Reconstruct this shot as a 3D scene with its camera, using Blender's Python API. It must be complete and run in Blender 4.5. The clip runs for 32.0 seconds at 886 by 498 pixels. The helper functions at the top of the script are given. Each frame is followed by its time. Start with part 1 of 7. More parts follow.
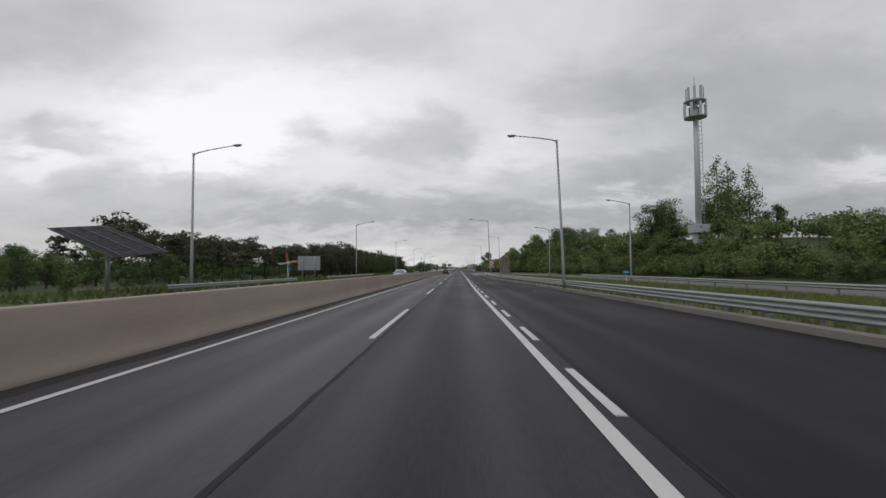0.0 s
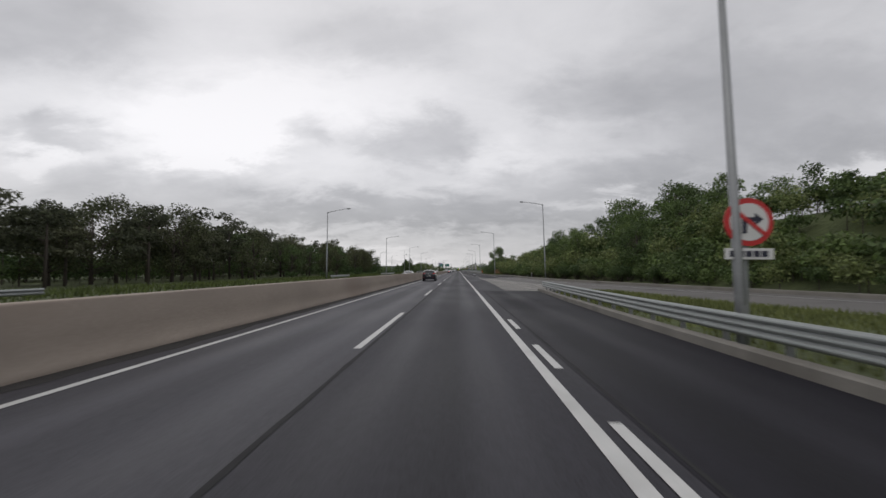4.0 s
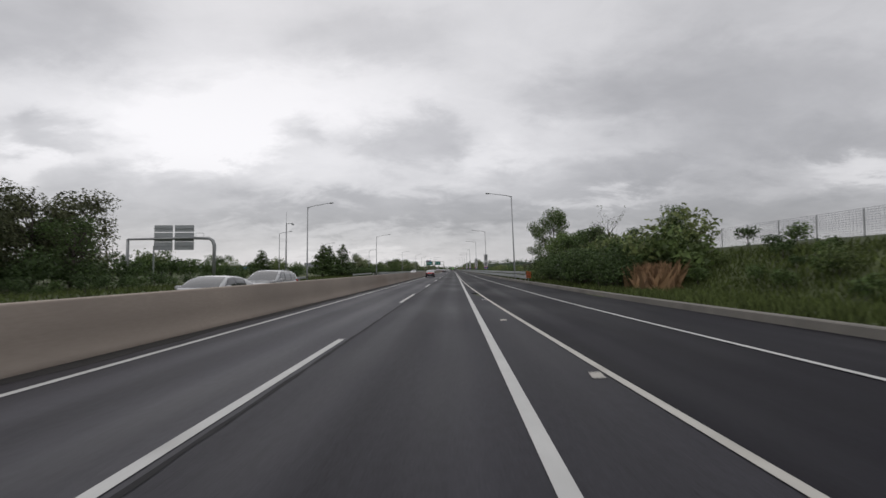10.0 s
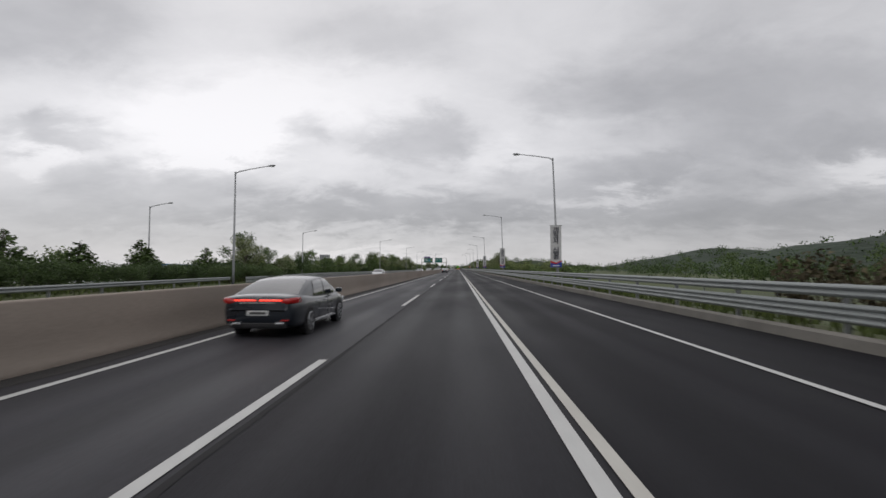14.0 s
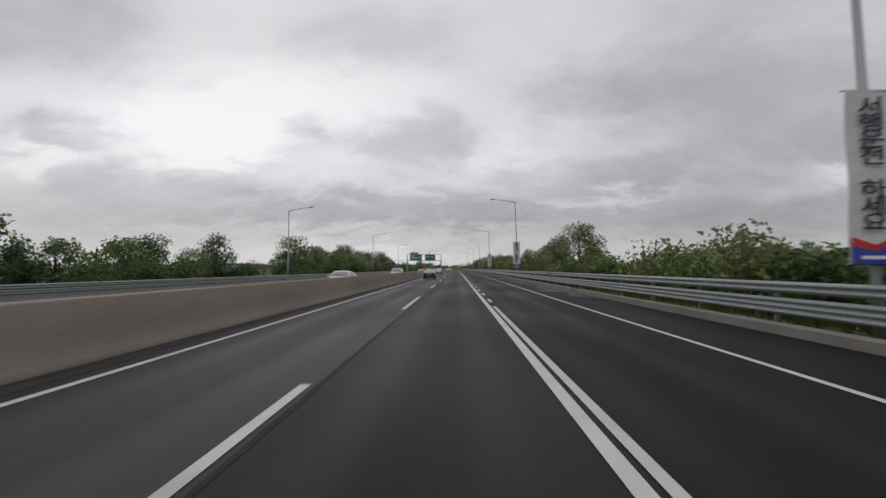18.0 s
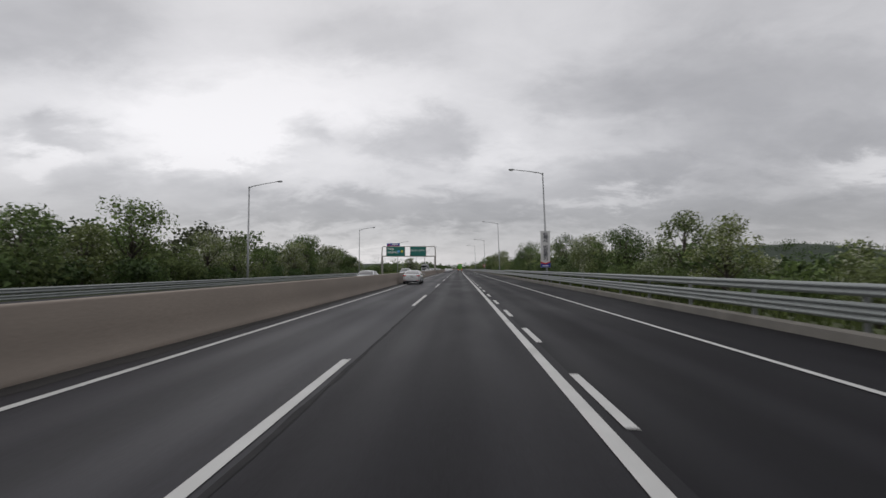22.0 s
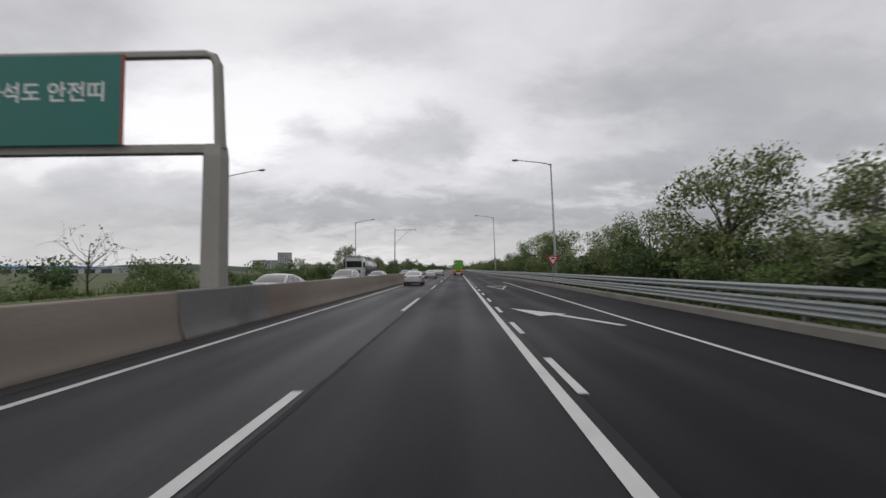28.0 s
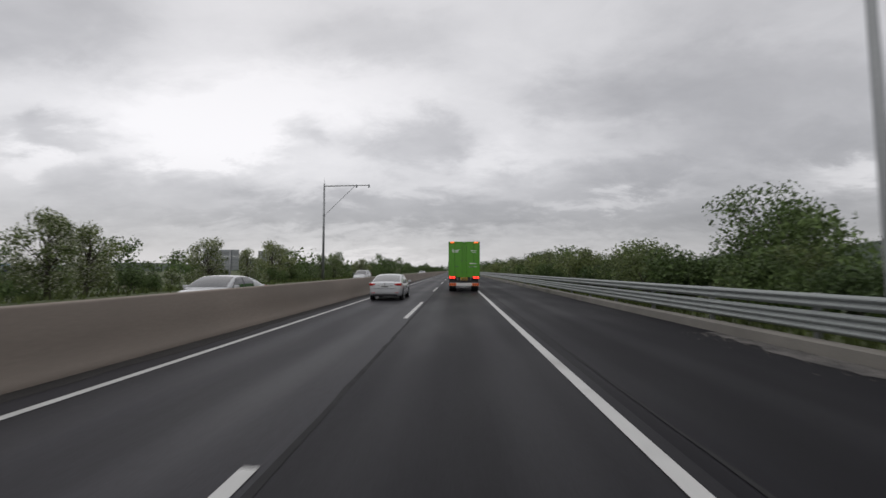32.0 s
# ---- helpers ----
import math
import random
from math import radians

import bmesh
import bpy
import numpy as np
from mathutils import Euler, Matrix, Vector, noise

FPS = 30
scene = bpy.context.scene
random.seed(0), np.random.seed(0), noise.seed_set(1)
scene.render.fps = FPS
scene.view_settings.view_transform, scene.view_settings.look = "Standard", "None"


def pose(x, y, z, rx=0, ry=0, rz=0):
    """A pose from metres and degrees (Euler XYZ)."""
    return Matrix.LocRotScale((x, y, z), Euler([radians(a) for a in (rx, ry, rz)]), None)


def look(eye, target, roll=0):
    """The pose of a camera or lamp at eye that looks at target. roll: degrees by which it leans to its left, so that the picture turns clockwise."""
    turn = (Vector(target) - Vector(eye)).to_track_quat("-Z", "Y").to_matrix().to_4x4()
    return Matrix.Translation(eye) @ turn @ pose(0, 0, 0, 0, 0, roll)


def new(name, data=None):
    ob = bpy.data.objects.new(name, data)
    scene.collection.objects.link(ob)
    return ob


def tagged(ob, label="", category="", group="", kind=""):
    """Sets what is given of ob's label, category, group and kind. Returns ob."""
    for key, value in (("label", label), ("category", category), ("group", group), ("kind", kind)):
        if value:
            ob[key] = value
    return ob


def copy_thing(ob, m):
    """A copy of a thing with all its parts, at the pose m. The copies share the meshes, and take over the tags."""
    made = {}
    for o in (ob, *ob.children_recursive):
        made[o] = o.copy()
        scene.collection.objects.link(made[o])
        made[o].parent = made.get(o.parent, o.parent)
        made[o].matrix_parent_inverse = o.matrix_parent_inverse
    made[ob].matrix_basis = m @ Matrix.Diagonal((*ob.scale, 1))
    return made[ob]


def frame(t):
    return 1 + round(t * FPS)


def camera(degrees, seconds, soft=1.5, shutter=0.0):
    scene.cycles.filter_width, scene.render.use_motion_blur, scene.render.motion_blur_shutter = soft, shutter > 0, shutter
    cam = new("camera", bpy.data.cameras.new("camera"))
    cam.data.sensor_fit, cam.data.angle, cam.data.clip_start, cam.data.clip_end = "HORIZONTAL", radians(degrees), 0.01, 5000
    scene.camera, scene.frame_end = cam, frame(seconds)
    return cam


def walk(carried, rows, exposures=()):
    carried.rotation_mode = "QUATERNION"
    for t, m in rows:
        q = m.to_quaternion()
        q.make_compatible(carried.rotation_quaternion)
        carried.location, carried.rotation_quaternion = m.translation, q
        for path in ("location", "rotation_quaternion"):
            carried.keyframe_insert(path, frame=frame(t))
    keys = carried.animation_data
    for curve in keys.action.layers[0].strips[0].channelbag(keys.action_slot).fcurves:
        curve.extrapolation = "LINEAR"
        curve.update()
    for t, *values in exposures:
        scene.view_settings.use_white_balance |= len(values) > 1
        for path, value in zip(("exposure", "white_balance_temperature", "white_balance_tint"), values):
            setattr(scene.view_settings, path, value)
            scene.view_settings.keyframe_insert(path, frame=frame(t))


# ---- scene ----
import colorsys

# Camera: rows of seconds, x, y, pitch, roll, yaw
EYE = 1.71
cam = camera(89.4, 32.0, soft=1.5, shutter=0.2)
PATH = [
    (0.0, -0.00, 0.00, 2.57, 0.34, 1.97), (0.5, -0.00, 10.00, 2.58, 0.30, 1.84), (1.0, 0.00, 19.99, 2.57, 0.21, 1.79), (1.5, 0.01, 30.00, 2.57, 0.10, 1.60),
    (2.0, 0.02, 40.08, 2.58, -0.00, 1.54), (2.5, 0.02, 50.27, 2.54, -0.11, 1.59), (3.0, 0.02, 60.59, 2.49, -0.23, 1.80), (3.5, 0.02, 70.98, 2.58, -0.32, 1.96),
    (4.0, 0.00, 81.43, 2.65, -0.27, 1.82), (4.5, -0.01, 91.90, 2.67, -0.19, 1.82), (5.0, -0.02, 102.39, 2.64, -0.11, 1.79), (5.5, -0.02, 112.87, 2.57, -0.05, 2.11),
    (6.0, -0.00, 123.32, 2.54, -0.02, 1.87), (6.5, 0.04, 133.74, 2.50, -0.07, 1.60), (7.0, 0.12, 144.30, 2.55, -0.04, 1.17), (7.5, 0.22, 154.94, 2.67, 0.05, 0.87),
    (8.0, 0.35, 165.65, 2.64, 0.12, 0.77), (8.5, 0.49, 176.42, 2.67, 0.13, 0.88), (9.0, 0.62, 187.18, 2.68, 0.13, 0.99), (9.5, 0.73, 197.75, 2.64, 0.18, 1.07),
    (10.0, 0.83, 208.14, 2.58, 0.22, 1.18), (10.5, 0.90, 218.42, 2.45, 0.17, 1.29), (11.0, 0.95, 228.63, 2.42, 0.08, 1.62), (11.5, 0.97, 238.85, 2.43, -0.01, 1.84),
    (12.0, 0.98, 249.09, 2.43, -0.10, 1.88), (12.5, 0.97, 259.39, 2.48, -0.12, 1.89), (13.0, 0.96, 269.77, 2.45, -0.12, 1.84), (13.5, 0.95, 280.28, 2.48, -0.13, 1.79),
    (14.0, 0.93, 290.85, 2.43, -0.12, 1.83), (14.5, 0.91, 301.42, 2.46, -0.06, 1.99), (15.0, 0.88, 312.01, 2.57, -0.04, 1.88), (15.5, 0.86, 322.54, 2.67, -0.05, 1.87),
    (16.0, 0.84, 332.95, 2.71, -0.09, 1.86), (16.5, 0.83, 343.17, 2.69, -0.14, 2.00), (17.0, 0.82, 353.13, 2.61, -0.17, 1.87), (17.5, 0.82, 362.90, 2.51, -0.13, 1.70),
    (18.0, 0.83, 372.57, 2.45, -0.07, 1.66), (18.5, 0.85, 382.22, 2.47, -0.02, 1.66), (19.0, 0.86, 391.89, 2.40, -0.00, 1.68), (19.5, 0.88, 401.60, 2.49, 0.04, 1.71),
    (20.0, 0.90, 411.34, 2.58, 0.12, 1.65), (20.5, 0.90, 421.14, 2.62, 0.21, 1.74), (21.0, 0.89, 430.99, 2.60, 0.21, 1.91), (21.5, 0.88, 440.87, 2.47, 0.14, 2.03),
    (22.0, 0.86, 450.76, 2.45, 0.02, 2.03), (22.5, 0.85, 460.67, 2.46, -0.08, 1.83), (23.0, 0.84, 470.59, 2.65, -0.13, 1.72), (23.5, 0.84, 480.57, 2.81, -0.05, 1.65),
    (24.0, 0.85, 490.59, 2.96, 0.07, 1.66), (24.5, 0.86, 500.68, 2.98, 0.14, 1.69), (25.0, 0.86, 510.84, 2.93, 0.20, 1.70), (25.5, 0.87, 521.08, 2.85, 0.24, 1.78),
    (26.0, 0.88, 531.38, 2.71, 0.20, 1.73), (26.5, 0.88, 541.73, 2.54, 0.16, 1.74), (27.0, 0.89, 552.11, 2.37, 0.16, 1.75), (27.5, 0.89, 562.50, 2.30, 0.19, 1.56),
    (28.0, 0.88, 572.87, 2.53, 0.25, 1.71), (28.5, 0.85, 583.24, 2.59, 0.23, 1.89), (29.0, 0.82, 593.58, 2.70, 0.13, 2.06), (29.5, 0.77, 603.91, 2.72, 0.03, 2.15),
    (30.0, 0.73, 614.22, 2.74, -0.08, 2.11), (30.5, 0.69, 624.52, 2.77, -0.17, 1.97), (31.0, 0.66, 634.79, 2.82, -0.20, 1.78), (31.5, 0.65, 645.03, 2.83, -0.19, 1.65),
    (32.0, 0.64, 655.26, 2.70, -0.16, 1.43),
]
walk(cam, [(t, pose(x, y, EYE, 90 + p, r, yw)) for t, x, y, p, r, yw in PATH],
     exposures=[(0.0, 0.0), (14.0, 0.0), (17.0, -0.06), (22.0, -0.05), (25.0, 0.0), (28.0, 0.07), (29.0, 0.0), (30.0, -0.03), (32.0, 0.0)])

# World: overcast sky with layered cloud, and a weak broad sun behind it
world = bpy.data.worlds.new("overcast")
scene.world = world
world.use_nodes = True
wn, wl = world.node_tree.nodes, world.node_tree.links
wn.clear()


def wnode(kind, **values):
    n = wn.new(kind)
    for k, v in values.items():
        n.inputs[k].default_value = v
    return n


w_out = wnode("ShaderNodeOutputWorld")
w_bg = wnode("ShaderNodeBackground", Strength=1.0)
w_tc = wnode("ShaderNodeTexCoord")
w_sep = wnode("ShaderNodeSeparateXYZ")
wl.new(w_tc.outputs["Generated"], w_sep.inputs[0])


def wmath(op, a, b=None):
    n = wn.new("ShaderNodeMath")
    n.operation = op
    for i, v in enumerate((a, b)):
        if v is None:
            continue
        if isinstance(v, (int, float)):
            n.inputs[i].default_value = v
        else:
            wl.new(v, n.inputs[i])
    return n.outputs[0]


def wramp(fac, stops):
    n = wn.new("ShaderNodeValToRGB")
    n.color_ramp.interpolation = "B_SPLINE"
    while len(n.color_ramp.elements) < len(stops):
        n.color_ramp.elements.new(0.5)
    for e, (pos, c) in zip(n.color_ramp.elements, stops):
        e.position = pos
        e.color = (c, c, c, 1) if isinstance(c, (int, float)) else (*c, 1)
    wl.new(fac, n.inputs[0])
    return n.outputs[0]


# the cloud deck lies flat overhead: directions are drawn out towards the horizon
w_up = wmath("ADD", wmath("MAXIMUM", w_sep.outputs[2], 0.0), 0.34)
w_vec = wn.new("ShaderNodeCombineXYZ")
wl.new(wmath("DIVIDE", w_sep.outputs[0], w_up), w_vec.inputs[0])
wl.new(wmath("DIVIDE", w_sep.outputs[1], w_up), w_vec.inputs[1])


def wnoise(scale, detail, rough, shift, stretch=(1, 1, 1), warp=0.4):
    m = wn.new("ShaderNodeMapping")
    m.inputs["Location"].default_value = shift
    m.inputs["Scale"].default_value = stretch
    wl.new(w_vec.outputs[0], m.inputs[0])
    n = wnode("ShaderNodeTexNoise", Scale=scale, Detail=detail, Roughness=rough, Distortion=warp)
    wl.new(m.outputs[0], n.inputs["Vector"])
    return n.outputs["Fac"]


w_big = wramp(wnoise(0.75, 3, 0.5, (0.35, 0.2, 0.1), (1, 1, 1), 0.3), [(0.32, 0.0), (0.66, 1.0)])
w_mid = wramp(wnoise(2.1, 5, 0.55, (4.3, 2.2, 0.5), (1, 1.2, 1), 0.5), [(0.34, 0.0), (0.64, 1.0)])
w_fine = wramp(wnoise(6.0, 6, 0.62, (0.4, 7.1, 2.0), (1, 1.2, 1), 0.4), [(0.32, 0.0), (0.70, 1.0)])
# brighter where the sun stands behind the cloud
w_glow = wn.new("ShaderNodeVectorMath")
w_glow.operation = "DOT_PRODUCT"
w_glow.inputs[1].default_value = Vector((-0.40, 0.85, 0.34)).normalized()
wl.new(w_tc.outputs["Generated"], w_glow.inputs[0])
w_near = wramp(w_glow.outputs["Value"], [(0.55, 0.0), (1.0, 1.0)])
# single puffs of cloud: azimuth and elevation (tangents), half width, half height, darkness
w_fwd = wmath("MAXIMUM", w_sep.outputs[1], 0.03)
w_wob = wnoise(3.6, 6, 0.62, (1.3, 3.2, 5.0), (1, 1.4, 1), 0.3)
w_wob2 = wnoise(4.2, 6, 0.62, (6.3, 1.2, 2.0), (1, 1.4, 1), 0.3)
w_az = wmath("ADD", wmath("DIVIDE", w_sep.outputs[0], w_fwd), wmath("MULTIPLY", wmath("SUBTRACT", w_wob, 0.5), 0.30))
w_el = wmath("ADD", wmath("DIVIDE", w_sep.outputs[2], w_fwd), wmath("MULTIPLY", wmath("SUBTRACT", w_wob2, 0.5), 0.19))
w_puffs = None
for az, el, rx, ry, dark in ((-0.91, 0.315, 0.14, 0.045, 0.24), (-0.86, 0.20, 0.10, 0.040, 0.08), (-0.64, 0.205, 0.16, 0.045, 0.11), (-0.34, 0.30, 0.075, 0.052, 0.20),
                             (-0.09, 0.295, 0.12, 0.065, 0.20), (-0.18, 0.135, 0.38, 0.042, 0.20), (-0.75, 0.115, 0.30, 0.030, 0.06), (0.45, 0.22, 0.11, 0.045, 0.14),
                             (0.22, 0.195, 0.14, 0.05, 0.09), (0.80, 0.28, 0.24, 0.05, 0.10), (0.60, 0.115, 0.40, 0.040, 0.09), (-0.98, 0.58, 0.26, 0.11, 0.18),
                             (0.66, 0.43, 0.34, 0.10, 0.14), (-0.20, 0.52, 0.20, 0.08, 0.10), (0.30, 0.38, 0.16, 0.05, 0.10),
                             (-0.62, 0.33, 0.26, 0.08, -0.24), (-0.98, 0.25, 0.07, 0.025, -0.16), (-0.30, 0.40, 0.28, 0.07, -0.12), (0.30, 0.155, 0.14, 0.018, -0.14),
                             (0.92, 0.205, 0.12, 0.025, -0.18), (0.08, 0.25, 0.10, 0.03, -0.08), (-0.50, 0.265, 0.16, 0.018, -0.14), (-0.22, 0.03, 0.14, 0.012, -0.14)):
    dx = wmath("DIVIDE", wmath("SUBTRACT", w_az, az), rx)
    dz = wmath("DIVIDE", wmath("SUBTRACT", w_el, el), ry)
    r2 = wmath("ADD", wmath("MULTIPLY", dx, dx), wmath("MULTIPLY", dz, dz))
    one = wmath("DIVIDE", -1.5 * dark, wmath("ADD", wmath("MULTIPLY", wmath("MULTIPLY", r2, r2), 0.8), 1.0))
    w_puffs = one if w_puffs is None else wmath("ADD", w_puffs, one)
w_soft = wmath("ADD", wmath("ADD", wmath("MULTIPLY", w_big, 0.17), wmath("MULTIPLY", w_mid, 0.13)), wmath("ADD", wmath("MULTIPLY", w_fine, 0.08), wmath("MULTIPLY", w_near, 0.30)))
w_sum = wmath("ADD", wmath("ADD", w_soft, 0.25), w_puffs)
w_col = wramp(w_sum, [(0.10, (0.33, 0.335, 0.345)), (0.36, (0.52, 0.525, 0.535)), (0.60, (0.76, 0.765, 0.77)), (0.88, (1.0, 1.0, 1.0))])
# a darker cloud base towards the horizon, with a pale gap right above it
w_band = wramp(w_sep.outputs[2], [(0.0, 0.84), (0.03, 0.80), (0.075, 0.70), (0.16, 0.90), (0.24, 1.02), (0.42, 0.90), (0.56, 0.86), (0.8, 1.25), (1.0, 1.35)])
w_mul = wn.new("ShaderNodeMix")
w_mul.data_type, w_mul.blend_type = "RGBA", "MULTIPLY"
w_mul.inputs["Factor"].default_value = 1.0
wl.new(w_col, w_mul.inputs["A"])
wl.new(w_band, w_mul.inputs["B"])
w_sky = wn.new("ShaderNodeTexSky")
w_sky.sky_type, w_sky.sun_disc = "NISHITA", False
w_sky.sun_elevation, w_sky.sun_rotation = radians(48), radians(-25)
w_dim = wn.new("ShaderNodeMix")
w_dim.data_type, w_dim.blend_type = "RGBA", "MULTIPLY"
w_dim.inputs["Factor"].default_value = 1.0
w_dim.inputs["B"].default_value = (0.1, 0.1, 0.1, 1)
wl.new(w_sky.outputs[0], w_dim.inputs["A"])
w_mix = wn.new("ShaderNodeMix")
w_mix.data_type = "RGBA"
w_mix.inputs["Factor"].default_value = 0.95
wl.new(w_dim.outputs["Result"], w_mix.inputs["A"])
wl.new(w_mul.outputs["Result"], w_mix.inputs["B"])
w_tint = wn.new("ShaderNodeMix")
w_tint.data_type, w_tint.blend_type = "RGBA", "MULTIPLY"
w_tint.inputs["Factor"].default_value = 1.0
w_tint.inputs["B"].default_value = (1.0, 0.985, 1.006, 1)
wl.new(w_mix.outputs["Result"], w_tint.inputs["A"])
wl.new(w_tint.outputs["Result"], w_bg.inputs["Color"])
wl.new(w_bg.outputs[0], w_out.inputs[0])

sun = new("sun", bpy.data.lights.new("sun", "SUN"))
sun.data.energy, sun.data.angle, sun.data.color = 0.5, radians(25), (1.0, 0.97, 0.93)
sun.matrix_world = look((0, 0, 100), (38, 70, 0))


# Materials
def material(name, color, rough=0.7, metal=0.0, spread=0.12, scale=3.0, fine=60.0, bump=0.1, emit=0.0, island=0.0, coat=0.0,
             stain=None, stain_at=0.5, stretch=(1, 1, 1), leaf=0.0, spec=0.5, alpha=1.0, dist=0.02, perobj=0.0, tone_along=None):
    m = bpy.data.materials.new(name)
    m.use_nodes = True
    nt = m.node_tree
    b = nt.nodes["Principled BSDF"]
    b.inputs["Roughness"].default_value, b.inputs["Metallic"].default_value = rough, metal
    b.inputs["Specular IOR Level"].default_value, b.inputs["Coat Weight"].default_value = spec, coat
    b.inputs["Coat Roughness"].default_value = 0.06
    tc = nt.nodes.new("ShaderNodeTexCoord")
    mp = nt.nodes.new("ShaderNodeMapping")
    mp.inputs["Scale"].default_value = stretch
    nt.links.new(tc.outputs["Object"], mp.inputs[0])

    def tex(s, d):
        n = nt.nodes.new("ShaderNodeTexNoise")
        n.inputs["Scale"].default_value, n.inputs["Detail"].default_value = s, d
        nt.links.new(mp.outputs[0], n.inputs["Vector"])
        return n.outputs["Fac"]

    def mix(fac, a, bb, mode="MIX"):
        n = nt.nodes.new("ShaderNodeMix")
        n.data_type, n.blend_type = "RGBA", mode
        for k, v in (("Factor", fac), ("A", a), ("B", bb)):
            if isinstance(v, (int, float)):
                n.inputs[k].default_value = v
            elif isinstance(v, tuple):
                n.inputs[k].default_value = (*v, 1)
            else:
                nt.links.new(v, n.inputs[k])
        return n.outputs["Result"]

    def ramp(fac, lo, hi, a, c):
        n = nt.nodes.new("ShaderNodeMapRange")
        n.inputs["From Min"].default_value, n.inputs["From Max"].default_value = lo, hi
        n.inputs["To Min"].default_value, n.inputs["To Max"].default_value = a, c
        nt.links.new(fac, n.inputs[0])
        return n.outputs[0]

    col = color
    if spread:
        big, small = tex(scale, 4), tex(fine, 3)
        dark, light = tuple(c * (1 - spread) for c in color), tuple(min(1, c * (1 + spread)) for c in color)
        col = mix(ramp(big, 0.3, 0.7, 0, 1), dark, light)
        col = mix(ramp(small, 0.3, 0.7, 0, 0.5), col, tuple(c * (1 - 1.3 * spread) for c in color))
        nt.links.new(ramp(big, 0.3, 0.7, max(0, rough - 0.08), min(1, rough + 0.08)), b.inputs["Roughness"])
        if bump:
            bp = nt.nodes.new("ShaderNodeBump")
            bp.inputs["Strength"].default_value, bp.inputs["Distance"].default_value = bump, dist
            nt.links.new(small, bp.inputs["Height"])
            nt.links.new(bp.outputs[0], b.inputs["Normal"])
    if stain:
        s2 = nt.nodes.new("ShaderNodeTexNoise")
        s2.inputs["Scale"].default_value, s2.inputs["Detail"].default_value = scale * 0.35, 6
        nt.links.new(mp.outputs[0], s2.inputs["Vector"])
        col = mix(ramp(s2.outputs["Fac"], stain_at, stain_at + 0.15, 0, 0.8), col, stain)
    if tone_along:
        # tone multiplied by a factor further along the road
        sp = nt.nodes.new("ShaderNodeSeparateXYZ")
        nt.links.new(tc.outputs["Object"], sp.inputs[0])
        col = mix(1.0, col, mix(ramp(sp.outputs[1], tone_along[0], tone_along[1], 0, 1), (1, 1, 1), (tone_along[2],) * 3), "MULTIPLY")
    if island:
        gi = nt.nodes.new("ShaderNodeNewGeometry")
        col = mix(1.0, col, mix(gi.outputs["Random Per Island"], (1 - island,) * 3, (1 + island, 1 + island, 1 + 0.6 * island)), "MULTIPLY")
    if perobj:
        oi = nt.nodes.new("ShaderNodeObjectInfo")
        col = mix(1.0, col, mix(oi.outputs["Random"], (1 - perobj, 1 - 0.8 * perobj, 1 - perobj), (1 + perobj, 1 + 0.8 * perobj, 1 + 0.5 * perobj)), "MULTIPLY")
    if isinstance(col, tuple):
        b.inputs["Base Color"].default_value = (*col, 1)
    else:
        nt.links.new(col, b.inputs["Base Color"])
    if emit:
        b.inputs["Emission Color"].default_value, b.inputs["Emission Strength"].default_value = (*color, 1), emit
    if leaf:
        tr = nt.nodes.new("ShaderNodeBsdfTranslucent")
        if isinstance(col, tuple):
            tr.inputs[0].default_value = (*col, 1)
        else:
            nt.links.new(col, tr.inputs[0])
        mx = nt.nodes.new("ShaderNodeMixShader")
        mx.inputs[0].default_value = leaf
        out = nt.nodes["Material Output"]
        nt.links.new(b.outputs[0], mx.inputs[1])
        nt.links.new(tr.outputs[0], mx.inputs[2])
        nt.links.new(mx.outputs[0], out.inputs[0])
    return m


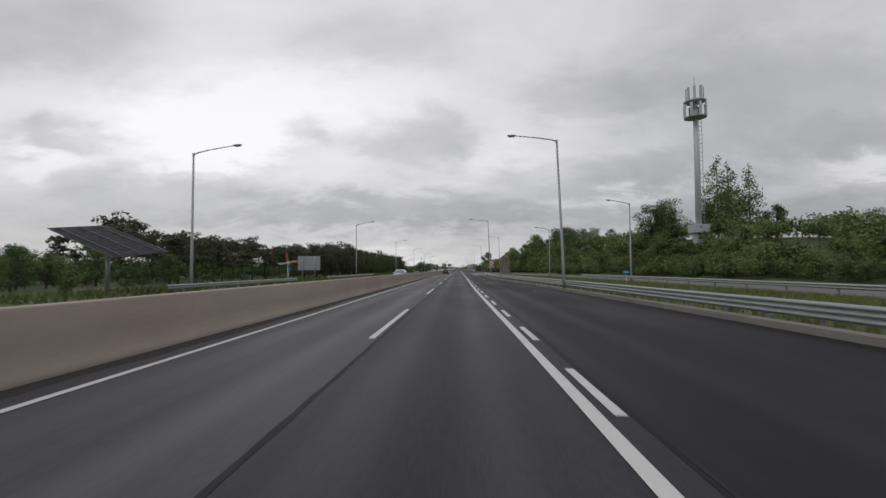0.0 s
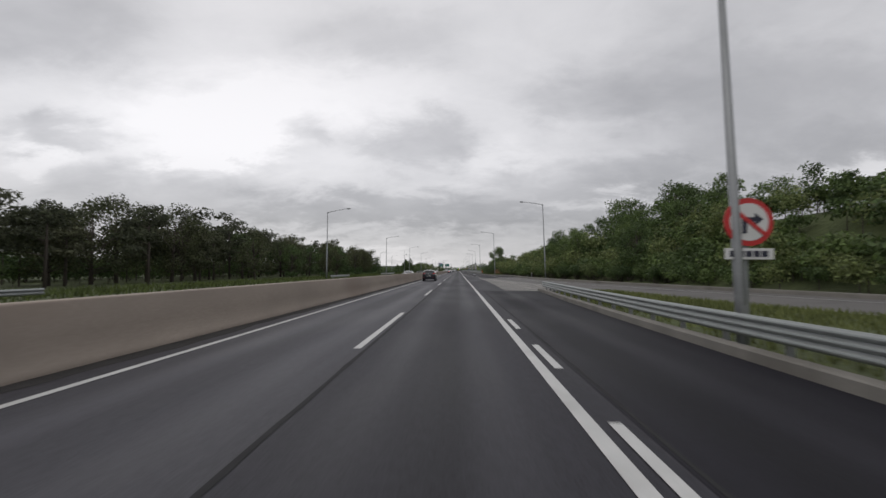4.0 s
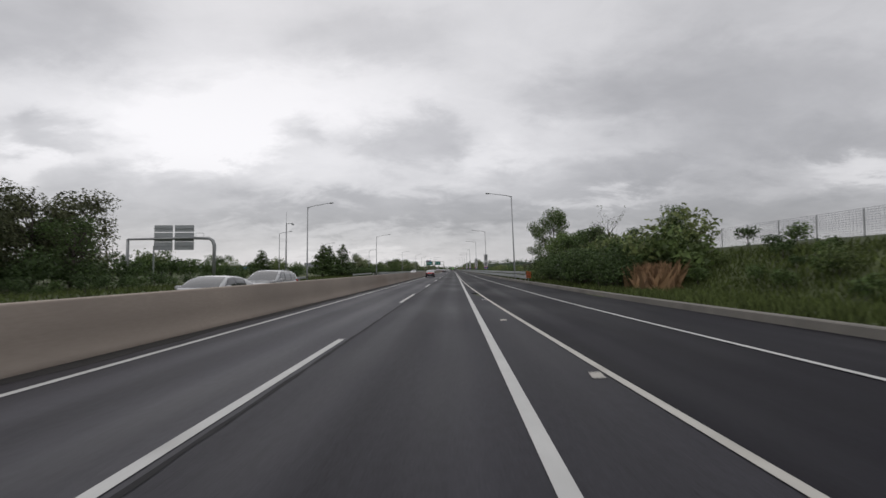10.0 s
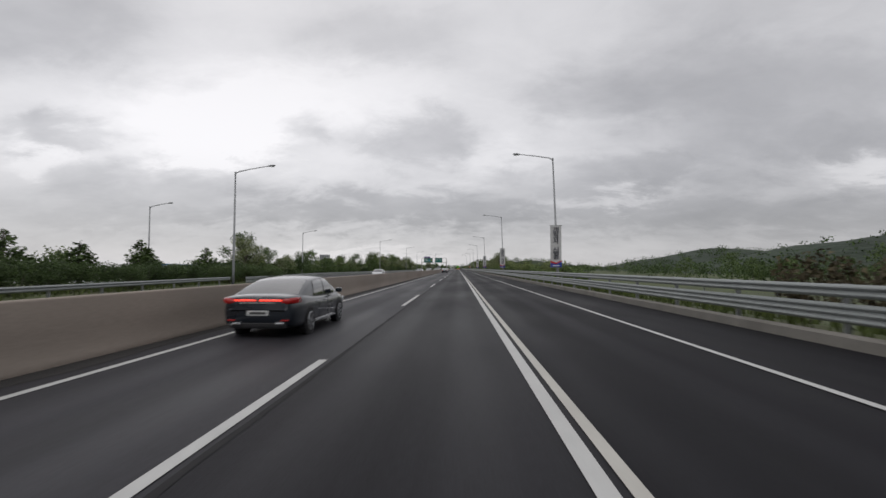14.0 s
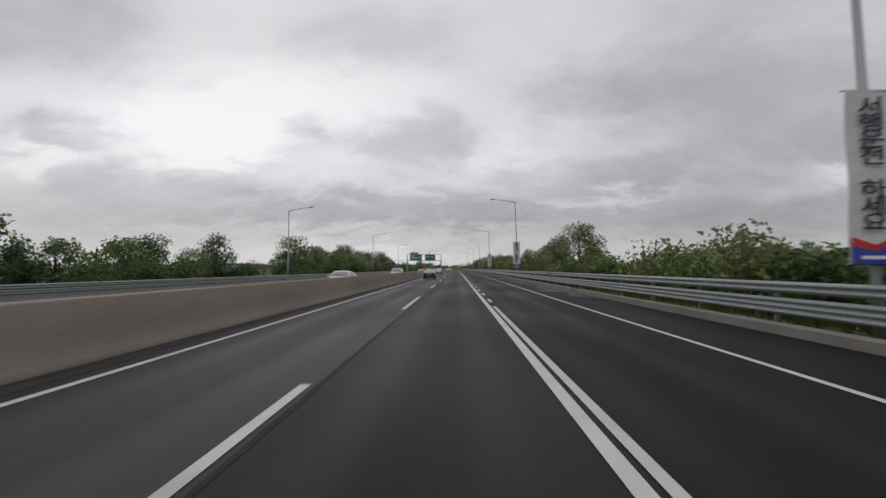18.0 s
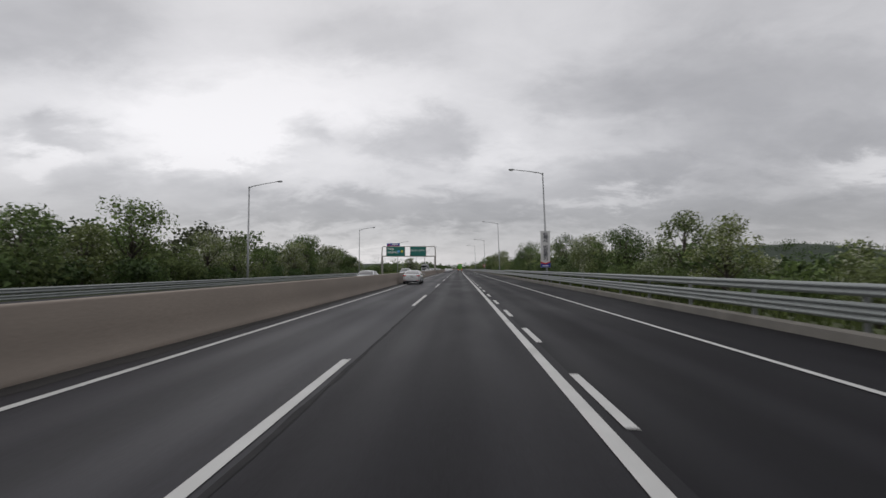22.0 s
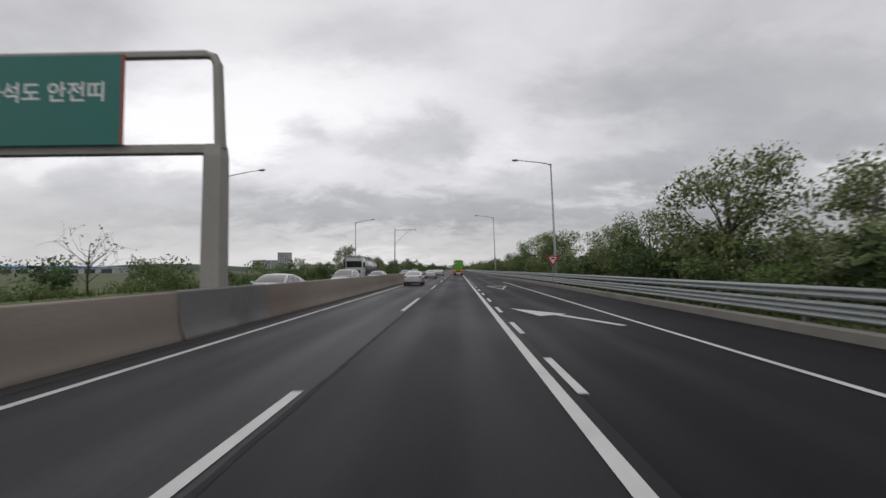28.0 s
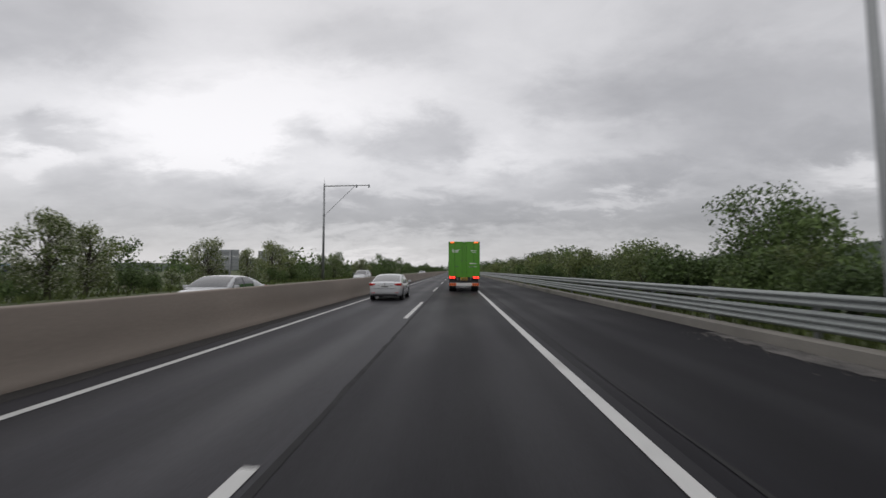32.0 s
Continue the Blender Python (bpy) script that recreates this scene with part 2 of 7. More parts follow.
def asphalt(name, color, rough, spec, tone_along, centre):
    """Damp road surface: stone grain, long streaks, paler wheel tracks and a darker middle in each lane."""
    m = bpy.data.materials.new(name)
    m.use_nodes = True
    nt = m.node_tree
    b = nt.nodes["Principled BSDF"]
    b.inputs["Specular IOR Level"].default_value = spec

    def calc(op, x, y=None, clamp=False):
        n = nt.nodes.new("ShaderNodeMath")
        n.operation, n.use_clamp = op, clamp
        for i, v in enumerate((x, y)):
            if v is None:
                continue
            if isinstance(v, (int, float)):
                n.inputs[i].default_value = v
            else:
                nt.links.new(v, n.inputs[i])
        return n.outputs[0]

    def span(v, lo, hi, p, q):
        n = nt.nodes.new("ShaderNodeMapRange")
        n.interpolation_type = "SMOOTHSTEP"
        for k, u in (("From Min", lo), ("From Max", hi), ("To Min", p), ("To Max", q)):
            n.inputs[k].default_value = u
        nt.links.new(v, n.inputs[0])
        return n.outputs[0]

    tc = nt.nodes.new("ShaderNodeTexCoord")
    lane = nt.nodes.new("ShaderNodeAttribute")
    lane.attribute_name = "across"
    along = nt.nodes.new("ShaderNodeSeparateXYZ")
    nt.links.new(tc.outputs["Object"], along.inputs[0])

    def grain(size, detail, stretch, seed):
        mp = nt.nodes.new("ShaderNodeMapping")
        mp.inputs["Scale"].default_value, mp.inputs["Location"].default_value = stretch, (seed, seed * 0.7, 0)
        nt.links.new(tc.outputs["Object"], mp.inputs[0])
        n = nt.nodes.new("ShaderNodeTexNoise")
        n.inputs["Scale"].default_value, n.inputs["Detail"].default_value = size, detail
        nt.links.new(mp.outputs[0], n.inputs["Vector"])
        return n.outputs["Fac"]

    streak = grain(1.6, 4, (1.0, 0.035, 1), 1.0)
    patch = grain(0.35, 3, (1.0, 0.22, 1), 5.0)
    stone = grain(42.0, 3, (1, 0.7, 1), 9.0)
    stone_big = grain(11.0, 2, (1, 0.5, 1), 3.0)
    out = calc("ABSOLUTE", calc("SUBTRACT", lane.outputs["Fac"], centre))
    track = span(calc("ABSOLUTE", calc("SUBTRACT", out, 0.85)), 0.08, 0.55, 1.0, 0.0)
    middle = span(out, 0.15, 0.60, 1.0, 0.0)
    tone = calc("ADD", calc("MULTIPLY", span(streak, 0.3, 0.7, -1, 1), 0.14), calc("MULTIPLY", span(patch, 0.3, 0.7, -1, 1), 0.13))
    tone = calc("ADD", tone, calc("MULTIPLY", span(stone, 0.3, 0.7, -1, 1), 0.26))
    tone = calc("ADD", tone, calc("MULTIPLY", span(stone_big, 0.3, 0.7, -1, 1), 0.10))
    tone = calc("ADD", tone, calc("SUBTRACT", calc("MULTIPLY", track, 0.10), calc("MULTIPLY", middle, 0.16)))
    tone = calc("MULTIPLY", calc("ADD", tone, 1.0), span(along.outputs[1], tone_along[0], tone_along[1], 1.0, tone_along[2]))
    col = nt.nodes.new("ShaderNodeVectorMath")
    col.operation = "SCALE"
    col.inputs[0].default_value = color
    nt.links.new(tone, col.inputs["Scale"])
    nt.links.new(col.outputs[0], b.inputs["Base Color"])
    r = calc("SUBTRACT", calc("ADD", rough, calc("MULTIPLY", span(patch, 0.3, 0.7, -1, 1), 0.07)), calc("MULTIPLY", track, 0.06))
    nt.links.new(r, b.inputs["Roughness"])
    bp = nt.nodes.new("ShaderNodeBump")
    bp.inputs["Strength"].default_value, bp.inputs["Distance"].default_value = 0.45, 0.006
    nt.links.new(stone, bp.inputs["Height"])
    nt.links.new(bp.outputs[0], b.inputs["Normal"])
    return m


M = {
    "asphalt": asphalt("worn_asphalt", (0.0490, 0.0478, 0.0560), 0.60, 0.26, (215, 320, 0.57), -1.71),
    "asphalt_right": asphalt("worn_darker_asphalt", (0.0340, 0.0330, 0.0395), 0.62, 0.18, (215, 320, 0.43), 1.82),
    "asphalt_new": asphalt("fresh_asphalt", (0.0120, 0.0112, 0.0155), 0.64, 0.14, (215, 320, 0.58), 5.2),
    "asphalt_old": material("old_grey_asphalt", (0.125, 0.118, 0.112), 0.7, spread=0.16, scale=0.5, fine=50, bump=0.3, dist=0.006, stain=(0.07, 0.067, 0.065), stain_at=0.56),
    "seal": material("joint_sealant", (0.012, 0.012, 0.013), 0.9, spread=0.15, bump=0.1),
    "paint": material("road_paint", (0.55, 0.55, 0.535), 0.6, spread=0.1, scale=1.5, fine=30, bump=0.15, dist=0.004, stain=(0.36, 0.355, 0.34), stain_at=0.58),
    "paint_yellowish": material("dusty_road_paint", (0.52, 0.505, 0.46), 0.6, spread=0.1, scale=1.5, fine=30, bump=0.15, dist=0.004, stain=(0.32, 0.30, 0.26), stain_at=0.58),
    "paint_worn": material("worn_road_paint", (0.46, 0.44, 0.40), 0.7, spread=0.16, scale=1.2, fine=12, bump=0.1, dist=0.004, stain=(0.16, 0.15, 0.14), stain_at=0.52),
    "barrier": material("weathered_concrete", (0.36, 0.305, 0.258), 0.85, spread=0.16, scale=0.6, fine=22, bump=0.35, dist=0.01, stretch=(1, 0.35, 1), stain=(0.27, 0.215, 0.175), stain_at=0.54, tone_along=(215, 330, 0.74)),
    "concrete": material("kerb_concrete", (0.205, 0.193, 0.172), 0.85, spread=0.18, scale=0.9, fine=25, bump=0.35, dist=0.01, stain=(0.12, 0.11, 0.095), stain_at=0.53),
    "concrete_grey": material("grey_concrete", (0.17, 0.165, 0.16), 0.85, spread=0.16, scale=1.0, fine=25, bump=0.3, dist=0.01, stain=(0.09, 0.088, 0.085), stain_at=0.53),
    "grime": material("gutter_grit", (0.030, 0.028, 0.027), 0.9, spread=0.3, scale=1.2, fine=35, bump=0.6, dist=0.02),
    "gravel": material("washed_out_gravel", (0.125, 0.117, 0.110), 0.9, spread=0.55, scale=2.2, fine=14, bump=0.8, dist=0.03, stain=(0.03, 0.03, 0.032), stain_at=0.5),
    "galv": material("galvanised_steel", (0.30, 0.32, 0.315), 0.45, 0.55, spread=0.14, scale=1.2, fine=18, bump=0.05, stain=(0.26, 0.26, 0.25), stain_at=0.6),
    "galv_dull": material("dull_galvanised_steel", (0.30, 0.31, 0.315), 0.5, 0.6, spread=0.14, scale=1.0, fine=15, bump=0.05),
    "gantry": material("gantry_steel", (0.33, 0.315, 0.29), 0.6, 0.3, spread=0.14, scale=0.9, fine=14, bump=0.05, stain=(0.20, 0.18, 0.16), stain_at=0.58),
    "sign_back": material("sign_back_aluminium", (0.36, 0.38, 0.39), 0.5, 0.4, spread=0.1, scale=1.0, fine=9, bump=0.03),
    "sign_green": material("green_sign_sheeting", (0.012, 0.155, 0.128), 0.35, spread=0.06, scale=0.8, fine=6, bump=0.0),
    "sign_blue": material("blue_sign_sheeting", (0.03, 0.06, 0.34), 0.4, spread=0.06, bump=0.0),
    "sign_red": material("red_sign_sheeting", (0.52, 0.03, 0.03), 0.45, spread=0.06, bump=0.0),
    "sign_orange": material("orange_sheeting", (0.80, 0.16, 0.02), 0.4, spread=0.06, bump=0.0),
    "sign_white": material("white_sign_sheeting", (0.66, 0.66, 0.65), 0.5, spread=0.05, bump=0.0),
    "banner": material("banner_cloth", (0.58, 0.58, 0.58), 0.8, spread=0.06, scale=2.0, fine=30, bump=0.1),
    "ink_black": material("black_print", (0.028, 0.030, 0.050), 0.7, spread=0.0),
    "ink_white": material("white_print", (0.75, 0.76, 0.75), 0.5, spread=0.0),
    "ink_yellow": material("yellow_print", (0.62, 0.52, 0.08), 0.6, spread=0.0),
    "ink_sky": material("light_blue_print", (0.12, 0.35, 0.66), 0.6, spread=0.0),
    "soil": material("verge_ground", (0.085, 0.105, 0.040), 0.95, spread=0.35, scale=0.12, fine=3.0, bump=0.7, dist=0.12, stain=(0.10, 0.082, 0.05), stain_at=0.6),
    "grass": material("grass_blades", (0.160, 0.182, 0.074), 0.8, spread=0.2, scale=0.25, fine=2.0, bump=0.0, island=0.45, leaf=0.3, spec=0.2),
    "grass_dark": material("dark_grass_blades", (0.105, 0.135, 0.050), 0.8, spread=0.25, scale=0.25, fine=2.0, bump=0.0, island=0.5, leaf=0.3, spec=0.2),
    "grass_dry": material("dry_grass_blades", (0.34, 0.22, 0.14), 0.9, spread=0.15, scale=0.5, fine=3.0, bump=0.0, island=0.35, leaf=0.25, spec=0.2),
    "leaf": material("broad_leaves", (0.122, 0.176, 0.070), 0.6, spread=0.25, scale=0.7, fine=4.0, bump=0.0, island=0.5, leaf=0.35, spec=0.3, perobj=0.22),
    "leaf_light": material("young_leaves", (0.172, 0.212, 0.094), 0.6, spread=0.22, scale=0.7, fine=4.0, bump=0.0, island=0.45, leaf=0.4, spec=0.3, perobj=0.2),
    "leaf_dark": material("dark_leaves", (0.078, 0.120, 0.048), 0.6, spread=0.25, scale=0.7, fine=4.0, bump=0.0, island=0.5, leaf=0.25, spec=0.3, perobj=0.2),
    "leaf_grey": material("thin_greyish_leaves", (0.098, 0.110, 0.066), 0.7, spread=0.25, scale=0.7, fine=4.0, bump=0.0, island=0.5, leaf=0.25, spec=0.25, perobj=0.25),
    "needle": material("pine_needles", (0.088, 0.096, 0.066), 0.7, spread=0.25, scale=0.7, fine=4.0, bump=0.0, island=0.45, leaf=0.15, spec=0.25, perobj=0.25),
    "vine": material("dry_vines", (0.105, 0.088, 0.062), 0.85, spread=0.3, scale=0.8, fine=4.0, bump=0.0, island=0.5, leaf=0.2, spec=0.2),
    "blossom": material("white_blossom", (0.56, 0.57, 0.48), 0.8, spread=0.12, scale=1.0, fine=5.0, bump=0.0, island=0.3, leaf=0.35, spec=0.2),
    "bark": material("tree_bark", (0.085, 0.070, 0.060), 0.9, spread=0.25, scale=3.0, fine=20, bump=0.6, dist=0.03, stretch=(1, 1, 0.25)),
    "rubber": material("tyre_rubber", (0.018, 0.018, 0.019), 0.75, spread=0.15, scale=5, fine=40, bump=0.1),
    "plastic": material("black_plastic", (0.020, 0.020, 0.022), 0.5, spread=0.1, bump=0.05),
    "rim": material("alloy_rim", (0.42, 0.43, 0.44), 0.3, 0.85, spread=0.05, bump=0.0),
    "chrome": material("chrome_trim", (0.70, 0.71, 0.72), 0.15, 1.0, spread=0.0),
    "car_glass": material("tinted_car_glass", (0.020, 0.024, 0.027), 0.05, spread=0.0, spec=0.8, coat=1.0),
    "tail": material("red_tail_lens", (0.42, 0.012, 0.012), 0.15, spread=0.0, coat=0.6),
    "brake_on": material("lit_brake_lens", (0.95, 0.05, 0.03), 0.3, spread=0.0, emit=1.6),
    "marker_on": material("lit_marker_lens", (1.0, 0.16, 0.02), 0.3, spread=0.0, emit=1.2),
    "head": material("headlamp_lens", (0.55, 0.57, 0.58), 0.1, spread=0.0, coat=0.6),
    "plate": material("number_plate", (0.60, 0.61, 0.60), 0.5, spread=0.05, bump=0.0),
    "plate_yellow": material("yellow_number_plate", (0.60, 0.36, 0.03), 0.5, spread=0.05, bump=0.0),
    "plate_ink": material("plate_bars", (0.08, 0.08, 0.08), 0.6, spread=0.0),
    "car_white": material("white_car_paint", (0.52, 0.53, 0.545), 0.28, spread=0.04, scale=0.8, fine=9, bump=0.0, coat=1.0),
    "car_black": material("black_car_paint", (0.010, 0.012, 0.018), 0.3, spec=0.45, spread=0.10, scale=0.8, fine=9, bump=0.0, coat=1.0),
    "car_grey": material("dark_grey_car_paint", (0.014, 0.019, 0.027), 0.3, 0.2, spec=0.4, spread=0.08, scale=0.8, fine=9, bump=0.0, coat=1.0),
    "car_silver": material("silver_car_paint", (0.42, 0.43, 0.44), 0.3, 0.5, spread=0.05, scale=0.8, fine=9, bump=0.0, coat=1.0),
    "truck_green": material("green_truck_paint", (0.098, 0.325, 0.022), 0.42, spread=0.07, scale=0.6, fine=8, bump=0.04, coat=0.2, stain=(0.085, 0.27, 0.025), stain_at=0.6),
    "truck_steel": material("dirty_steel", (0.10, 0.10, 0.10), 0.6, 0.4, spread=0.2, scale=2, fine=20, bump=0.1),
    "truck_white": material("white_reflective", (0.68, 0.68, 0.66), 0.5, spread=0.08, bump=0.0),
    "stone": material("monument_stone", (0.235, 0.200, 0.175), 0.9, spread=0.45, scale=4.5, fine=14, bump=0.9, dist=0.06, stain=(0.070, 0.075, 0.055), stain_at=0.48),
    "solar": material("solar_cells", (0.012, 0.013, 0.018), 0.6, spec=0.15, spread=0.15, scale=2, fine=12, bump=0.0),
    "tower": material("tower_paint", (0.44, 0.46, 0.47), 0.5, 0.2, spread=0.08, scale=0.8, fine=8, bump=0.0),
    "water": material("flooded_field_water", (0.13, 0.17, 0.15), 0.12, spread=0.12, scale=0.06, fine=1.0, bump=0.05),
    "roof_blue": material("blue_metal_roof", (0.07, 0.22, 0.46), 0.5, spread=0.1, scale=0.1, fine=1.0, bump=0.0),
    "wall_pale": material("pale_building_wall", (0.42, 0.43, 0.44), 0.8, spread=0.1, scale=0.08, fine=1.0, bump=0.0),
    "window": material("far_window_glass", (0.05, 0.06, 0.07), 0.15, spread=0.0),
    "hill": material("far_wooded_hill", (0.040, 0.058, 0.038), 1.0, spread=0.3, scale=0.02, fine=0.12, bump=0.8, dist=3.0),
    "toy_red": material("faded_red_paint", (0.36, 0.07, 0.05), 0.6, spread=0.1),
    "toy_blue": material("faded_blue_paint", (0.05, 0.14, 0.32), 0.6, spread=0.1),
    "toy_yellow": material("faded_orange_paint", (0.50, 0.24, 0.06), 0.6, spread=0.1),
    "fence": material("fence_mesh_steel", (0.12, 0.13, 0.13), 0.6, 0.3, spread=0.1),
}


# Mesh helpers
def mesh_of(name, verts, faces, mats, smooth=False, index=None):
    me = bpy.data.meshes.new(name)
    me.from_pydata(verts, [], faces)
    for m in mats if isinstance(mats, (list, tuple)) else [mats]:
        me.materials.append(m)
    if index is not None:
        me.polygons.foreach_set("material_index", index)
    if smooth:
        me.polygons.foreach_set("use_smooth", [True] * len(me.polygons))
    me.update()
    return me


def hang(ob, parent):
    ob.parent = parent
    return ob


def part(name, shape, mat, parent, label="", smooth=False):
    """A bmesh or (verts, faces) becomes one mesh object under its thing."""
    if isinstance(shape, tuple):
        me = mesh_of(name, shape[0], shape[1], mat, smooth)
    else:
        me = bpy.data.meshes.new(name)
        shape.to_mesh(me)
        shape.free()
        me.materials.append(mat)
        if smooth:
            me.polygons.foreach_set("use_smooth", [True] * len(me.polygons))
    ob = new(name, me)
    if parent is not None:
        ob.parent = parent
    if label:
        ob["label"] = label
    return ob


def empty(name, m=None, **tags):
    ob = new(name)
    if m is not None:
        ob.matrix_basis = m
    return tagged(ob, **tags)


def box(bm, x0, x1, y0, y1, z0, z1, bevel=0.0):
    r = bmesh.ops.create_cube(bm, size=1, matrix=Matrix.LocRotScale(((x0 + x1) / 2, (y0 + y1) / 2, (z0 + z1) / 2), None, (abs(x1 - x0), abs(y1 - y0), abs(z1 - z0))))
    if bevel:
        es = list({e for v in r["verts"] for e in v.link_edges})
        bmesh.ops.bevel(bm, geom=es, offset=bevel, segments=2, affect="EDGES", profile=0.6)
    return bm


def boxes(*rows, bevel=0.0):
    bm = bmesh.new()
    for r in rows:
        box(bm, *r, bevel=bevel)
    return bm


def tube(bm, pts, radii, seg=8):
    """A pipe along points, with capped ends."""
    rings, n = [], len(pts)
    pts = [Vector(p) for p in pts]
    for i, p in enumerate(pts):
        d = (pts[min(i + 1, n - 1)] - pts[max(i - 1, 0)]).normalized()
        q = d.to_track_quat("Z", "Y")
        r = radii[i] if isinstance(radii, (list, tuple)) else radii
        rings.append([bm.verts.new(p + q @ Vector((r * math.cos(a), r * math.sin(a), 0))) for a in (2 * math.pi * k / seg for k in range(seg))])
    for a, b in zip(rings, rings[1:]):
        for k in range(seg):
            bm.faces.new((a[k], a[(k + 1) % seg], b[(k + 1) % seg], b[k]))
    bm.faces.new(rings[0][::-1])
    bm.faces.new(rings[-1])
    return bm


def disc(bm, c, axis, r, depth, seg=20):
    a = Vector(axis).normalized()
    return tube(bm, [Vector(c) - a * depth / 2, Vector(c) + a * depth / 2], r, seg)


def loft(bm, rings, close=True, cap=True):
    vs = [[bm.verts.new(p) for p in r] for r in rings]
    n = len(vs[0])
    for a, b in zip(vs, vs[1:]):
        for k in range(n if close else n - 1):
            bm.faces.new((a[k], a[(k + 1) % n], b[(k + 1) % n], b[k]))
    if cap and close:
        bm.faces.new(vs[0][::-1])
        bm.faces.new(vs[-1])
    return bm


def letters(name, body, size, mat, parent, m, align="CENTER", label=""):
    cu = bpy.data.curves.new(name, "FONT")
    cu.body, cu.size, cu.align_x, cu.align_y, cu.extrude = body, size, align, "CENTER", 0.004
    cu.space_line, cu.offset = 0.92, 0.012 * size
    ob = new(name, cu)
    cu.materials.append(mat)
    ob.parent, ob.matrix_basis = parent, m
    if label:
        ob["label"] = label
    return ob


# The plan: everything follows the line of dashes between the two lanes
def smooth_line(ys, xs):
    ys, xs = np.array(ys, float), np.array(xs, float)

    def f(y):
        return float(np.mean(np.interp(y + np.linspace(-7, 7, 9), ys, xs)))
    return f


DASH = smooth_line([-200, 80, 200, 280, 360, 480, 580, 680, 900, 4000], [-2.17, -2.17, -1.98, -1.6, -1.40, -1.21, -1.36, -1.05, -0.4, 6])
KERB = smooth_line([-300, 40, 70, 90, 108, 125, 138.6, 145, 157, 170, 183, 198, 219, 238, 258, 279, 350, 400, 440, 480, 580, 630, 645, 660, 680, 4000],
                   [31, 30.5, 29, 26, 21.5, 17.2, 14.3, 13.6, 12.4, 12.1, 11.7, 10.9, 10.5, 9.9, 9.6, 9.25, 9.15, 9.2, 9.5, 9.7, 9.75, 9.7, 9.1, 8.1, 7.8, 13])
RAMP_IN = smooth_line([-300, 40, 70, 90, 108, 125, 134, 152, 171.6, 191, 211.6, 232, 252, 275], [22.5, 22.3, 21, 18.6, 14.8, 11.4, 9.95, 7.7, 5.95, 4.62, 3.5, 2.8, 2.45, 2.28])
RAMP_OUT = smooth_line([-300, 40, 70, 90, 108, 125, 136, 145, 155, 162, 174, 195, 215, 234, 275, 349, 397, 440, 520, 580, 640],
                       [28.5, 28, 26.0, 23.2, 18.4, 14.0, 11.7, 10.6, 9.8, 9.1, 8.5, 7.75, 6.95, 6.5, 6.05, 6.34, 6.3, 6.6, 6.5, 6.5, 6.85])
EXIT = smooth_line([-300, 10, 34, 48, 55, 67, 73, 82, 92, 105, 119, 130], [12.2, 9.0, 7.95, 7.35, 6.75, 6.05, 5.7, 5.5, 5.5, 5.9, 6.7, 7.2])
LEFT = smooth_line([-300, 300, 345, 385, 441, 500, 560, 616, 662, 4000], [-19, -19, -22.5, -27.5, -23.6, -21.4, -21.4, -20.4, -18.4, -14])


def step(a, b, v):
    v = min(1, max(0, (v - a) / (b - a)))
    return v * v * (3 - 2 * v)


def ramp_up(y):
    """The ramp climbs a little above the road on its outer side."""
    return 0.25 * (1 - step(188, 235, y))


def height(x, y):
    """The lie of the land."""
    k, l = KERB(y), LEFT(y)
    z = -0.06
    if x > k:
        d = x - k - 1.1
        bank = 1 - step(196, 222, y)
        z = ramp_up(y) * step(-0.6, 0, d) + 0.12 * step(0, 0.4, d) + bank * 6.2 * (0.60 + 0.40 * step(35, 80, y)) * step(0.3, 9.5 + 4.5 * step(110, 140, y), d) * (1 - step(34, 80, d))
        z += (1 - bank) * ((1 - step(256, 268, y)) * 3.3 * step(3.5, 12, d) * (1 - step(34, 80, d)) - step(262, 285, y) * 2.2 * step(0.8, 7, d))
    elif x < l - 1.2:
        d = l - 1.2 - x
        z = 0.1 * step(0, 0.5, d) - 3.0 * step(335, 375, y) * step(0.5, 9, d) * (1 - 0.6 * step(620, 690, y))
    elif y < 117 and EXIT(y) + 1.2 < x < RAMP_IN(y) - 1.2:
        w = min(x - EXIT(y) - 1.2, RAMP_IN(y) - 1.2 - x)
        z = 0.06 + 0.10 * step(0, 4, w)
    return z + 0.05 * noise.noise((x * 0.12, y * 0.12, 0)) * (1 if z > -0.05 or x < l - 2 else 0)


# Ground: one sheet out to the horizon
gx = sorted(set([-3000, -2200, -1500, -1000, -700, -480, -340, -240, -180, -140, -110, -90] + list(range(-76, -28, 4)) + list(np.arange(-28, -17, 1.0)) + [-16, -10, -7]
                + list(np.arange(2, 36, 1.0)) + list(range(38, 76, 4)) + [90, 110, 140, 180, 240, 340, 480, 700, 1000, 1500, 2200, 3000]))
gy = sorted(set([-900, -500, -300, -200, -140, -100, -80] + list(range(-60, 760, 4)) + [780, 800, 840, 880, 940, 1000, 1100, 1250, 1450, 1700, 2000, 2400, 3000, 3800]))
gv = [(x, y, height(x, y)) for y in gy for x in gx]
nx = len(gx)
gf = [(j * nx + i, j * nx + i + 1, (j + 1) * nx + i + 1, (j + 1) * nx + i) for j in range(len(gy) - 1) for i in range(nx - 1)]
ground = new("ground", mesh_of("ground", gv, gf, M["soil"], smooth=True))
tagged(ground, "grassy verges and fields reaching to the horizon", "ground", kind="structure")


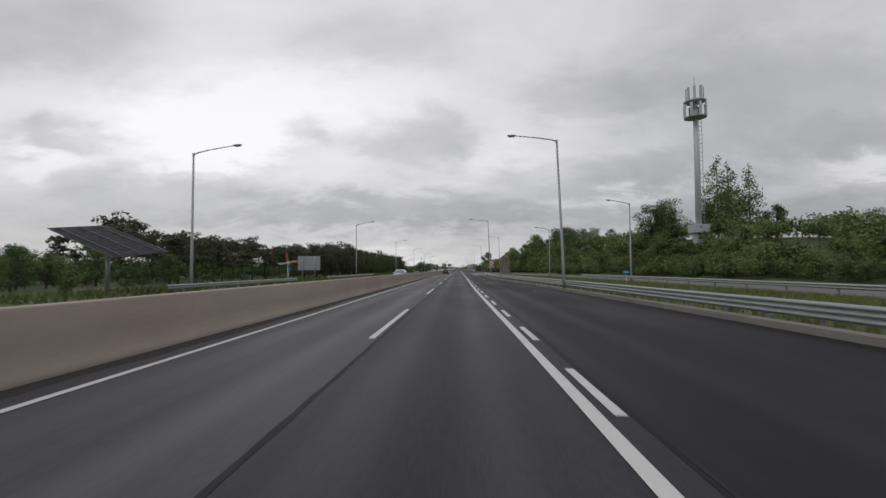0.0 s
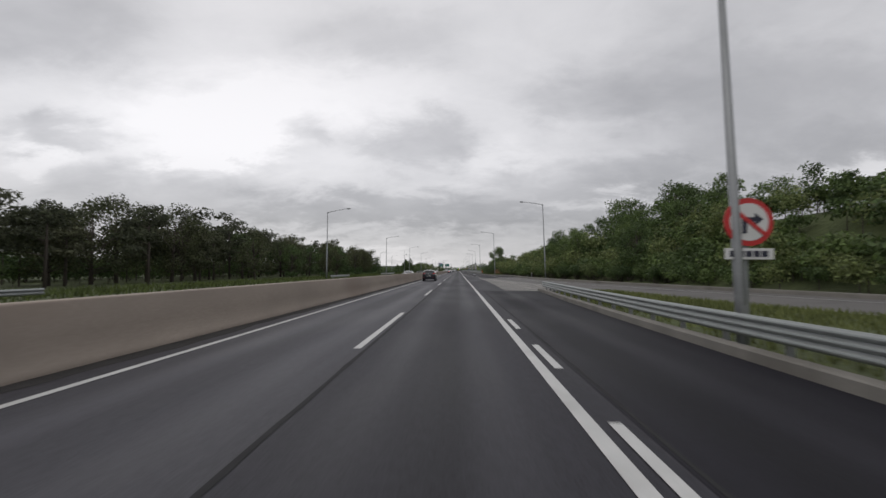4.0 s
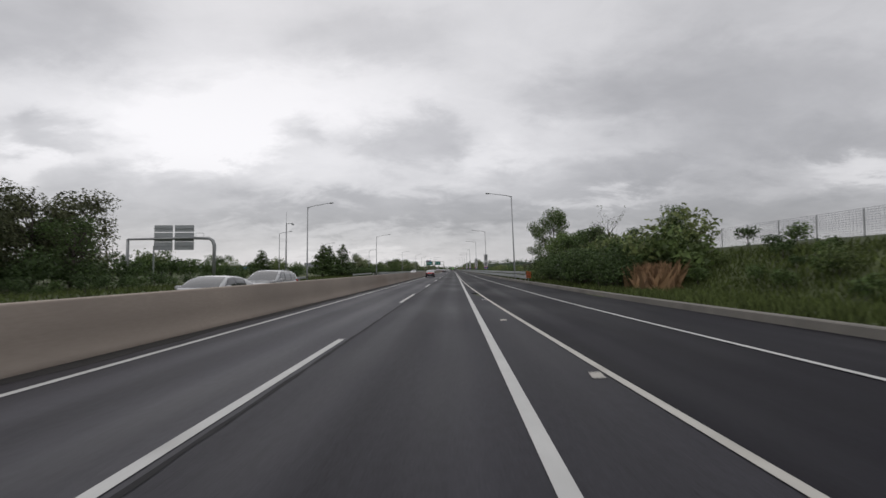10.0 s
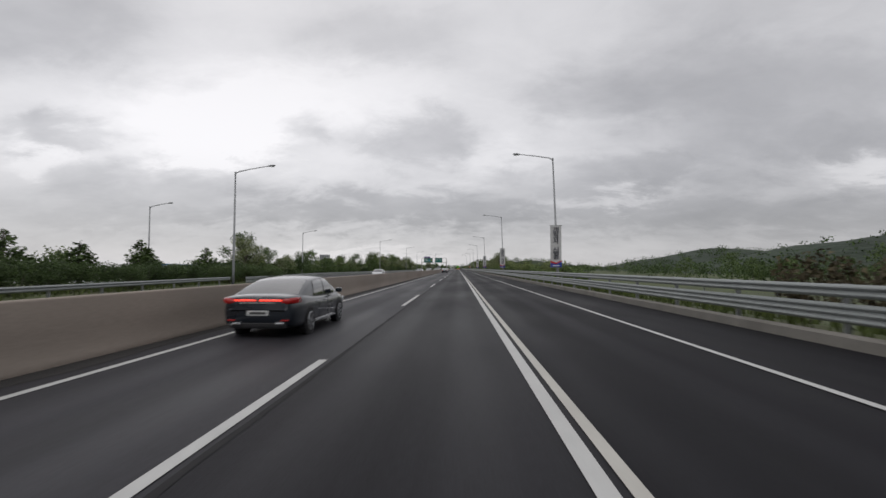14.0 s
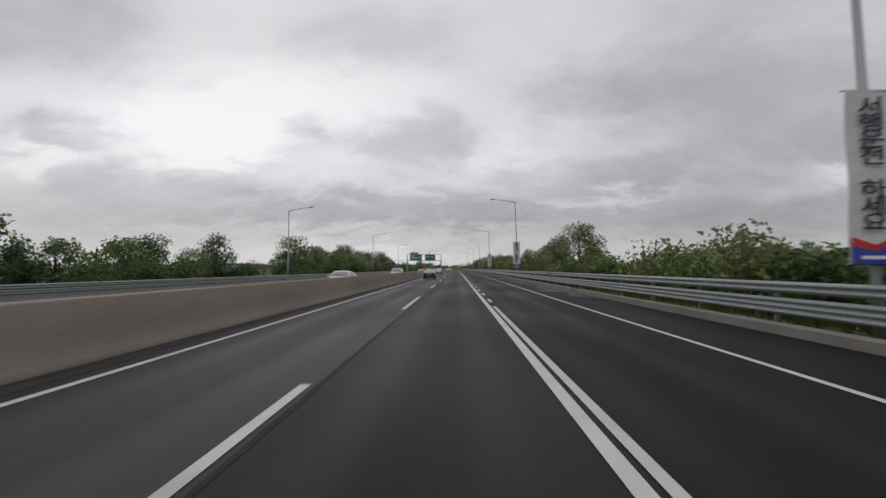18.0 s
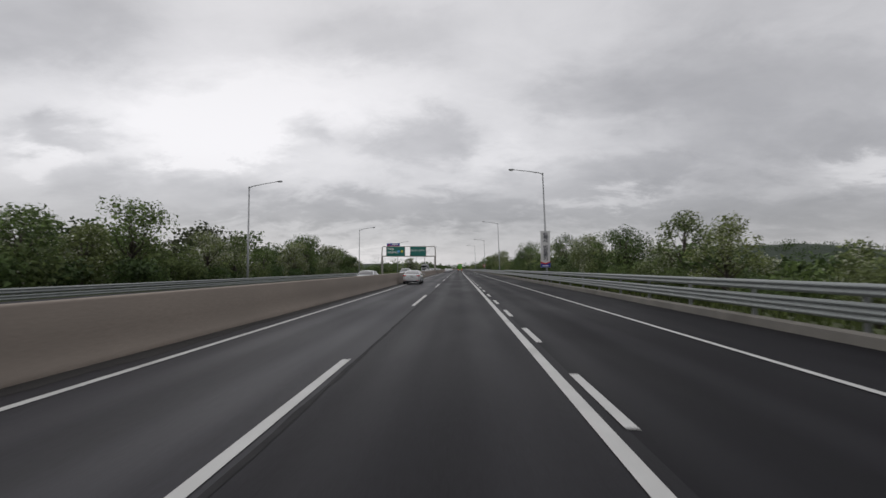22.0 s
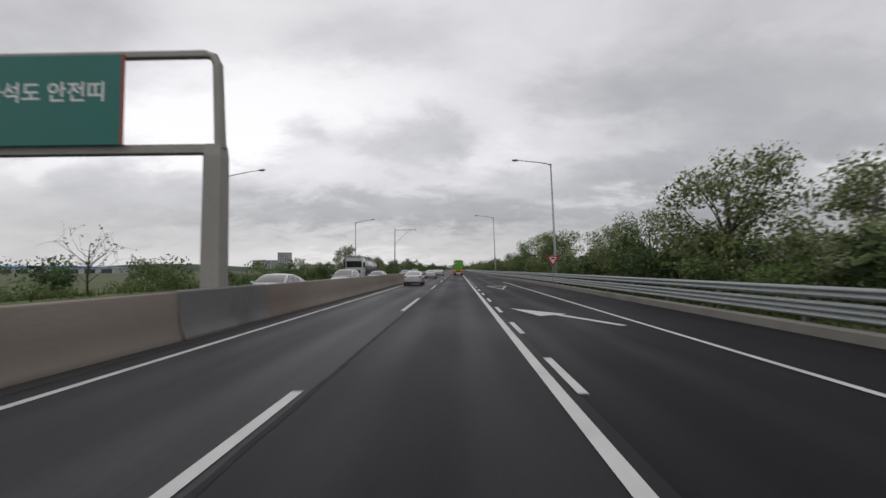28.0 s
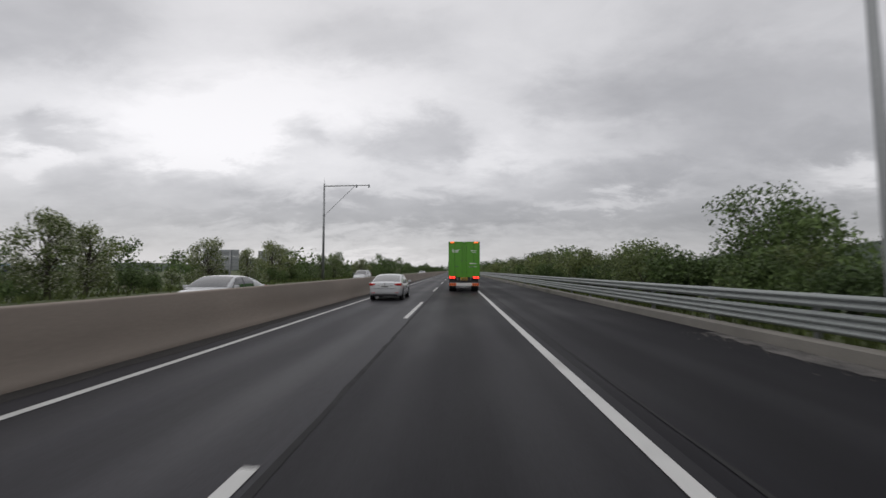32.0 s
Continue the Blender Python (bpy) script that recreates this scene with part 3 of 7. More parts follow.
def ribbon(name, left, right, y0, y1, z, mat, stepy=5.0, thick=0.0):
    """A sheet between two lines along the road."""
    n = max(1, int(math.ceil((y1 - y0) / stepy)))
    ys = [y0 + (y1 - y0) * i / n for i in range(n + 1)]
    v, fc = [], []
    for y in ys:
        v += [(left(y), y, z), (right(y), y, z)]
    for i in range(n):
        a = 2 * i
        fc.append((a, a + 1, a + 3, a + 2))
    if thick:
        m = len(v)
        v += [(x, y, zz - thick) for x, y, zz in v]
        for i in range(n):
            a = 2 * i
            fc += [(a + m, a + m + 2, a + m + 3, a + m + 1), (a, a + 2, a + m + 2, a + m), (a + 1, a + m + 1, a + m + 3, a + 3)]
        fc += [(0, m, m + 1, 1), (m - 2, m - 1, 2 * m - 1, 2 * m - 2)]
    me = mesh_of(name, v, fc, mat)
    across = me.attributes.new("across", "FLOAT", "POINT")
    across.data.foreach_set("value", [p[0] - DASH(p[1]) for p in v])
    return me


def off(line, d):
    return lambda y: line(y) + d


def fixed(x):
    return lambda y: x


FAR = 2600
# Carriageways
road = new("road", ribbon("road", off(DASH, -4.38), off(DASH, 0.2), -120, FAR, 0.0, M["asphalt"], thick=0.3))
tagged(road, "dark damp asphalt of the inner lane", "road", kind="structure")
road_right = new("road_right_lane", ribbon("road_right_lane", off(DASH, 0.2), lambda y: max(DASH(y) + 3.9, min(EXIT(y) if y < 121 else RAMP_IN(y), 30)) if y < 240 else DASH(y) + 3.9, -120, FAR, 0.0, M["asphalt_right"]))
tagged(road_right, "darker damp asphalt of the outer lane", "road", kind="structure")
side = new("road_side_lane", ribbon("road_side_lane", off(DASH, 3.9), KERB, 240, FAR, 0.0, M["asphalt_new"], thick=0.3))
tagged(side, "fresh black asphalt merging lane and shoulder", "road", kind="structure")
exit_lane = new("road_exit_lane", ribbon("road_exit_lane", off(DASH, 4.15), off(EXIT, -0.02), -120, 118, 0.005, M["asphalt_new"]))
tagged(exit_lane, "fresh black asphalt side lane before the ramp", "road", kind="structure")
ramp_v, ramp_f = [], []
ramp_y = [-120 + 3.0 * i for i in range(121)]
for y in ramp_y:
    ramp_v += [(RAMP_IN(y), y, 0.0), (RAMP_OUT(y), y, ramp_up(y)), (KERB(y), y, ramp_up(y))]
for i in range(len(ramp_y) - 1):
    ramp_f += [(3 * i, 3 * i + 1, 3 * i + 4, 3 * i + 3), (3 * i + 1, 3 * i + 2, 3 * i + 5, 3 * i + 4)]
ramp = new("road_ramp", mesh_of("road_ramp", ramp_v, ramp_f, [M["asphalt_old"], M["asphalt_new"]], index=[1 if ramp_y[k // 2] > 170 else 0 for k in range(len(ramp_f))]))
ramp.data.attributes.new("across", "FLOAT", "POINT").data.foreach_set("value", [p[0] - DASH(p[1]) for p in ramp_v])
tagged(ramp, "old grey asphalt ramp joining the road", "road", kind="structure")
gore_left = smooth_line([100, 119, 131, 150, 160, 172, 240], [3.9, 3.9, 4.25, 4.5, 4.42, 4.24, 4.2])
gore = new("road_gore", ribbon("road_gore", gore_left, lambda y: max(RAMP_IN(y), gore_left(y) + 0.05), 118.5, 171.5, 0.005, M["asphalt_old"], stepy=2))
tagged(gore, "old grey asphalt between road and ramp", "road", kind="structure")
opposite = new("road_opposite", ribbon("road_opposite", LEFT, off(DASH, -4.98), -120, FAR, 0.0, M["asphalt"], thick=0.3))
tagged(opposite, "asphalt carriageway of the opposite direction", "road", kind="structure")


def rag(y, k):
    return 0.030 * noise.noise((y * 0.9, k, 0)) + 0.022 * noise.noise((y * 3.1, k, 2))


sealant = new("road_joint", ribbon("road_joint", lambda y: DASH(y) + 0.165 + rag(y, 1), lambda y: DASH(y) + 0.25 + rag(y, 7), -60, 900, 0.004, M["seal"], stepy=0.6))
tagged(sealant, "dark ragged sealed joint between the lanes", "road joint", kind="structure")
for ja, jb, jd in ((-60, 117, 4.20), (596, 800, 4.12)):
    joint = new("road_joint_outer", ribbon("road_joint_outer", lambda y: DASH(y) + jd + rag(y, 3), lambda y: DASH(y) + jd + 0.06 + rag(y, 9), ja, jb, 0.008, M["seal"], stepy=0.6))
    tagged(joint, "dark ragged joint beside the solid line", "road joint", kind="structure")
gutter = new("road_gutter", ribbon("road_gutter", off(DASH, -4.38), lambda y: DASH(y) - 3.93 + 0.08 * math.sin(y * 0.7) + 0.05 * math.sin(y * 2.3), -60, 900, 0.004, M["grime"], stepy=1.0))
tagged(gutter, "dark grit washed along the foot of the barrier", "gutter", kind="structure")


def profile(name, line, y0, y1, section, mat, stepy=5.0):
    """A closed section (offset, height) drawn along a line."""
    n = max(1, int(math.ceil((y1 - y0) / stepy)))
    bm = bmesh.new()
    loft(bm, [[(line(y) + dx, y, z) for dx, z in section] for y in (y0 + (y1 - y0) * i / n for i in range(n + 1))])
    me = bpy.data.meshes.new(name)
    bmesh.ops.recalc_face_normals(bm, faces=bm.faces)
    bm.to_mesh(me)
    bm.free()
    me.materials.append(mat)
    return me


# Median barrier, with a wider footing under the sign gantry
SECTION = [(0.0, -0.1), (0.0, 0.06), (0.035, 0.13), (0.07, 0.21), (0.10, 0.31), (0.12, 0.43), (0.135, 0.58), (0.165, 1.13), (0.18, 1.16), (0.20, 1.17)]
SECTION = SECTION + [(0.6 - dx, z) for dx, z in SECTION[::-1]]
SECTION = [(dx - 0.6, z) for dx, z in SECTION]
MIRROR = [(-0.6 - dx, z) for dx, z in SECTION]
barrier = new("median_barrier", profile("median_barrier", off(DASH, -4.38), -120, 583.6, SECTION, M["barrier"]))
tagged(barrier, "brownish weathered concrete median barrier", "barrier", kind="structure")
barrier.data.polygons.foreach_set("use_smooth", [True] * len(barrier.data.polygons))
barrier_far = new("median_barrier_far", profile("median_barrier_far", off(DASH, -4.38), 588.6, FAR, SECTION, M["barrier"]))
tagged(barrier_far, "brownish weathered concrete median barrier", "barrier", kind="structure")
barrier_far.data.polygons.foreach_set("use_smooth", [True] * len(barrier_far.data.polygons))
plinth = new("gantry_plinth", profile("gantry_plinth", off(DASH, -4.33), 583.6, 588.6, [(dx * 1.25, z * 1.02) for dx, z in SECTION], M["concrete_grey"]))
tagged(plinth, "grey concrete barrier section carrying the gantry post", "barrier", kind="structure")
KS = [(0, -0.1), (0.02, 0.24), (0.06, 0.27), (0.36, 0.27), (0.4, 0.2), (0.4, -0.1)]
kerb = new("kerb_right", profile("kerb_right", KERB, 104, FAR, KS, M["concrete"], stepy=4))
for v in kerb.data.vertices:
    v.co.z += ramp_up(v.co.y)
tagged(kerb, "stained concrete kerb along the road edge", "kerb", kind="structure")
kerb_exit = new("kerb_exit", profile("kerb_exit", EXIT, -120, 119, [(0, -0.1), (0.02, 0.19), (0.06, 0.22), (0.3, 0.22), (0.34, 0.18), (0.34, -0.1)], M["concrete"], stepy=4))
tagged(kerb_exit, "stained concrete kerb along the side lane", "kerb", kind="structure")
def washout(name, y0, y1, reach, seed):
    """Gravel washed over the shoulder: a ragged skirt at the kerb and loose stones further out."""
    edge = lambda y: KERB(y) - reach * (0.40 + 0.20 * math.sin(y * 0.33 + seed) + 0.12 * math.sin(y * 1.1) + 0.22 * noise.noise((y * 1.3, seed, 0)) + 0.18 * noise.noise((y * 4.1, seed, 3)))
    ob = new(name, ribbon(name, lambda y: min(edge(y), KERB(y) - 0.05), off(KERB, -0.02), y0, y1, 0.006, M["gravel"], stepy=0.3))
    tagged(ob, "grey gravel washed over the shoulder", "gravel", kind="structure")
    r = np.random.default_rng(seed)
    v, f = [], []
    for k in range(4200):
        y = y0 + (y1 - y0) * r.random()
        x = KERB(y) - 0.03 - reach * abs(r.normal()) * 0.42
        q, a = 0.008 + 0.026 * r.random() ** 2, 6.28 * r.random()
        n0 = len(v)
        v += [(x + q * math.cos(a + b) * w, y + q * math.sin(a + b) * w * 1.4, 0.004) for b, w in ((0, 1), (1.6, 0.8), (3.1, 1.1), (4.7, 0.9))] + [(x, y, 0.006 + 0.8 * q)]
        f += [(n0, n0 + 1, n0 + 4), (n0 + 1, n0 + 2, n0 + 4), (n0 + 2, n0 + 3, n0 + 4), (n0 + 3, n0, n0 + 4)]
    st = new("loose_gravel", mesh_of("loose_gravel", v, f, M["gravel"]))
    tagged(st, "loose grey stones scattered over the shoulder", "gravel", kind="stuff")


washout("road_washout", 398, 448, 3.0, 5)
washout("road_washout_far", 618, 668, 1.1, 9)


# Road markings
def stripe(line, y0, y1, width, parent, mat="paint", name="lane_marking", z=0.009, stepy=6.0):
    ob = new(name, ribbon(name, off(line, -width / 2), off(line, width / 2), y0, y1, z, M[mat], stepy=stepy))
    return hang(ob, parent)


stripe(off(DASH, -3.42), -120, FAR, 0.15, road, name="edge_line")
SOLID = smooth_line([-200, 9, 24, 43, 60, 126, 180, 4000], [3.75, 3.74, 3.60, 3.54, 3.59, 3.67, 3.63, 3.62])
stripe(lambda y: DASH(y) + SOLID(y), -120, FAR, 0.19, road, name="edge_line")
for k in range(-4, 60):
    stripe(DASH, 11.1 + 20 * k, 19.15 + 20 * k, 0.16, road, name="lane_dash")
SHORT = ([-3, 0, 1, 4, 8, 14, 19], [-11, 5.3, 10.8, 26.7, 47.0, 78.9, 105])
for k in range(-3, 18):
    y = float(np.interp(k, *SHORT))
    stripe(lambda v: DASH(v) + SOLID(v) + 0.30, y, y + 2.45, 0.15, road, name="short_dash", z=0.012)
stripe(lambda y: max(RAMP_IN(y), DASH(y) + 3.885), 158, 392.7, 0.145, ramp, "paint_yellowish", "ramp_line", z=0.012)
stripe(RAMP_IN, 60, 158, 0.16, ramp, "paint", "ramp_line", z=0.012)
out_line = stripe(RAMP_OUT, 60, 629.5, 0.15, ramp, "paint", "ramp_line", z=0.012)
for v in out_line.data.vertices:
    v.co.z += ramp_up(v.co.y) + 0.004
MERGE = ([-4, 0, 1, 4, 18, 22, 40, 44, 45], [374, 395.1, 400.9, 416.9, 494.4, 516.8, 618.7, 641.4, 647.9])
for k in range(0, 46):
    y = float(np.interp(k, *MERGE))
    stripe(off(DASH, 3.945), y, y + 2.45, 0.15, side, name="short_dash", z=0.012)
# two stray strokes of paint beside the ramp line
for dx in (0.0, 0.13):
    stripe(fixed(2.52 + dx), 232.9, 233.5, 0.07, ramp, "paint", "paint_scrap", z=0.013)
# chevron bars of the gore, each with its point towards the traffic
for k in range(15):
    y = 119.2 + 2.45 * k
    a, b = gore_left(y) + 0.1, RAMP_IN(y + 2) - 0.12
    if b - a < 0.6:
        continue
    w = b - a
    arm = 0.27 * min(1.0, (156 - y) / 10)
    p, lift = a + arm * w, arm * w
    b = min(b, RAMP_IN(y + 1.5 * (b - p)) - 0.12)
    q = 1.5 * (b - p)
    v = [(a, y + lift, 0.012), (a, y + lift + 0.55, 0.012), (p, y + 0.6, 0.012), (b, y + q + 0.85, 0.012), (b, y + q, 0.012), (p, y - 0.1, 0.012)]
    hang(new("gore_bar", mesh_of("gore_bar", v, [(0, 5, 2, 1), (5, 4, 3, 2)], M["paint_worn"])), gore)


def flat(name, pts, mat, parent, z=0.012):
    return hang(new(name, mesh_of(name, [(x, y, z) for x, y in pts], [tuple(range(len(pts)))], M[mat])), parent)


# single slanting bars towards the tip of the gore
for k in range(7):
    y = 155.02 + 2.38 * k
    a = gore_left(y) + 0.04
    b = RAMP_IN(y + 2) - 0.24
    rise = 1.28 * (b - a)
    flat("gore_bar", [(a, y), (b, y + rise), (b - 0.06, y + rise + 0.62), (a, y + 0.68)], "paint_worn", gore)
# merge arrows and the give-way triangle in the side lane
for y in (568.5, 586.3):
    flat("merge_arrow", [(5.72, y), (5.95, y + 0.1), (4.72, y + 3.3), (4.45, y + 3.1)], "paint", side)
    flat("merge_arrow_head", [(3.15, y + 5.9), (3.85, y + 2.75), (4.95, y + 3.4)], "paint", side)
tri = [(3.75, 616.6), (5.75, 616.6), (4.65, 609.6)]
for a, b in ((0, 1), (1, 2), (2, 0)):
    p, q, c = Vector(tri[a]), Vector(tri[b]), sum((Vector(t) for t in tri), Vector((0, 0))) / 3
    i0, i1 = p + (c - p) * 0.22, q + (c - q) * 0.22
    flat("give_way_triangle", [tuple(p), tuple(q), tuple(i1), tuple(i0)], "paint", side)
for x, y in ((9.3, 31.2), (5.6, 33.6), (4.3, 77.0), (4.6, 55.0), (2.6, 204), (2.9, 200), (3.0, 215.2), (2.4, 223)):
    flat("paint_scrap", [(x, y), (x + 0.22, y + 0.05), (x + 0.26, y + 0.45), (x + 0.05, y + 0.4)], "paint_worn", road, 0.013)


# Street lamps
def street_lamp(h, arm, rise):
    root = empty("street_lamp", label="tall grey tapered street lamp with one long arm", category="street lamp", group="lamps along the road")
    part("base_plate", boxes((-0.24, 0.24, -0.24, 0.24, 0, 0.03), bevel=0.006), M["galv_dull"], root)
    part("pole", tube(bmesh.new(), [(0, 0, 0.03), (0, 0, 1.2), (0, 0, h)], [0.125, 0.115, 0.062], 10), M["galv_dull"], root, smooth=True)
    part("access_door", boxes((-0.06, 0.06, -0.128, -0.112, 0.6, 1.0), bevel=0.005), M["galv_dull"], root)
    pts = [(0, 0, h - 0.12), (-0.12 * arm, 0, h + 0.10 * rise)] + [(-arm * f, 0, h + rise * (f ** 0.9)) for f in (0.4, 0.7, 0.94)]
    part("arm", tube(bmesh.new(), pts, [0.055, 0.05, 0.045, 0.04, 0.035], 8), M["galv_dull"], root, smooth=True)
    part("collar", tube(bmesh.new(), [(0, 0, h - 0.25), (0, 0, h + 0.02)], 0.08, 10), M["galv_dull"], root)
    head = bmesh.new()
    rs = []
    for f, w, t in ((0, 0.06, 0.04), (0.15, 0.13, 0.08), (0.5, 0.17, 0.10), (0.85, 0.14, 0.08), (1, 0.06, 0.03)):
        x, z = -arm * 0.9 - 0.72 * f, h + rise * (0.92 + 0.10 * f)
        rs.append([(x, w * math.cos(a), z + t * math.sin(a) * (1 if math.sin(a) > 0 else 0.75)) for a in (2 * math.pi * k / 10 for k in range(10))])
    loft(head, rs)
    hd = part("lamp_head", head, M["galv_dull"], root, smooth=True)
    g = boxes((-arm * 0.9 - 0.60, -arm * 0.9 - 0.18, -0.10, 0.10, h + rise * 0.94 - 0.085, h + rise * 0.94 - 0.055), bevel=0.01)
    part("lens", g, M["head"], hd, "clear lamp lens")
    return root


def bend(y):
    return -math.degrees(math.atan((DASH(y + 10) - DASH(y - 10)) / 20))


# y: x of the foot, height of the pole
LR = {34.4: (8.05, 11.6), 92: (6.55, 11.5), 155: (14.4, 12.5), 216: (11.3, 12.65), 273.5: (9.95, 12.35), 333.5: (10.45, 12.2), 383.0: (10.4, 12.2), 441.3: (10.3, 11.9), 500.2: (10.55, 12.2), 560: (10.8, 12.6),
      616.7: (10.6, 11.95), 663.8: (8.85, 12.1)}
first_lamp = None
for y, (x, h) in LR.items():
    z = max(0, height(x, y)) - 0.02
    m = pose(x, y, z, 0, -2.0, bend(y))
    if first_lamp is None:
        first_lamp = street_lamp(12.15, 3.4, 0.55)
        lamp = first_lamp
    else:
        lamp = copy_thing(first_lamp, m)
    lamp.matrix_basis = m @ Matrix.Diagonal((1, 1, (h - z) / 12.15, 1))
LL_TALL = {34.4: 0.975, 94.2: 1.02, 661.9: 1.02, 155.3: 1.02, 216.6: 1.025, 441.3: 0.965}
LL = {34.4: -20.9, 94.2: -21.6, 155.3: -21.7, 216.6: -21.5, 273.6: -20.5, 332.7: -20.3, 441.3: -25.2, 500.6: -23.0, 558.2: -23.2, 616.3: -21.85, 661.9: -19.3}
second_lamp = None
for y, x in LL.items():
    m = pose(x, y, max(-0.3, height(x, y)) - 0.02, 0, 0, 180 + bend(y)) @ Matrix.Diagonal((1, 1, LL_TALL.get(y, 1.0), 1))
    if second_lamp is None:
        second_lamp = street_lamp(11.2, 3.5, 0.62)
        second_lamp.matrix_basis = m
        second_lamp["group"] = "lamps across the road"
    else:
        copy_thing(second_lamp, m)
third = None
for x, y, r in ((22.4, 59, 0), (19.7, 97.5, 0), (23.2, 18, 0), (-39, 347.5, 180), (-32.3, 386, 180), (-40, 313, 180)):
    m = pose(x, y, height(x, y) - 0.02, 0, 0, r)
    if third is None:
        third = street_lamp(10.2, 2.6, 0.5)
        third.matrix_basis = m
        tagged(third, "grey street lamp beside the side road", group="lamps beside side roads")
    else:
        copy_thing(third, m)


# Guard rails
def wave(z, y0, y1, x=0.0, turn=1, waves=2):
    """A corrugated beam along y: two ridges for the W shape, three for the deeper one."""
    sec = [(0.0, 0.155 + 0.075 * (waves - 2))]
    for k in range(waves):
        c = (waves - 1) * 0.078 - 0.156 * k
        sec += [(0.030, c + 0.072), (0.072, c + 0.030), (0.080, c), (0.072, c - 0.030), (0.022, c - 0.070)]
    sec += [(0.0, -0.155 - 0.075 * (waves - 2))]
    back = [(a - 0.006, b) for a, b in sec[::-1]]
    sec = [(-a * turn, b) for a, b in sec + back]
    bm = loft(bmesh.new(), [[(x + a, y, z + b) for a, b in sec] for y in (y0, y1)])
    bmesh.ops.recalc_face_normals(bm, faces=bm.faces)
    return bm


def guard_rail(length, beams, spacing=2.0, label="galvanised steel guard rail", deep=None):
    root = empty("guard_rail", label=label, category="guard rail")
    levels = [*beams, deep] if deep else list(beams)
    top = max(levels) + 0.16
    n = int(length / spacing)
    posts = boxes((-0.06, 0.06, -0.05, 0.05, -0.5, top), bevel=0.008)
    first = part("post", posts, M["galv_dull"], root)
    first.location = (0.14, spacing / 2, 0)
    for i in range(1, n):
        p = new("post", first.data)
        p.parent, p.location = root, (0.14, spacing * (i + 0.5), 0)
    sp = boxes((0.0, 0.08, -0.05, 0.05, -0.12, 0.12), bevel=0.006)
    spacer = None
    made = None
    for z in beams:
        for i in range(int(length / 4)):
            if made is None:
                made = part("beam", wave(0, -0.03, 4.03), M["galv"], root)
                made.location = (0, 4 * i, z)
            else:
                b = new("beam", made.data)
                b.parent, b.location = root, (-0.004 * (i % 2), 4 * i, z)
    for z in levels:
        for i in range(n):
            if spacer is None:
                spacer = part("spacer", sp, M["galv_dull"], root)
                spacer.location = (0, spacing * (i + 0.5), z)
            elif i % 2 == 0:
                s = new("spacer", spacer.data)
                s.parent, s.location = root, (0, spacing * (i + 0.5), z)
    for i in range(int(length / 4) if deep else 0):
        if i == 0:
            low = part("deep_beam", wave(0, -0.03, 4.03, waves=3), M["galv"], root, "three-ridged lower beam")
            low.location = (0, 0, deep)
        else:
            b = new("deep_beam", low.data)
            b.parent, b.location = root, (-0.004 * (i % 2), 4 * i, deep)
    return root


def rail_run(proto, line, y0, y1, length, flip=False, z=0.0):
    y = y0
    while y + length <= y1 + 0.1:
        x0, x1 = line(y), line(y + length)
        a = -math.degrees(math.atan((x1 - x0) / length))
        m = pose(x0, y, z) @ pose(0, 0, 0, 0, 0, a)
        if flip:
            m = pose(x1, y + length, z) @ pose(0, 0, 0, 0, 0, a + 180)
        if proto.get("placed"):
            copy_thing(proto, m)
        else:
            proto.matrix_basis = m
            proto["placed"] = 1
        y += length


tall_rail = guard_rail(20, (1.205,), 4.0, "tall galvanised guard rail with a deep lower beam", deep=0.69)
rail_run(tall_rail, off(KERB, 0.55), 263.5, 543.6, 20)
mid_rail = guard_rail(20, (1.07,), 4.0, "galvanised guard rail with a deep lower beam", deep=0.61)
rail_run(mid_rail, off(KERB, 0.55), 543.5, 983.6, 20)
low_rail = guard_rail(12, (), 2.0, "galvanised guard rail with one deep beam along the side lane", deep=0.585)
rail_run(low_rail, off(EXIT, 0.45), -37, 119.1, 12)
ramp_rail = guard_rail(12, (0.62,), 4.0, "galvanised guard rail beside the ramp")
rail_run(ramp_rail, off(RAMP_IN, -1.1), -36, 72.1, 12)
side_rail = guard_rail(12, (0.60,), 4.0, "galvanised guard rail across the road")
for a, b in ((29.5, 54), (66, 102), (150, 163), (196, 220), (258, 275), (300, 337)):
    rail_run(side_rail, off(LEFT, -0.55), a, b, 12, True)
dark_rail = guard_rail(20, (0.55, 0.9), 4.0, "weathered double guard rail across the road")
rail_run(dark_rail, off(LEFT, -0.55), 340, 560.1, 20, True, -0.40)

# striped end marker of the tall rail
end = empty("end_marker", pose(KERB(263) + 0.6, 262.9, 0), label="orange and black striped marker on the guard rail end", category="road marker")
part("panel", boxes((-0.30, 0.30, -0.05, 0.02, 0.62, 1.40), bevel=0.02), M["sign_orange"], end)
for k in range(4):
    bm = bmesh.new()
    z = 0.66 + 0.19 * k
    vs = [bm.verts.new(p) for p in ((-0.29, -0.056, z), (0.29, -0.056, z + 0.12), (0.29, -0.056, z + 0.19), (-0.29, -0.056, z + 0.07))]
    bm.faces.new(vs)
    part("stripe", bm, M["ink_black"], end)
part("stake", boxes((-0.05, 0.05, 0.02, 0.1, -0.2, 1.3)), M["galv_dull"], end)


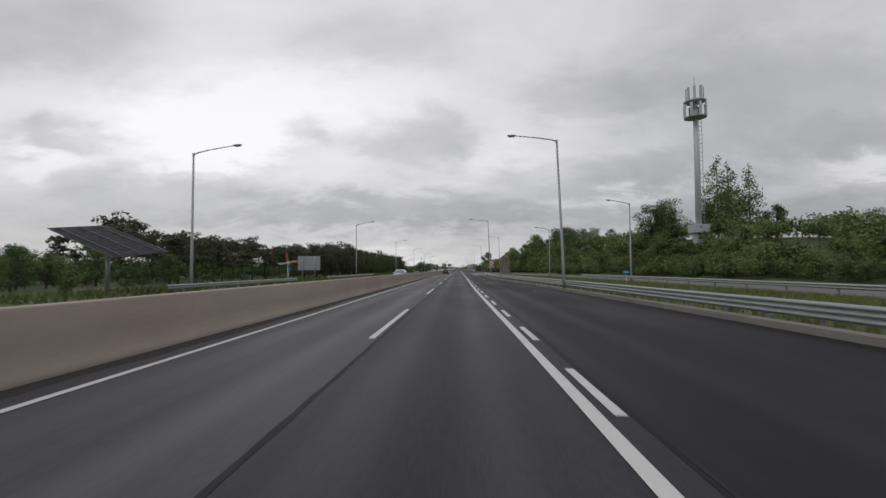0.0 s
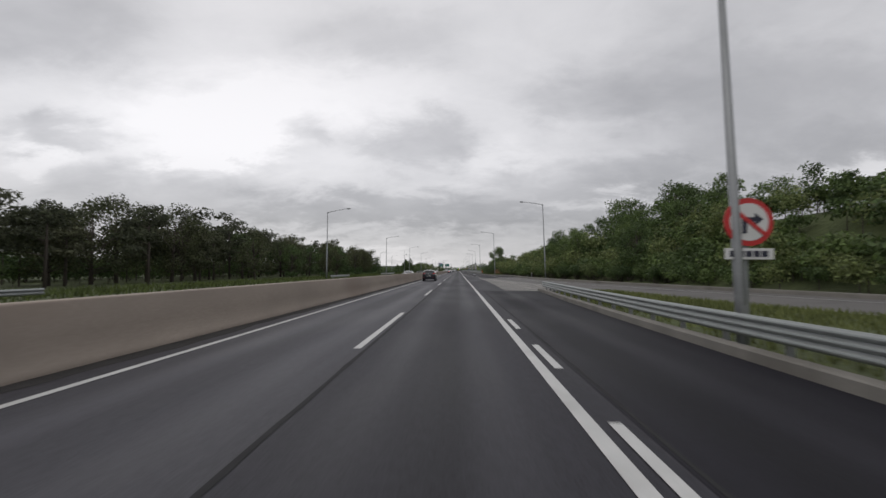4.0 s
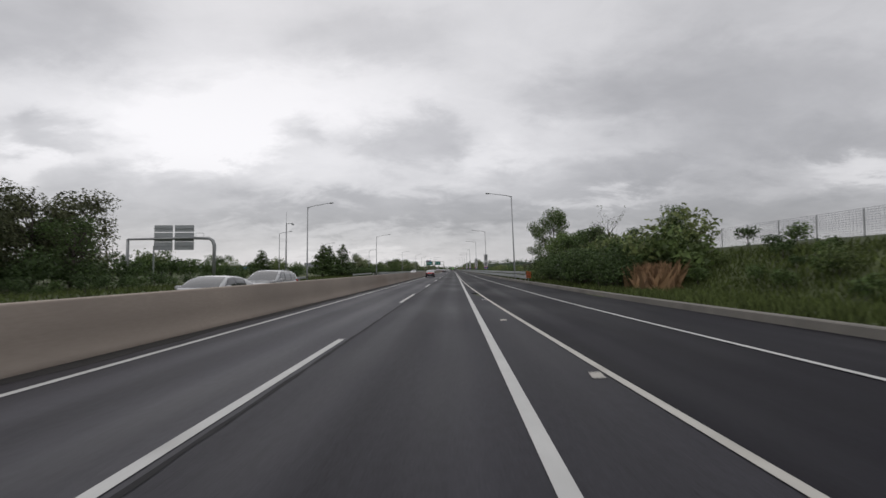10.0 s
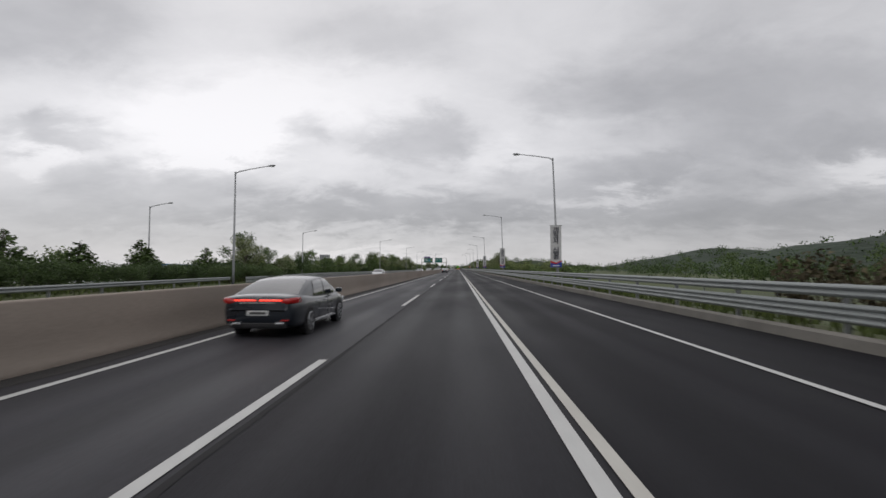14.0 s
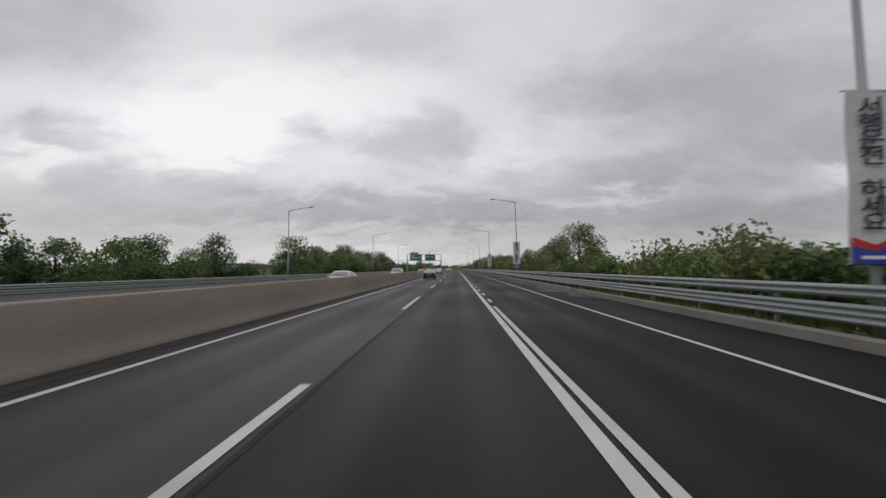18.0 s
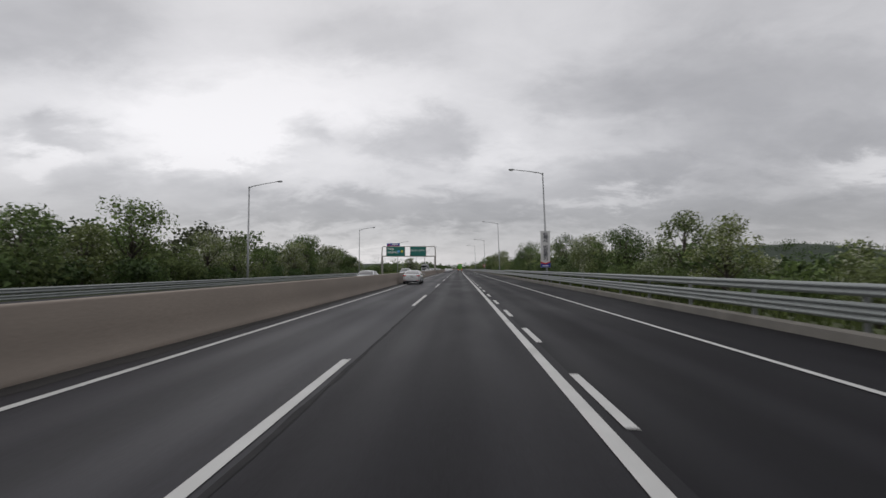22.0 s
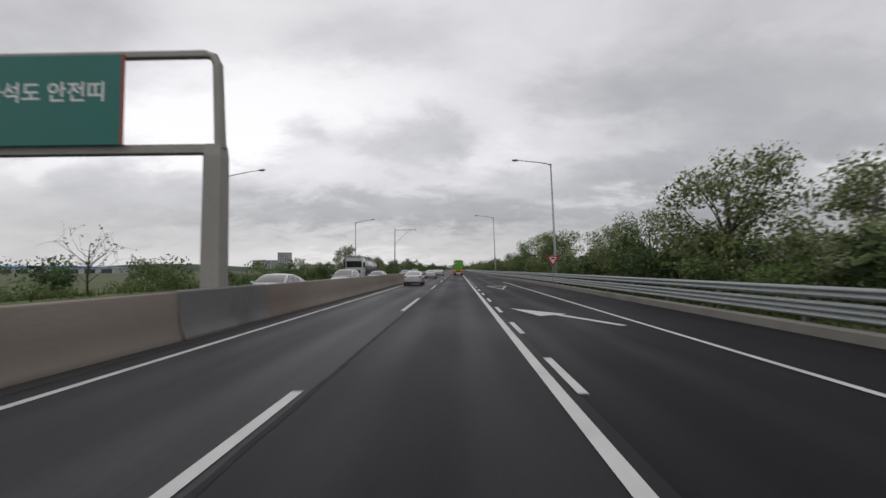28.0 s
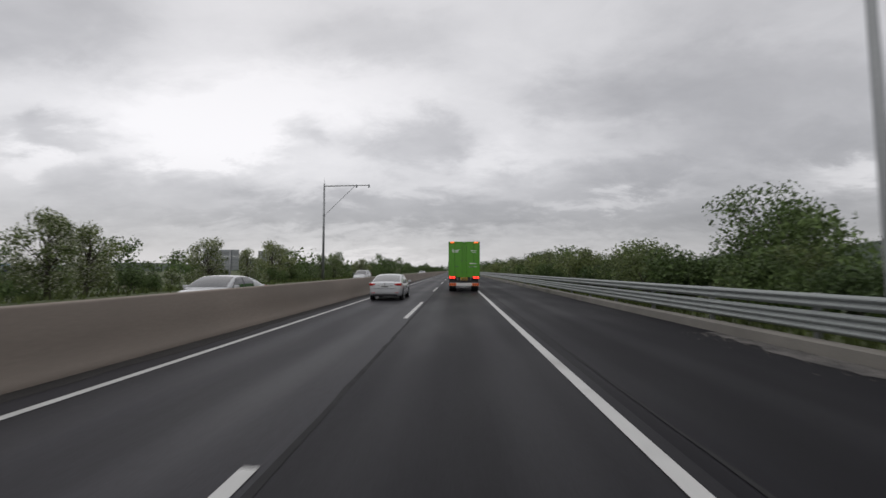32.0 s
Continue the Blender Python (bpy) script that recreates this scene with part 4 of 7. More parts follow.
# Banners on the lamps
def banner(x, y, z0, z1, words, group):
    root = empty("lamp_banner", pose(x, y - 0.16, 0, 0, 0, bend(y)), label="white cloth banner with vertical lettering on a street lamp", category="banner", group=group)
    w = 0.52
    bm = bmesh.new()
    ys = [0.03 * math.sin(k * 1.3) for k in range(9)]
    loft(bm, [[(-w, ys[k], z0 + (z1 - z0) * k / 8), (w, -ys[k] * 0.6, z0 + (z1 - z0) * k / 8), (w, -ys[k] * 0.6 + 0.012, z0 + (z1 - z0) * k / 8), (-w, ys[k] + 0.012, z0 + (z1 - z0) * k / 8)] for k in range(9)])
    part("cloth", bm, M["banner"], root)
    for z, nm in ((z1, "top_rod"), (z0, "bottom_rod")):
        part(nm, tube(bmesh.new(), [(-w - 0.06, 0.02, z), (w + 0.06, 0.02, z)], 0.022, 8), M["galv"], root)
    part("bracket", boxes((-0.05, 0.05, 0.03, 0.2, z1 - 0.08, z1 + 0.04), (-0.05, 0.05, 0.03, 0.2, z0 - 0.04, z0 + 0.08)), M["galv_dull"], root)
    bm = bmesh.new()
    vs = [bm.verts.new(p) for p in [(-w, -0.055, z0 + 0.02), (w, -0.055, z0 + 0.02), (w, -0.055, z0 + 0.55), (0.0, -0.055, z0 + 0.30), (-w, -0.055, z0 + 0.42)]]
    bm.faces.new(vs)
    part("blue_foot", bm, M["sign_blue"], root)
    bm = bmesh.new()
    vs = [bm.verts.new(p) for p in [(-w, -0.057, z0 + 0.42), (0.0, -0.057, z0 + 0.30), (w, -0.057, z0 + 0.55), (w, -0.057, z0 + 0.66), (0.0, -0.057, z0 + 0.44), (-w, -0.057, z0 + 0.62)]]
    bm.faces.new(vs)
    part("red_band", bm, M["sign_red"], root)
    bm = boxes((-0.32, 0.32, -0.062, -0.056, z0 + 0.12, z0 + 0.20))
    part("logo_bar", bm, M["ink_white"], root)
    usable = z1 - z0 - 0.95
    n = len(words)
    pitch = usable / n
    for i, ch in enumerate(words):
        if ch != " ":
            letters("lettering", ch, pitch * 1.25, M["ink_black"], root, pose(0, -0.06, z1 - 0.22 - pitch * (i + 0.5), 90, 0, 0) @ Matrix.Diagonal((1.4, 1, 1, 1)))
    return root


for y, words, tone in ((333.5, "개량공사 시행중", 0), (383.0, "서행운전 하세요", 1), (441.3, "공사구간 추돌주의", 0), (500.2, "정체시 비상등켜기", 1)):
    x = LR[y][0] - 0.15
    banner(x - 0.08, y, 1.80, 5.75, words, "banners on the lamps")


# Sign gantry over the opposite carriageway
def gantry():
    gx0, gx1, gy0 = -22.4, DASH(586) - 4.98, 586.0
    root = empty("sign_gantry", pose(0, gy0, 0), label="grey steel gantry with two green signs and a small blue one", category="sign gantry")
    bm = bmesh.new()
    loft(bm, [[(gx1 - 0.28 * s, -0.28 * s, z), (gx1 + 0.28 * s, -0.28 * s, z), (gx1 + 0.28 * s, 0.28 * s, z), (gx1 - 0.28 * s, 0.28 * s, z)] for z, s in ((1.15, 1.0), (5.1, 0.92), (5.45, 0.8))])
    part("post", bm, M["gantry"], root)
    bm = bmesh.new()
    loft(bm, [[(gx0 - 0.28 * s, -0.28 * s, z), (gx0 + 0.28 * s, -0.28 * s, z), (gx0 + 0.28 * s, 0.28 * s, z), (gx0 - 0.28 * s, 0.28 * s, z)] for z, s in ((-0.6, 1.0), (5.0, 0.92), (5.35, 0.8))])
    part("post", bm, M["gantry"], root)
    z0, z1 = 5.35, 8.25
    part("lower_beam", boxes((gx0, gx1, -0.16, 0.16, z0 - 0.16, z0 + 0.12), bevel=0.03), M["gantry"], root)
    part("upper_beam", boxes((gx0 + 0.3, gx1 - 0.3, -0.12, 0.12, z1 - 0.10, z1 + 0.10), bevel=0.03), M["gantry"], root)
    for x, s in ((gx0, 1), (gx1, -1)):
        part("upright", tube(bmesh.new(), [(x - 0.12 * s, 0, z0), (x, 0, z1 - 0.35), (x + 0.12 * s, 0, z1 - 0.08), (x + 0.4 * s, 0, z1)], [0.17, 0.15, 0.13, 0.12], 10), M["gantry"], root)
    for xa, xb, words in ((-21.1, -15.45, "가족을\n사랑한다면"), (-13.85, -9.05, "뒷좌석도 안전띠")):
        panel = part("sign_panel", boxes((xa, xb, -0.30, -0.24, z0 + 0.08, z1 - 0.08), bevel=0.01), M["sign_green"], root, "green sign panel with white lettering")
        for a in (xa, xb):
            part("red_edge", boxes((a - 0.03, a + 0.03, -0.31, -0.235, z0 + 0.08, z1 - 0.08)), M["toy_red"], panel)
        if "\n" in words:
            for i, w in enumerate(words.split("\n")):
                letters("lettering", w, 0.74, M["ink_white"], panel, pose(xa + 0.25, -0.305, z1 - 0.85 - 0.95 * i, 90, 0, 0), "LEFT")
            for dx, m, r in ((3.75, "ink_sky", 0.42), (4.75, "ink_yellow", 0.38)):
                part("emblem", disc(bmesh.new(), (xa + dx, -0.31, z0 + 1.45), (0, 1, 0), r, 0.012, 18), M[m], panel, "plain coloured emblem")
        else:
            letters("lettering", words, 0.66, M["ink_white"], panel, pose((xa + xb) / 2 - 0.3, -0.305, z1 - 1.25, 90, 0, 0))
        for x in (xa + 0.6, xb - 0.6):
            part("bracket", boxes((x - 0.05, x + 0.05, -0.24, -0.1, z0 + 0.1, z1 - 0.1)), M["gantry"], root)
    top = part("blue_panel", boxes((-21.0, -17.05, -0.22, -0.16, z1 + 0.14, z1 + 0.98), bevel=0.01), M["sign_blue"], root, "small blue panel")
    part("text_bar", boxes((-19.4, -17.6, -0.228, -0.216, z1 + 0.5, z1 + 0.72)), M["ink_white"], top)
    part("red_wave", boxes((-20.95, -17.1, -0.228, -0.216, z1 + 0.18, z1 + 0.30)), M["sign_red"], top)
    part("logo", disc(bmesh.new(), (-20.2, -0.225, z1 + 0.60), (0, 1, 0), 0.2, 0.012, 14), M["sign_red"], top, "plain round emblem")
    for x in (-20.5, -17.6):
        part("stub", boxes((x - 0.04, x + 0.04, -0.16, 0.0, z1, z1 + 0.8)), M["gantry"], root)
    return root


gantry()


# Side sign on a bent arm, seen from behind
def bent_gantry():
    root = empty("bent_arm_sign", pose(-34.3, 273.5, height(-34.3, 273.5)), label="grey bent-arm post with two sign panels seen from behind", category="road sign")
    part("post", tube(bmesh.new(), [(0, 0, -0.2), (0, 0, 5.3), (-0.25, 0, 5.95), (-0.8, 0, 6.3), (-3, 0, 6.35)], [0.28, 0.26, 0.25, 0.23, 0.2], 12), M["galv_dull"], root, smooth=True)
    part("arm", tube(bmesh.new(), [(-3, 0, 6.35), (-13, 0, 6.2)], [0.2, 0.15], 10), M["galv_dull"], root, smooth=True)
    part("post", tube(bmesh.new(), [(-13, 0, -0.2), (-13, 0, 6.2)], [0.26, 0.2], 12), M["galv_dull"], root, smooth=True)
    for xa, xb in ((-9.2, -6.4), (-6.1, -3.2)):
        for za, zb in ((4.6, 5.8), (5.85, 7.2), (7.3, 8.3)):
            part("sign_panel", boxes((xa, xb, 0.2, 0.25, za, zb), bevel=0.01), M["sign_back"], root)
        for z in (5.2, 6.5, 7.8):
            part("rib", boxes((xa, xb, 0.12, 0.2, z - 0.04, z + 0.04)), M["galv_dull"], root)
    part("walkway_rail", tube(bmesh.new(), [(-2.8, 0, 6.5), (-2.8, 0, 7.1), (-1.6, 0, 7.1), (-1.6, 0, 6.4)], 0.03, 6), M["galv_dull"], root)
    return root


bent_gantry()
for x, y, h in ((-41, 270, 5.0), (-46, 266, 4.5)):
    sp = empty("service_post", pose(x, y, height(x, y)), label="plain grey service post in the verge", category="post", group="service posts")
    part("shaft", tube(bmesh.new(), [(0, 0, -0.2), (0, 0, h)], [0.12, 0.1], 8), M["galv"], sp)
    part("cap", disc(bmesh.new(), (0, 0, h), (0, 0, 1), 0.13, 0.06, 8), M["galv_dull"], sp)

# Camera pole with a lightning rod
cp = empty("camera_pole", pose(-22.3, 270, height(-22.3, 270)) @ Matrix.Diagonal((0.9, 0.9, 0.88, 1)), label="slim grey pole with a traffic camera and lightning rod", category="camera pole")
part("pole", tube(bmesh.new(), [(0, 0, -0.2), (0, 0, 9.3)], [0.13, 0.08], 10), M["galv_dull"], cp, smooth=True)
part("rod", tube(bmesh.new(), [(0, 0, 9.2), (0, 0, 11.0)], 0.02, 6), M["galv_dull"], cp)
part("arm", tube(bmesh.new(), [(0, 0, 9.15), (1.0, 0, 9.25)], 0.05, 8), M["galv_dull"], cp)
part("camera_body", boxes((0.85, 1.15, -0.25, 0.25, 8.95, 9.2), bevel=0.04), M["sign_back"], cp, "grey traffic camera")
part("control_box", boxes((-0.22, 0.22, -0.35, -0.1, 1.0, 1.8), bevel=0.02), M["sign_back"], cp)

# Tall pole with a truss arm
tp = empty("truss_arm_pole", pose(-20.2, 726, height(-20.2, 726)), label="tall steel pole with a braced horizontal arm", category="sign pole")
part("pole", tube(bmesh.new(), [(0, 0, -0.3), (0, 0, 15.4)], [0.22, 0.13], 10), M["galv_dull"], tp, smooth=True)
part("arm", tube(bmesh.new(), [(0, 0, 15.0), (7.3, 0, 15.15)], [0.10, 0.07], 8), M["galv_dull"], tp)
part("brace", tube(bmesh.new(), [(0.1, 0, 10.3), (4.9, 0, 15.0)], 0.04, 6), M["galv_dull"], tp)
part("rod", tube(bmesh.new(), [(0, 0, 15.4), (0, 0, 16.4)], 0.02, 6), M["galv_dull"], tp)
for z in (6.2, 8.4, 10.3):
    part("band", disc(bmesh.new(), (0, 0, z), (0, 0, 1), 0.2, 0.18, 10), M["galv_dull"], tp)
for x in (5.2, 7.2):
    part("sensor", boxes((x - 0.12, x + 0.12, -0.12, 0.12, 14.75, 15.25), bevel=0.03), M["sign_back"], tp)


def post_board(x0, x1, y, zt, zb, label, posts=2):
    root = empty("sign_board", pose((x0 + x1) / 2, y, height((x0 + x1) / 2, y)), label=label, category="road sign")
    w = (x1 - x0) / 2
    n = 3
    for k in range(n):
        a, b = zb + (zt - zb) * k / n, zb + (zt - zb) * (k + 1) / n
        part("panel", boxes((-w, w, 0.0, 0.04, a + 0.01, b - 0.01), bevel=0.008), M["sign_back"], root)
        part("rail", boxes((-w, w, -0.05, 0.0, (a + b) / 2 - 0.03, (a + b) / 2 + 0.03)), M["galv_dull"], root)
    for x in (-w * 0.55, w * 0.55):
        part("post", tube(bmesh.new(), [(x, -0.12, -0.3), (x, -0.12, zt)], 0.09, 10), M["galv_dull"], root, smooth=True)
    return root


post_board(-25.0, -21.5, 69, 3.75, 1.55, "grey panelled sign board on two posts seen from behind")
post_board(-26.5, -22.6, 703, 4.4, 2.2, "grey panelled sign board on posts seen from behind")


# Pinwheel ornaments on posts
def pinwheel(x, y, tones, turn):
    root = empty("pinwheel", pose(x, y, height(x, y)), label="faded coloured pinwheel ornament on a white post", category="ornament")
    part("post", tube(bmesh.new(), [(0, 0, -0.2), (0, 0, 2.55)], [0.14, 0.12], 10), M["tower"], root, smooth=True)
    part("hub", disc(bmesh.new(), (0, -0.1, 2.6), (0, 1, 0), 0.22, 0.24, 14), M["tower"], root)
    for k, tn in enumerate(tones):
        a = radians(turn + 90 * k)
        c, s = math.cos(a), math.sin(a)
        bm = bmesh.new()
        pr = [(0.15, -0.05), (1.35, -0.02), (1.4, 0.12), (0.9, 0.26), (0.2, 0.12)]
        loft(bm, [[(c * u - s * w, yy + 0.1 * w, 2.6 + s * u + c * w) for u, w in pr] for yy in (-0.16, -0.13)])
        part("blade", bm, M[tn], root)
    return root


pinwheel(-22.6, 58.8, ("toy_yellow", "toy_red", "tower", "toy_blue"), 3)
wheel = empty("ornament_fan", pose(-24.6, 62.5, height(-24.6, 62.5)), label="pale slatted round ornament lying in the verge", category="ornament")
for k in range(12):
    a = radians(15 * k + 7)
    bm = bmesh.new()
    loft(bm, [[(0.35 * math.cos(a) + dx, yy, 0.1 + 0.35 * math.sin(a)) if dx < 0 else (0.95 * math.cos(a), yy, 0.1 + 0.95 * math.sin(a) + dx) for dx in (-0.04, -0.02, 0.10, 0.0)] for yy in (-0.12, 0.12)])
    part("slat", bm, M["concrete"], wheel)
part("hub", disc(bmesh.new(), (0, 0, 0.22), (0, 1, 0), 0.32, 0.3, 14), M["concrete"], wheel)

# Tilted solar panel on a post
sol = empty("solar_panel", pose(-23.3, 29.0, height(-23.3, 29.0)), label="large tilted dark solar panel on a steel post", category="solar panel")
part("post", tube(bmesh.new(), [(0, 0, -0.3), (0, 0, 3.6)], 0.13, 10), M["galv"], sol, smooth=True)
su, sv = Vector((1.3, 3.0, 0.45)).normalized(), Vector((6.45, -3.0, -2.2)).normalized()
sn = su.cross(sv).normalized()
sv = sn.cross(su)
tilt = Matrix((sv, su, -sn)).transposed().to_4x4()
tilt = Matrix.Translation((0, 0, 3.7)) @ tilt
bm = boxes((-3.6, 3.6, -1.75, 1.75, -0.06, 0.0), bevel=0.01)
bm.transform(tilt)
pan = part("frame", bm, M["truck_steel"], sol)
for i in range(6):
    for j in range(3):
        bm = boxes((-3.55 + 1.19 * i, -2.41 + 1.19 * i, -1.70 + 1.14 * j, -0.60 + 1.14 * j, -0.075, 0.012))
        bm.transform(tilt)
        part("module", bm, M["solar"], pan)
for y in (-1.2, 0, 1.2):
    for zz in ((-0.2, -0.08), (0.02, 0.05)):
        bm = boxes((-3.5, 3.5, y - 0.05, y + 0.05, *zz))
        bm.transform(tilt)
        part("beam", bm, M["plastic"], sol)

# Phone mast
mast = empty("phone_mast", pose(35.7, 67.5, 5.9) @ Matrix.Diagonal((1, 1, 1.04, 1)), label="tall pale grey phone mast with a drum of antennas", category="mast")
part("shaft", tube(bmesh.new(), [(0, 0, -0.3), (0, 0, 10), (0, 0, 20.5)], [0.42, 0.36, 0.30], 12), M["tower"], mast, smooth=True)
part("footing", boxes((-1.1, 1.1, -1.1, 1.1, 0.9, 2.1), (-0.6, 0.6, -0.6, 0.6, -2.5, 0.9), bevel=0.05), M["wall_pale"], mast)
for z in (17.6, 19.9):
    part("platform", disc(bmesh.new(), (0, 0, z), (0, 0, 1), 1.55, 0.12, 16), M["tower"], mast)
for lvl, (z, n, r) in enumerate(((18.6, 8, 1.5), (21.0, 8, 1.15))):
    for k in range(n):
        a = 2 * math.pi * k / n + lvl * 0.3
        bm = boxes((-0.18, 0.18, -0.09, 0.09, -0.95, 0.95), bevel=0.03)
        bm.transform(pose(r * math.cos(a), r * math.sin(a), z, 0, 0, math.degrees(a) + 90))
        part("antenna", bm, M["tower"], mast)
part("rod", tube(bmesh.new(), [(0, 0, 20.4), (0, 0, 23.6)], 0.05, 6), M["tower"], mast)
for k in range(24):
    part("ladder_rung", boxes((0.35, 0.9, -0.03, 0.03, 2.6 + 0.62 * k, 2.66 + 0.62 * k)), M["galv"], mast)
for x in (0.45, 0.9):
    part("ladder_rail", tube(bmesh.new(), [(x, 0, 2.2), (x, 0, 17.5)], 0.035, 6), M["galv"], mast)

# Standing stone on a plinth
mon = empty("stone_monument", pose(7.38, 71.3, height(7.38, 71.3) - 0.05), label="rough grey standing stone with pale carved writing on a plinth", category="monument")
bm = bmesh.new()
rs = []
for k in range(29):
    f = k / 28
    w = (0.74 - 0.06 * f) * (1 if f < 0.7 else math.sqrt(max(0.03, 1 - ((f - 0.7) / 0.31) ** 2)))
    ring = []
    for j in range(36):
        a = 2 * math.pi * j / 36
        p = (math.cos(a) * 1.3, math.sin(a) * 1.3, f * 4)
        n = 1 + 0.10 * noise.noise(p) + 0.07 * noise.noise((p[0] * 3.1, p[1] * 3.1, p[2] * 3.4)) + 0.035 * noise.noise((p[0] * 8, p[1] * 8, p[2] * 7))
        ring.append((w * n * math.cos(a), 0.55 * w * n * math.sin(a), 1.38 + 2.5 * f))
    rs.append(ring)
loft(bm, rs)
part("stone", bm, M["stone"], mon, smooth=True)
part("plinth", boxes((-0.76, 0.76, -0.5, 0.5, 1.20, 1.42), bevel=0.04), M["concrete"], mon)
part("foot", boxes((-0.72, 0.02, -0.45, 0.45, -0.1, 1.22), bevel=0.03), M["concrete"], mon)
part("foot", boxes((0.46, 0.72, -0.45, 0.45, -0.1, 1.22), bevel=0.03), M["concrete"], mon)
for xx, n, q, z0 in ((-0.14, 4, 0.12, 3.35), (0.20, 6, 0.06, 3.15)):
    for i in range(n):
        z = z0 - 3.2 * q * i
        part("carved_bar", boxes((xx - 0.7 * q, xx + 0.7 * q, -0.415, -0.30, z - q, z + q), bevel=0.01), M["concrete"], mon, "pale carved writing")

# No-turn sign at a lamp
ns = empty("no_right_turn_sign", pose(6.75, 92.0, 0.0), label="round red-rimmed no-right-turn sign above a small white plate", category="road sign")
part("disc", disc(bmesh.new(), (0, 0, 2.85), (0, 1, 0), 0.56, 0.04, 28), M["sign_red"], ns)
part("white_field", disc(bmesh.new(), (0, -0.025, 2.85), (0, 1, 0), 0.44, 0.01, 28), M["sign_white"], ns)
bm = boxes((-0.16, -0.06, -0.045, -0.032, 2.58, 2.92), (-0.16, 0.14, -0.045, -0.032, 2.86, 2.96))
vs = [bm.verts.new(p) for p in ((0.12, -0.04, 2.76), (0.32, -0.04, 2.91), (0.12, -0.04, 3.06))]
bm.faces.new(vs)
part("arrow", bm, M["ink_black"], ns)
bm = boxes((-0.48, 0.48, -0.05, -0.036, -0.045, 0.045))
bm.transform(pose(0, 0, 2.85, 0, 40, 0))
part("slash", bm, M["sign_red"], ns)
part("plate", boxes((-0.55, 0.55, -0.02, 0.02, 1.98, 2.24), bevel=0.008), M["sign_white"], ns)
for k in range(5):
    part("text_bar", boxes((-0.45 + 0.18 * k, -0.31 + 0.18 * k, -0.03, -0.018, 2.04, 2.18)), M["ink_black"], ns)
part("post", tube(bmesh.new(), [(0, 0.12, -0.2), (0, 0.12, 3.3)], 0.045, 8), M["galv"], ns)

# Give-way sign
gw = empty("give_way_sign", pose(10.2, 616.4, height(10.2, 616.4)), label="triangular red and white give-way sign at a lamp", category="road sign")


def tri_plate(r, y0, y1, zc):
    bm = bmesh.new()
    return loft(bm, [[(r * math.cos(a), y, zc + r * math.sin(a)) for a in (radians(150), radians(30), radians(270))] for y in (y0, y1)])


part("red_plate", tri_plate(0.70, -0.02, 0.02, 2.58), M["sign_red"], gw)
part("white_field", tri_plate(0.44, -0.034, -0.022, 2.58), M["sign_white"], gw)
part("text_bar", boxes((-0.16, 0.16, -0.046, -0.036, 2.58, 2.72)), M["ink_black"], gw)
part("post", tube(bmesh.new(), [(0, 0.12, -0.2), (0, 0.12, 3.0)], 0.045, 8), M["galv"], gw)


# Marker post and small plates behind the kerb
def marker(x, y, h, w, tone, label):
    root = empty("marker_post", pose(x, y, height(x, y)), label=label, category="road marker", group="marker posts")
    part("post", tube(bmesh.new(), [(0, 0, -0.2), (0, 0, h)], 0.04, 8), M["tower"], root)
    part("plate", boxes((-w / 2, w / 2, -0.06, -0.035, h - 0.22, h), bevel=0.01), M[tone], root)


marker(KERB(165) + 1.6, 165.2, 0.85, 0.22, "sign_white", "short white marker post with a reflector")
marker(KERB(170) + 1.7, 170.0, 0.80, 0.36, "sign_white", "small white plate on a short post")
marker(18.6, 50.5, 1.25, 0.62, "ink_sky", "small light blue plate beside the ramp rail")


# Vehicles
def rounded(w, d, n=5, r=0.3):
    """Outline of a rounded rectangle of half sizes w, d."""
    pts = []
    r = min(r, w * 0.9, d * 0.9)
    for cx, cy, a0 in ((w - r, d - r, 0), (-w + r, d - r, 90), (-w + r, -d + r, 180), (w - r, -d + r, 270)):
        for k in range(n):
            a = radians(a0 + 90 * k / (n - 1))
            pts.append((cx + r * math.cos(a), cy + r * math.sin(a)))
    return pts


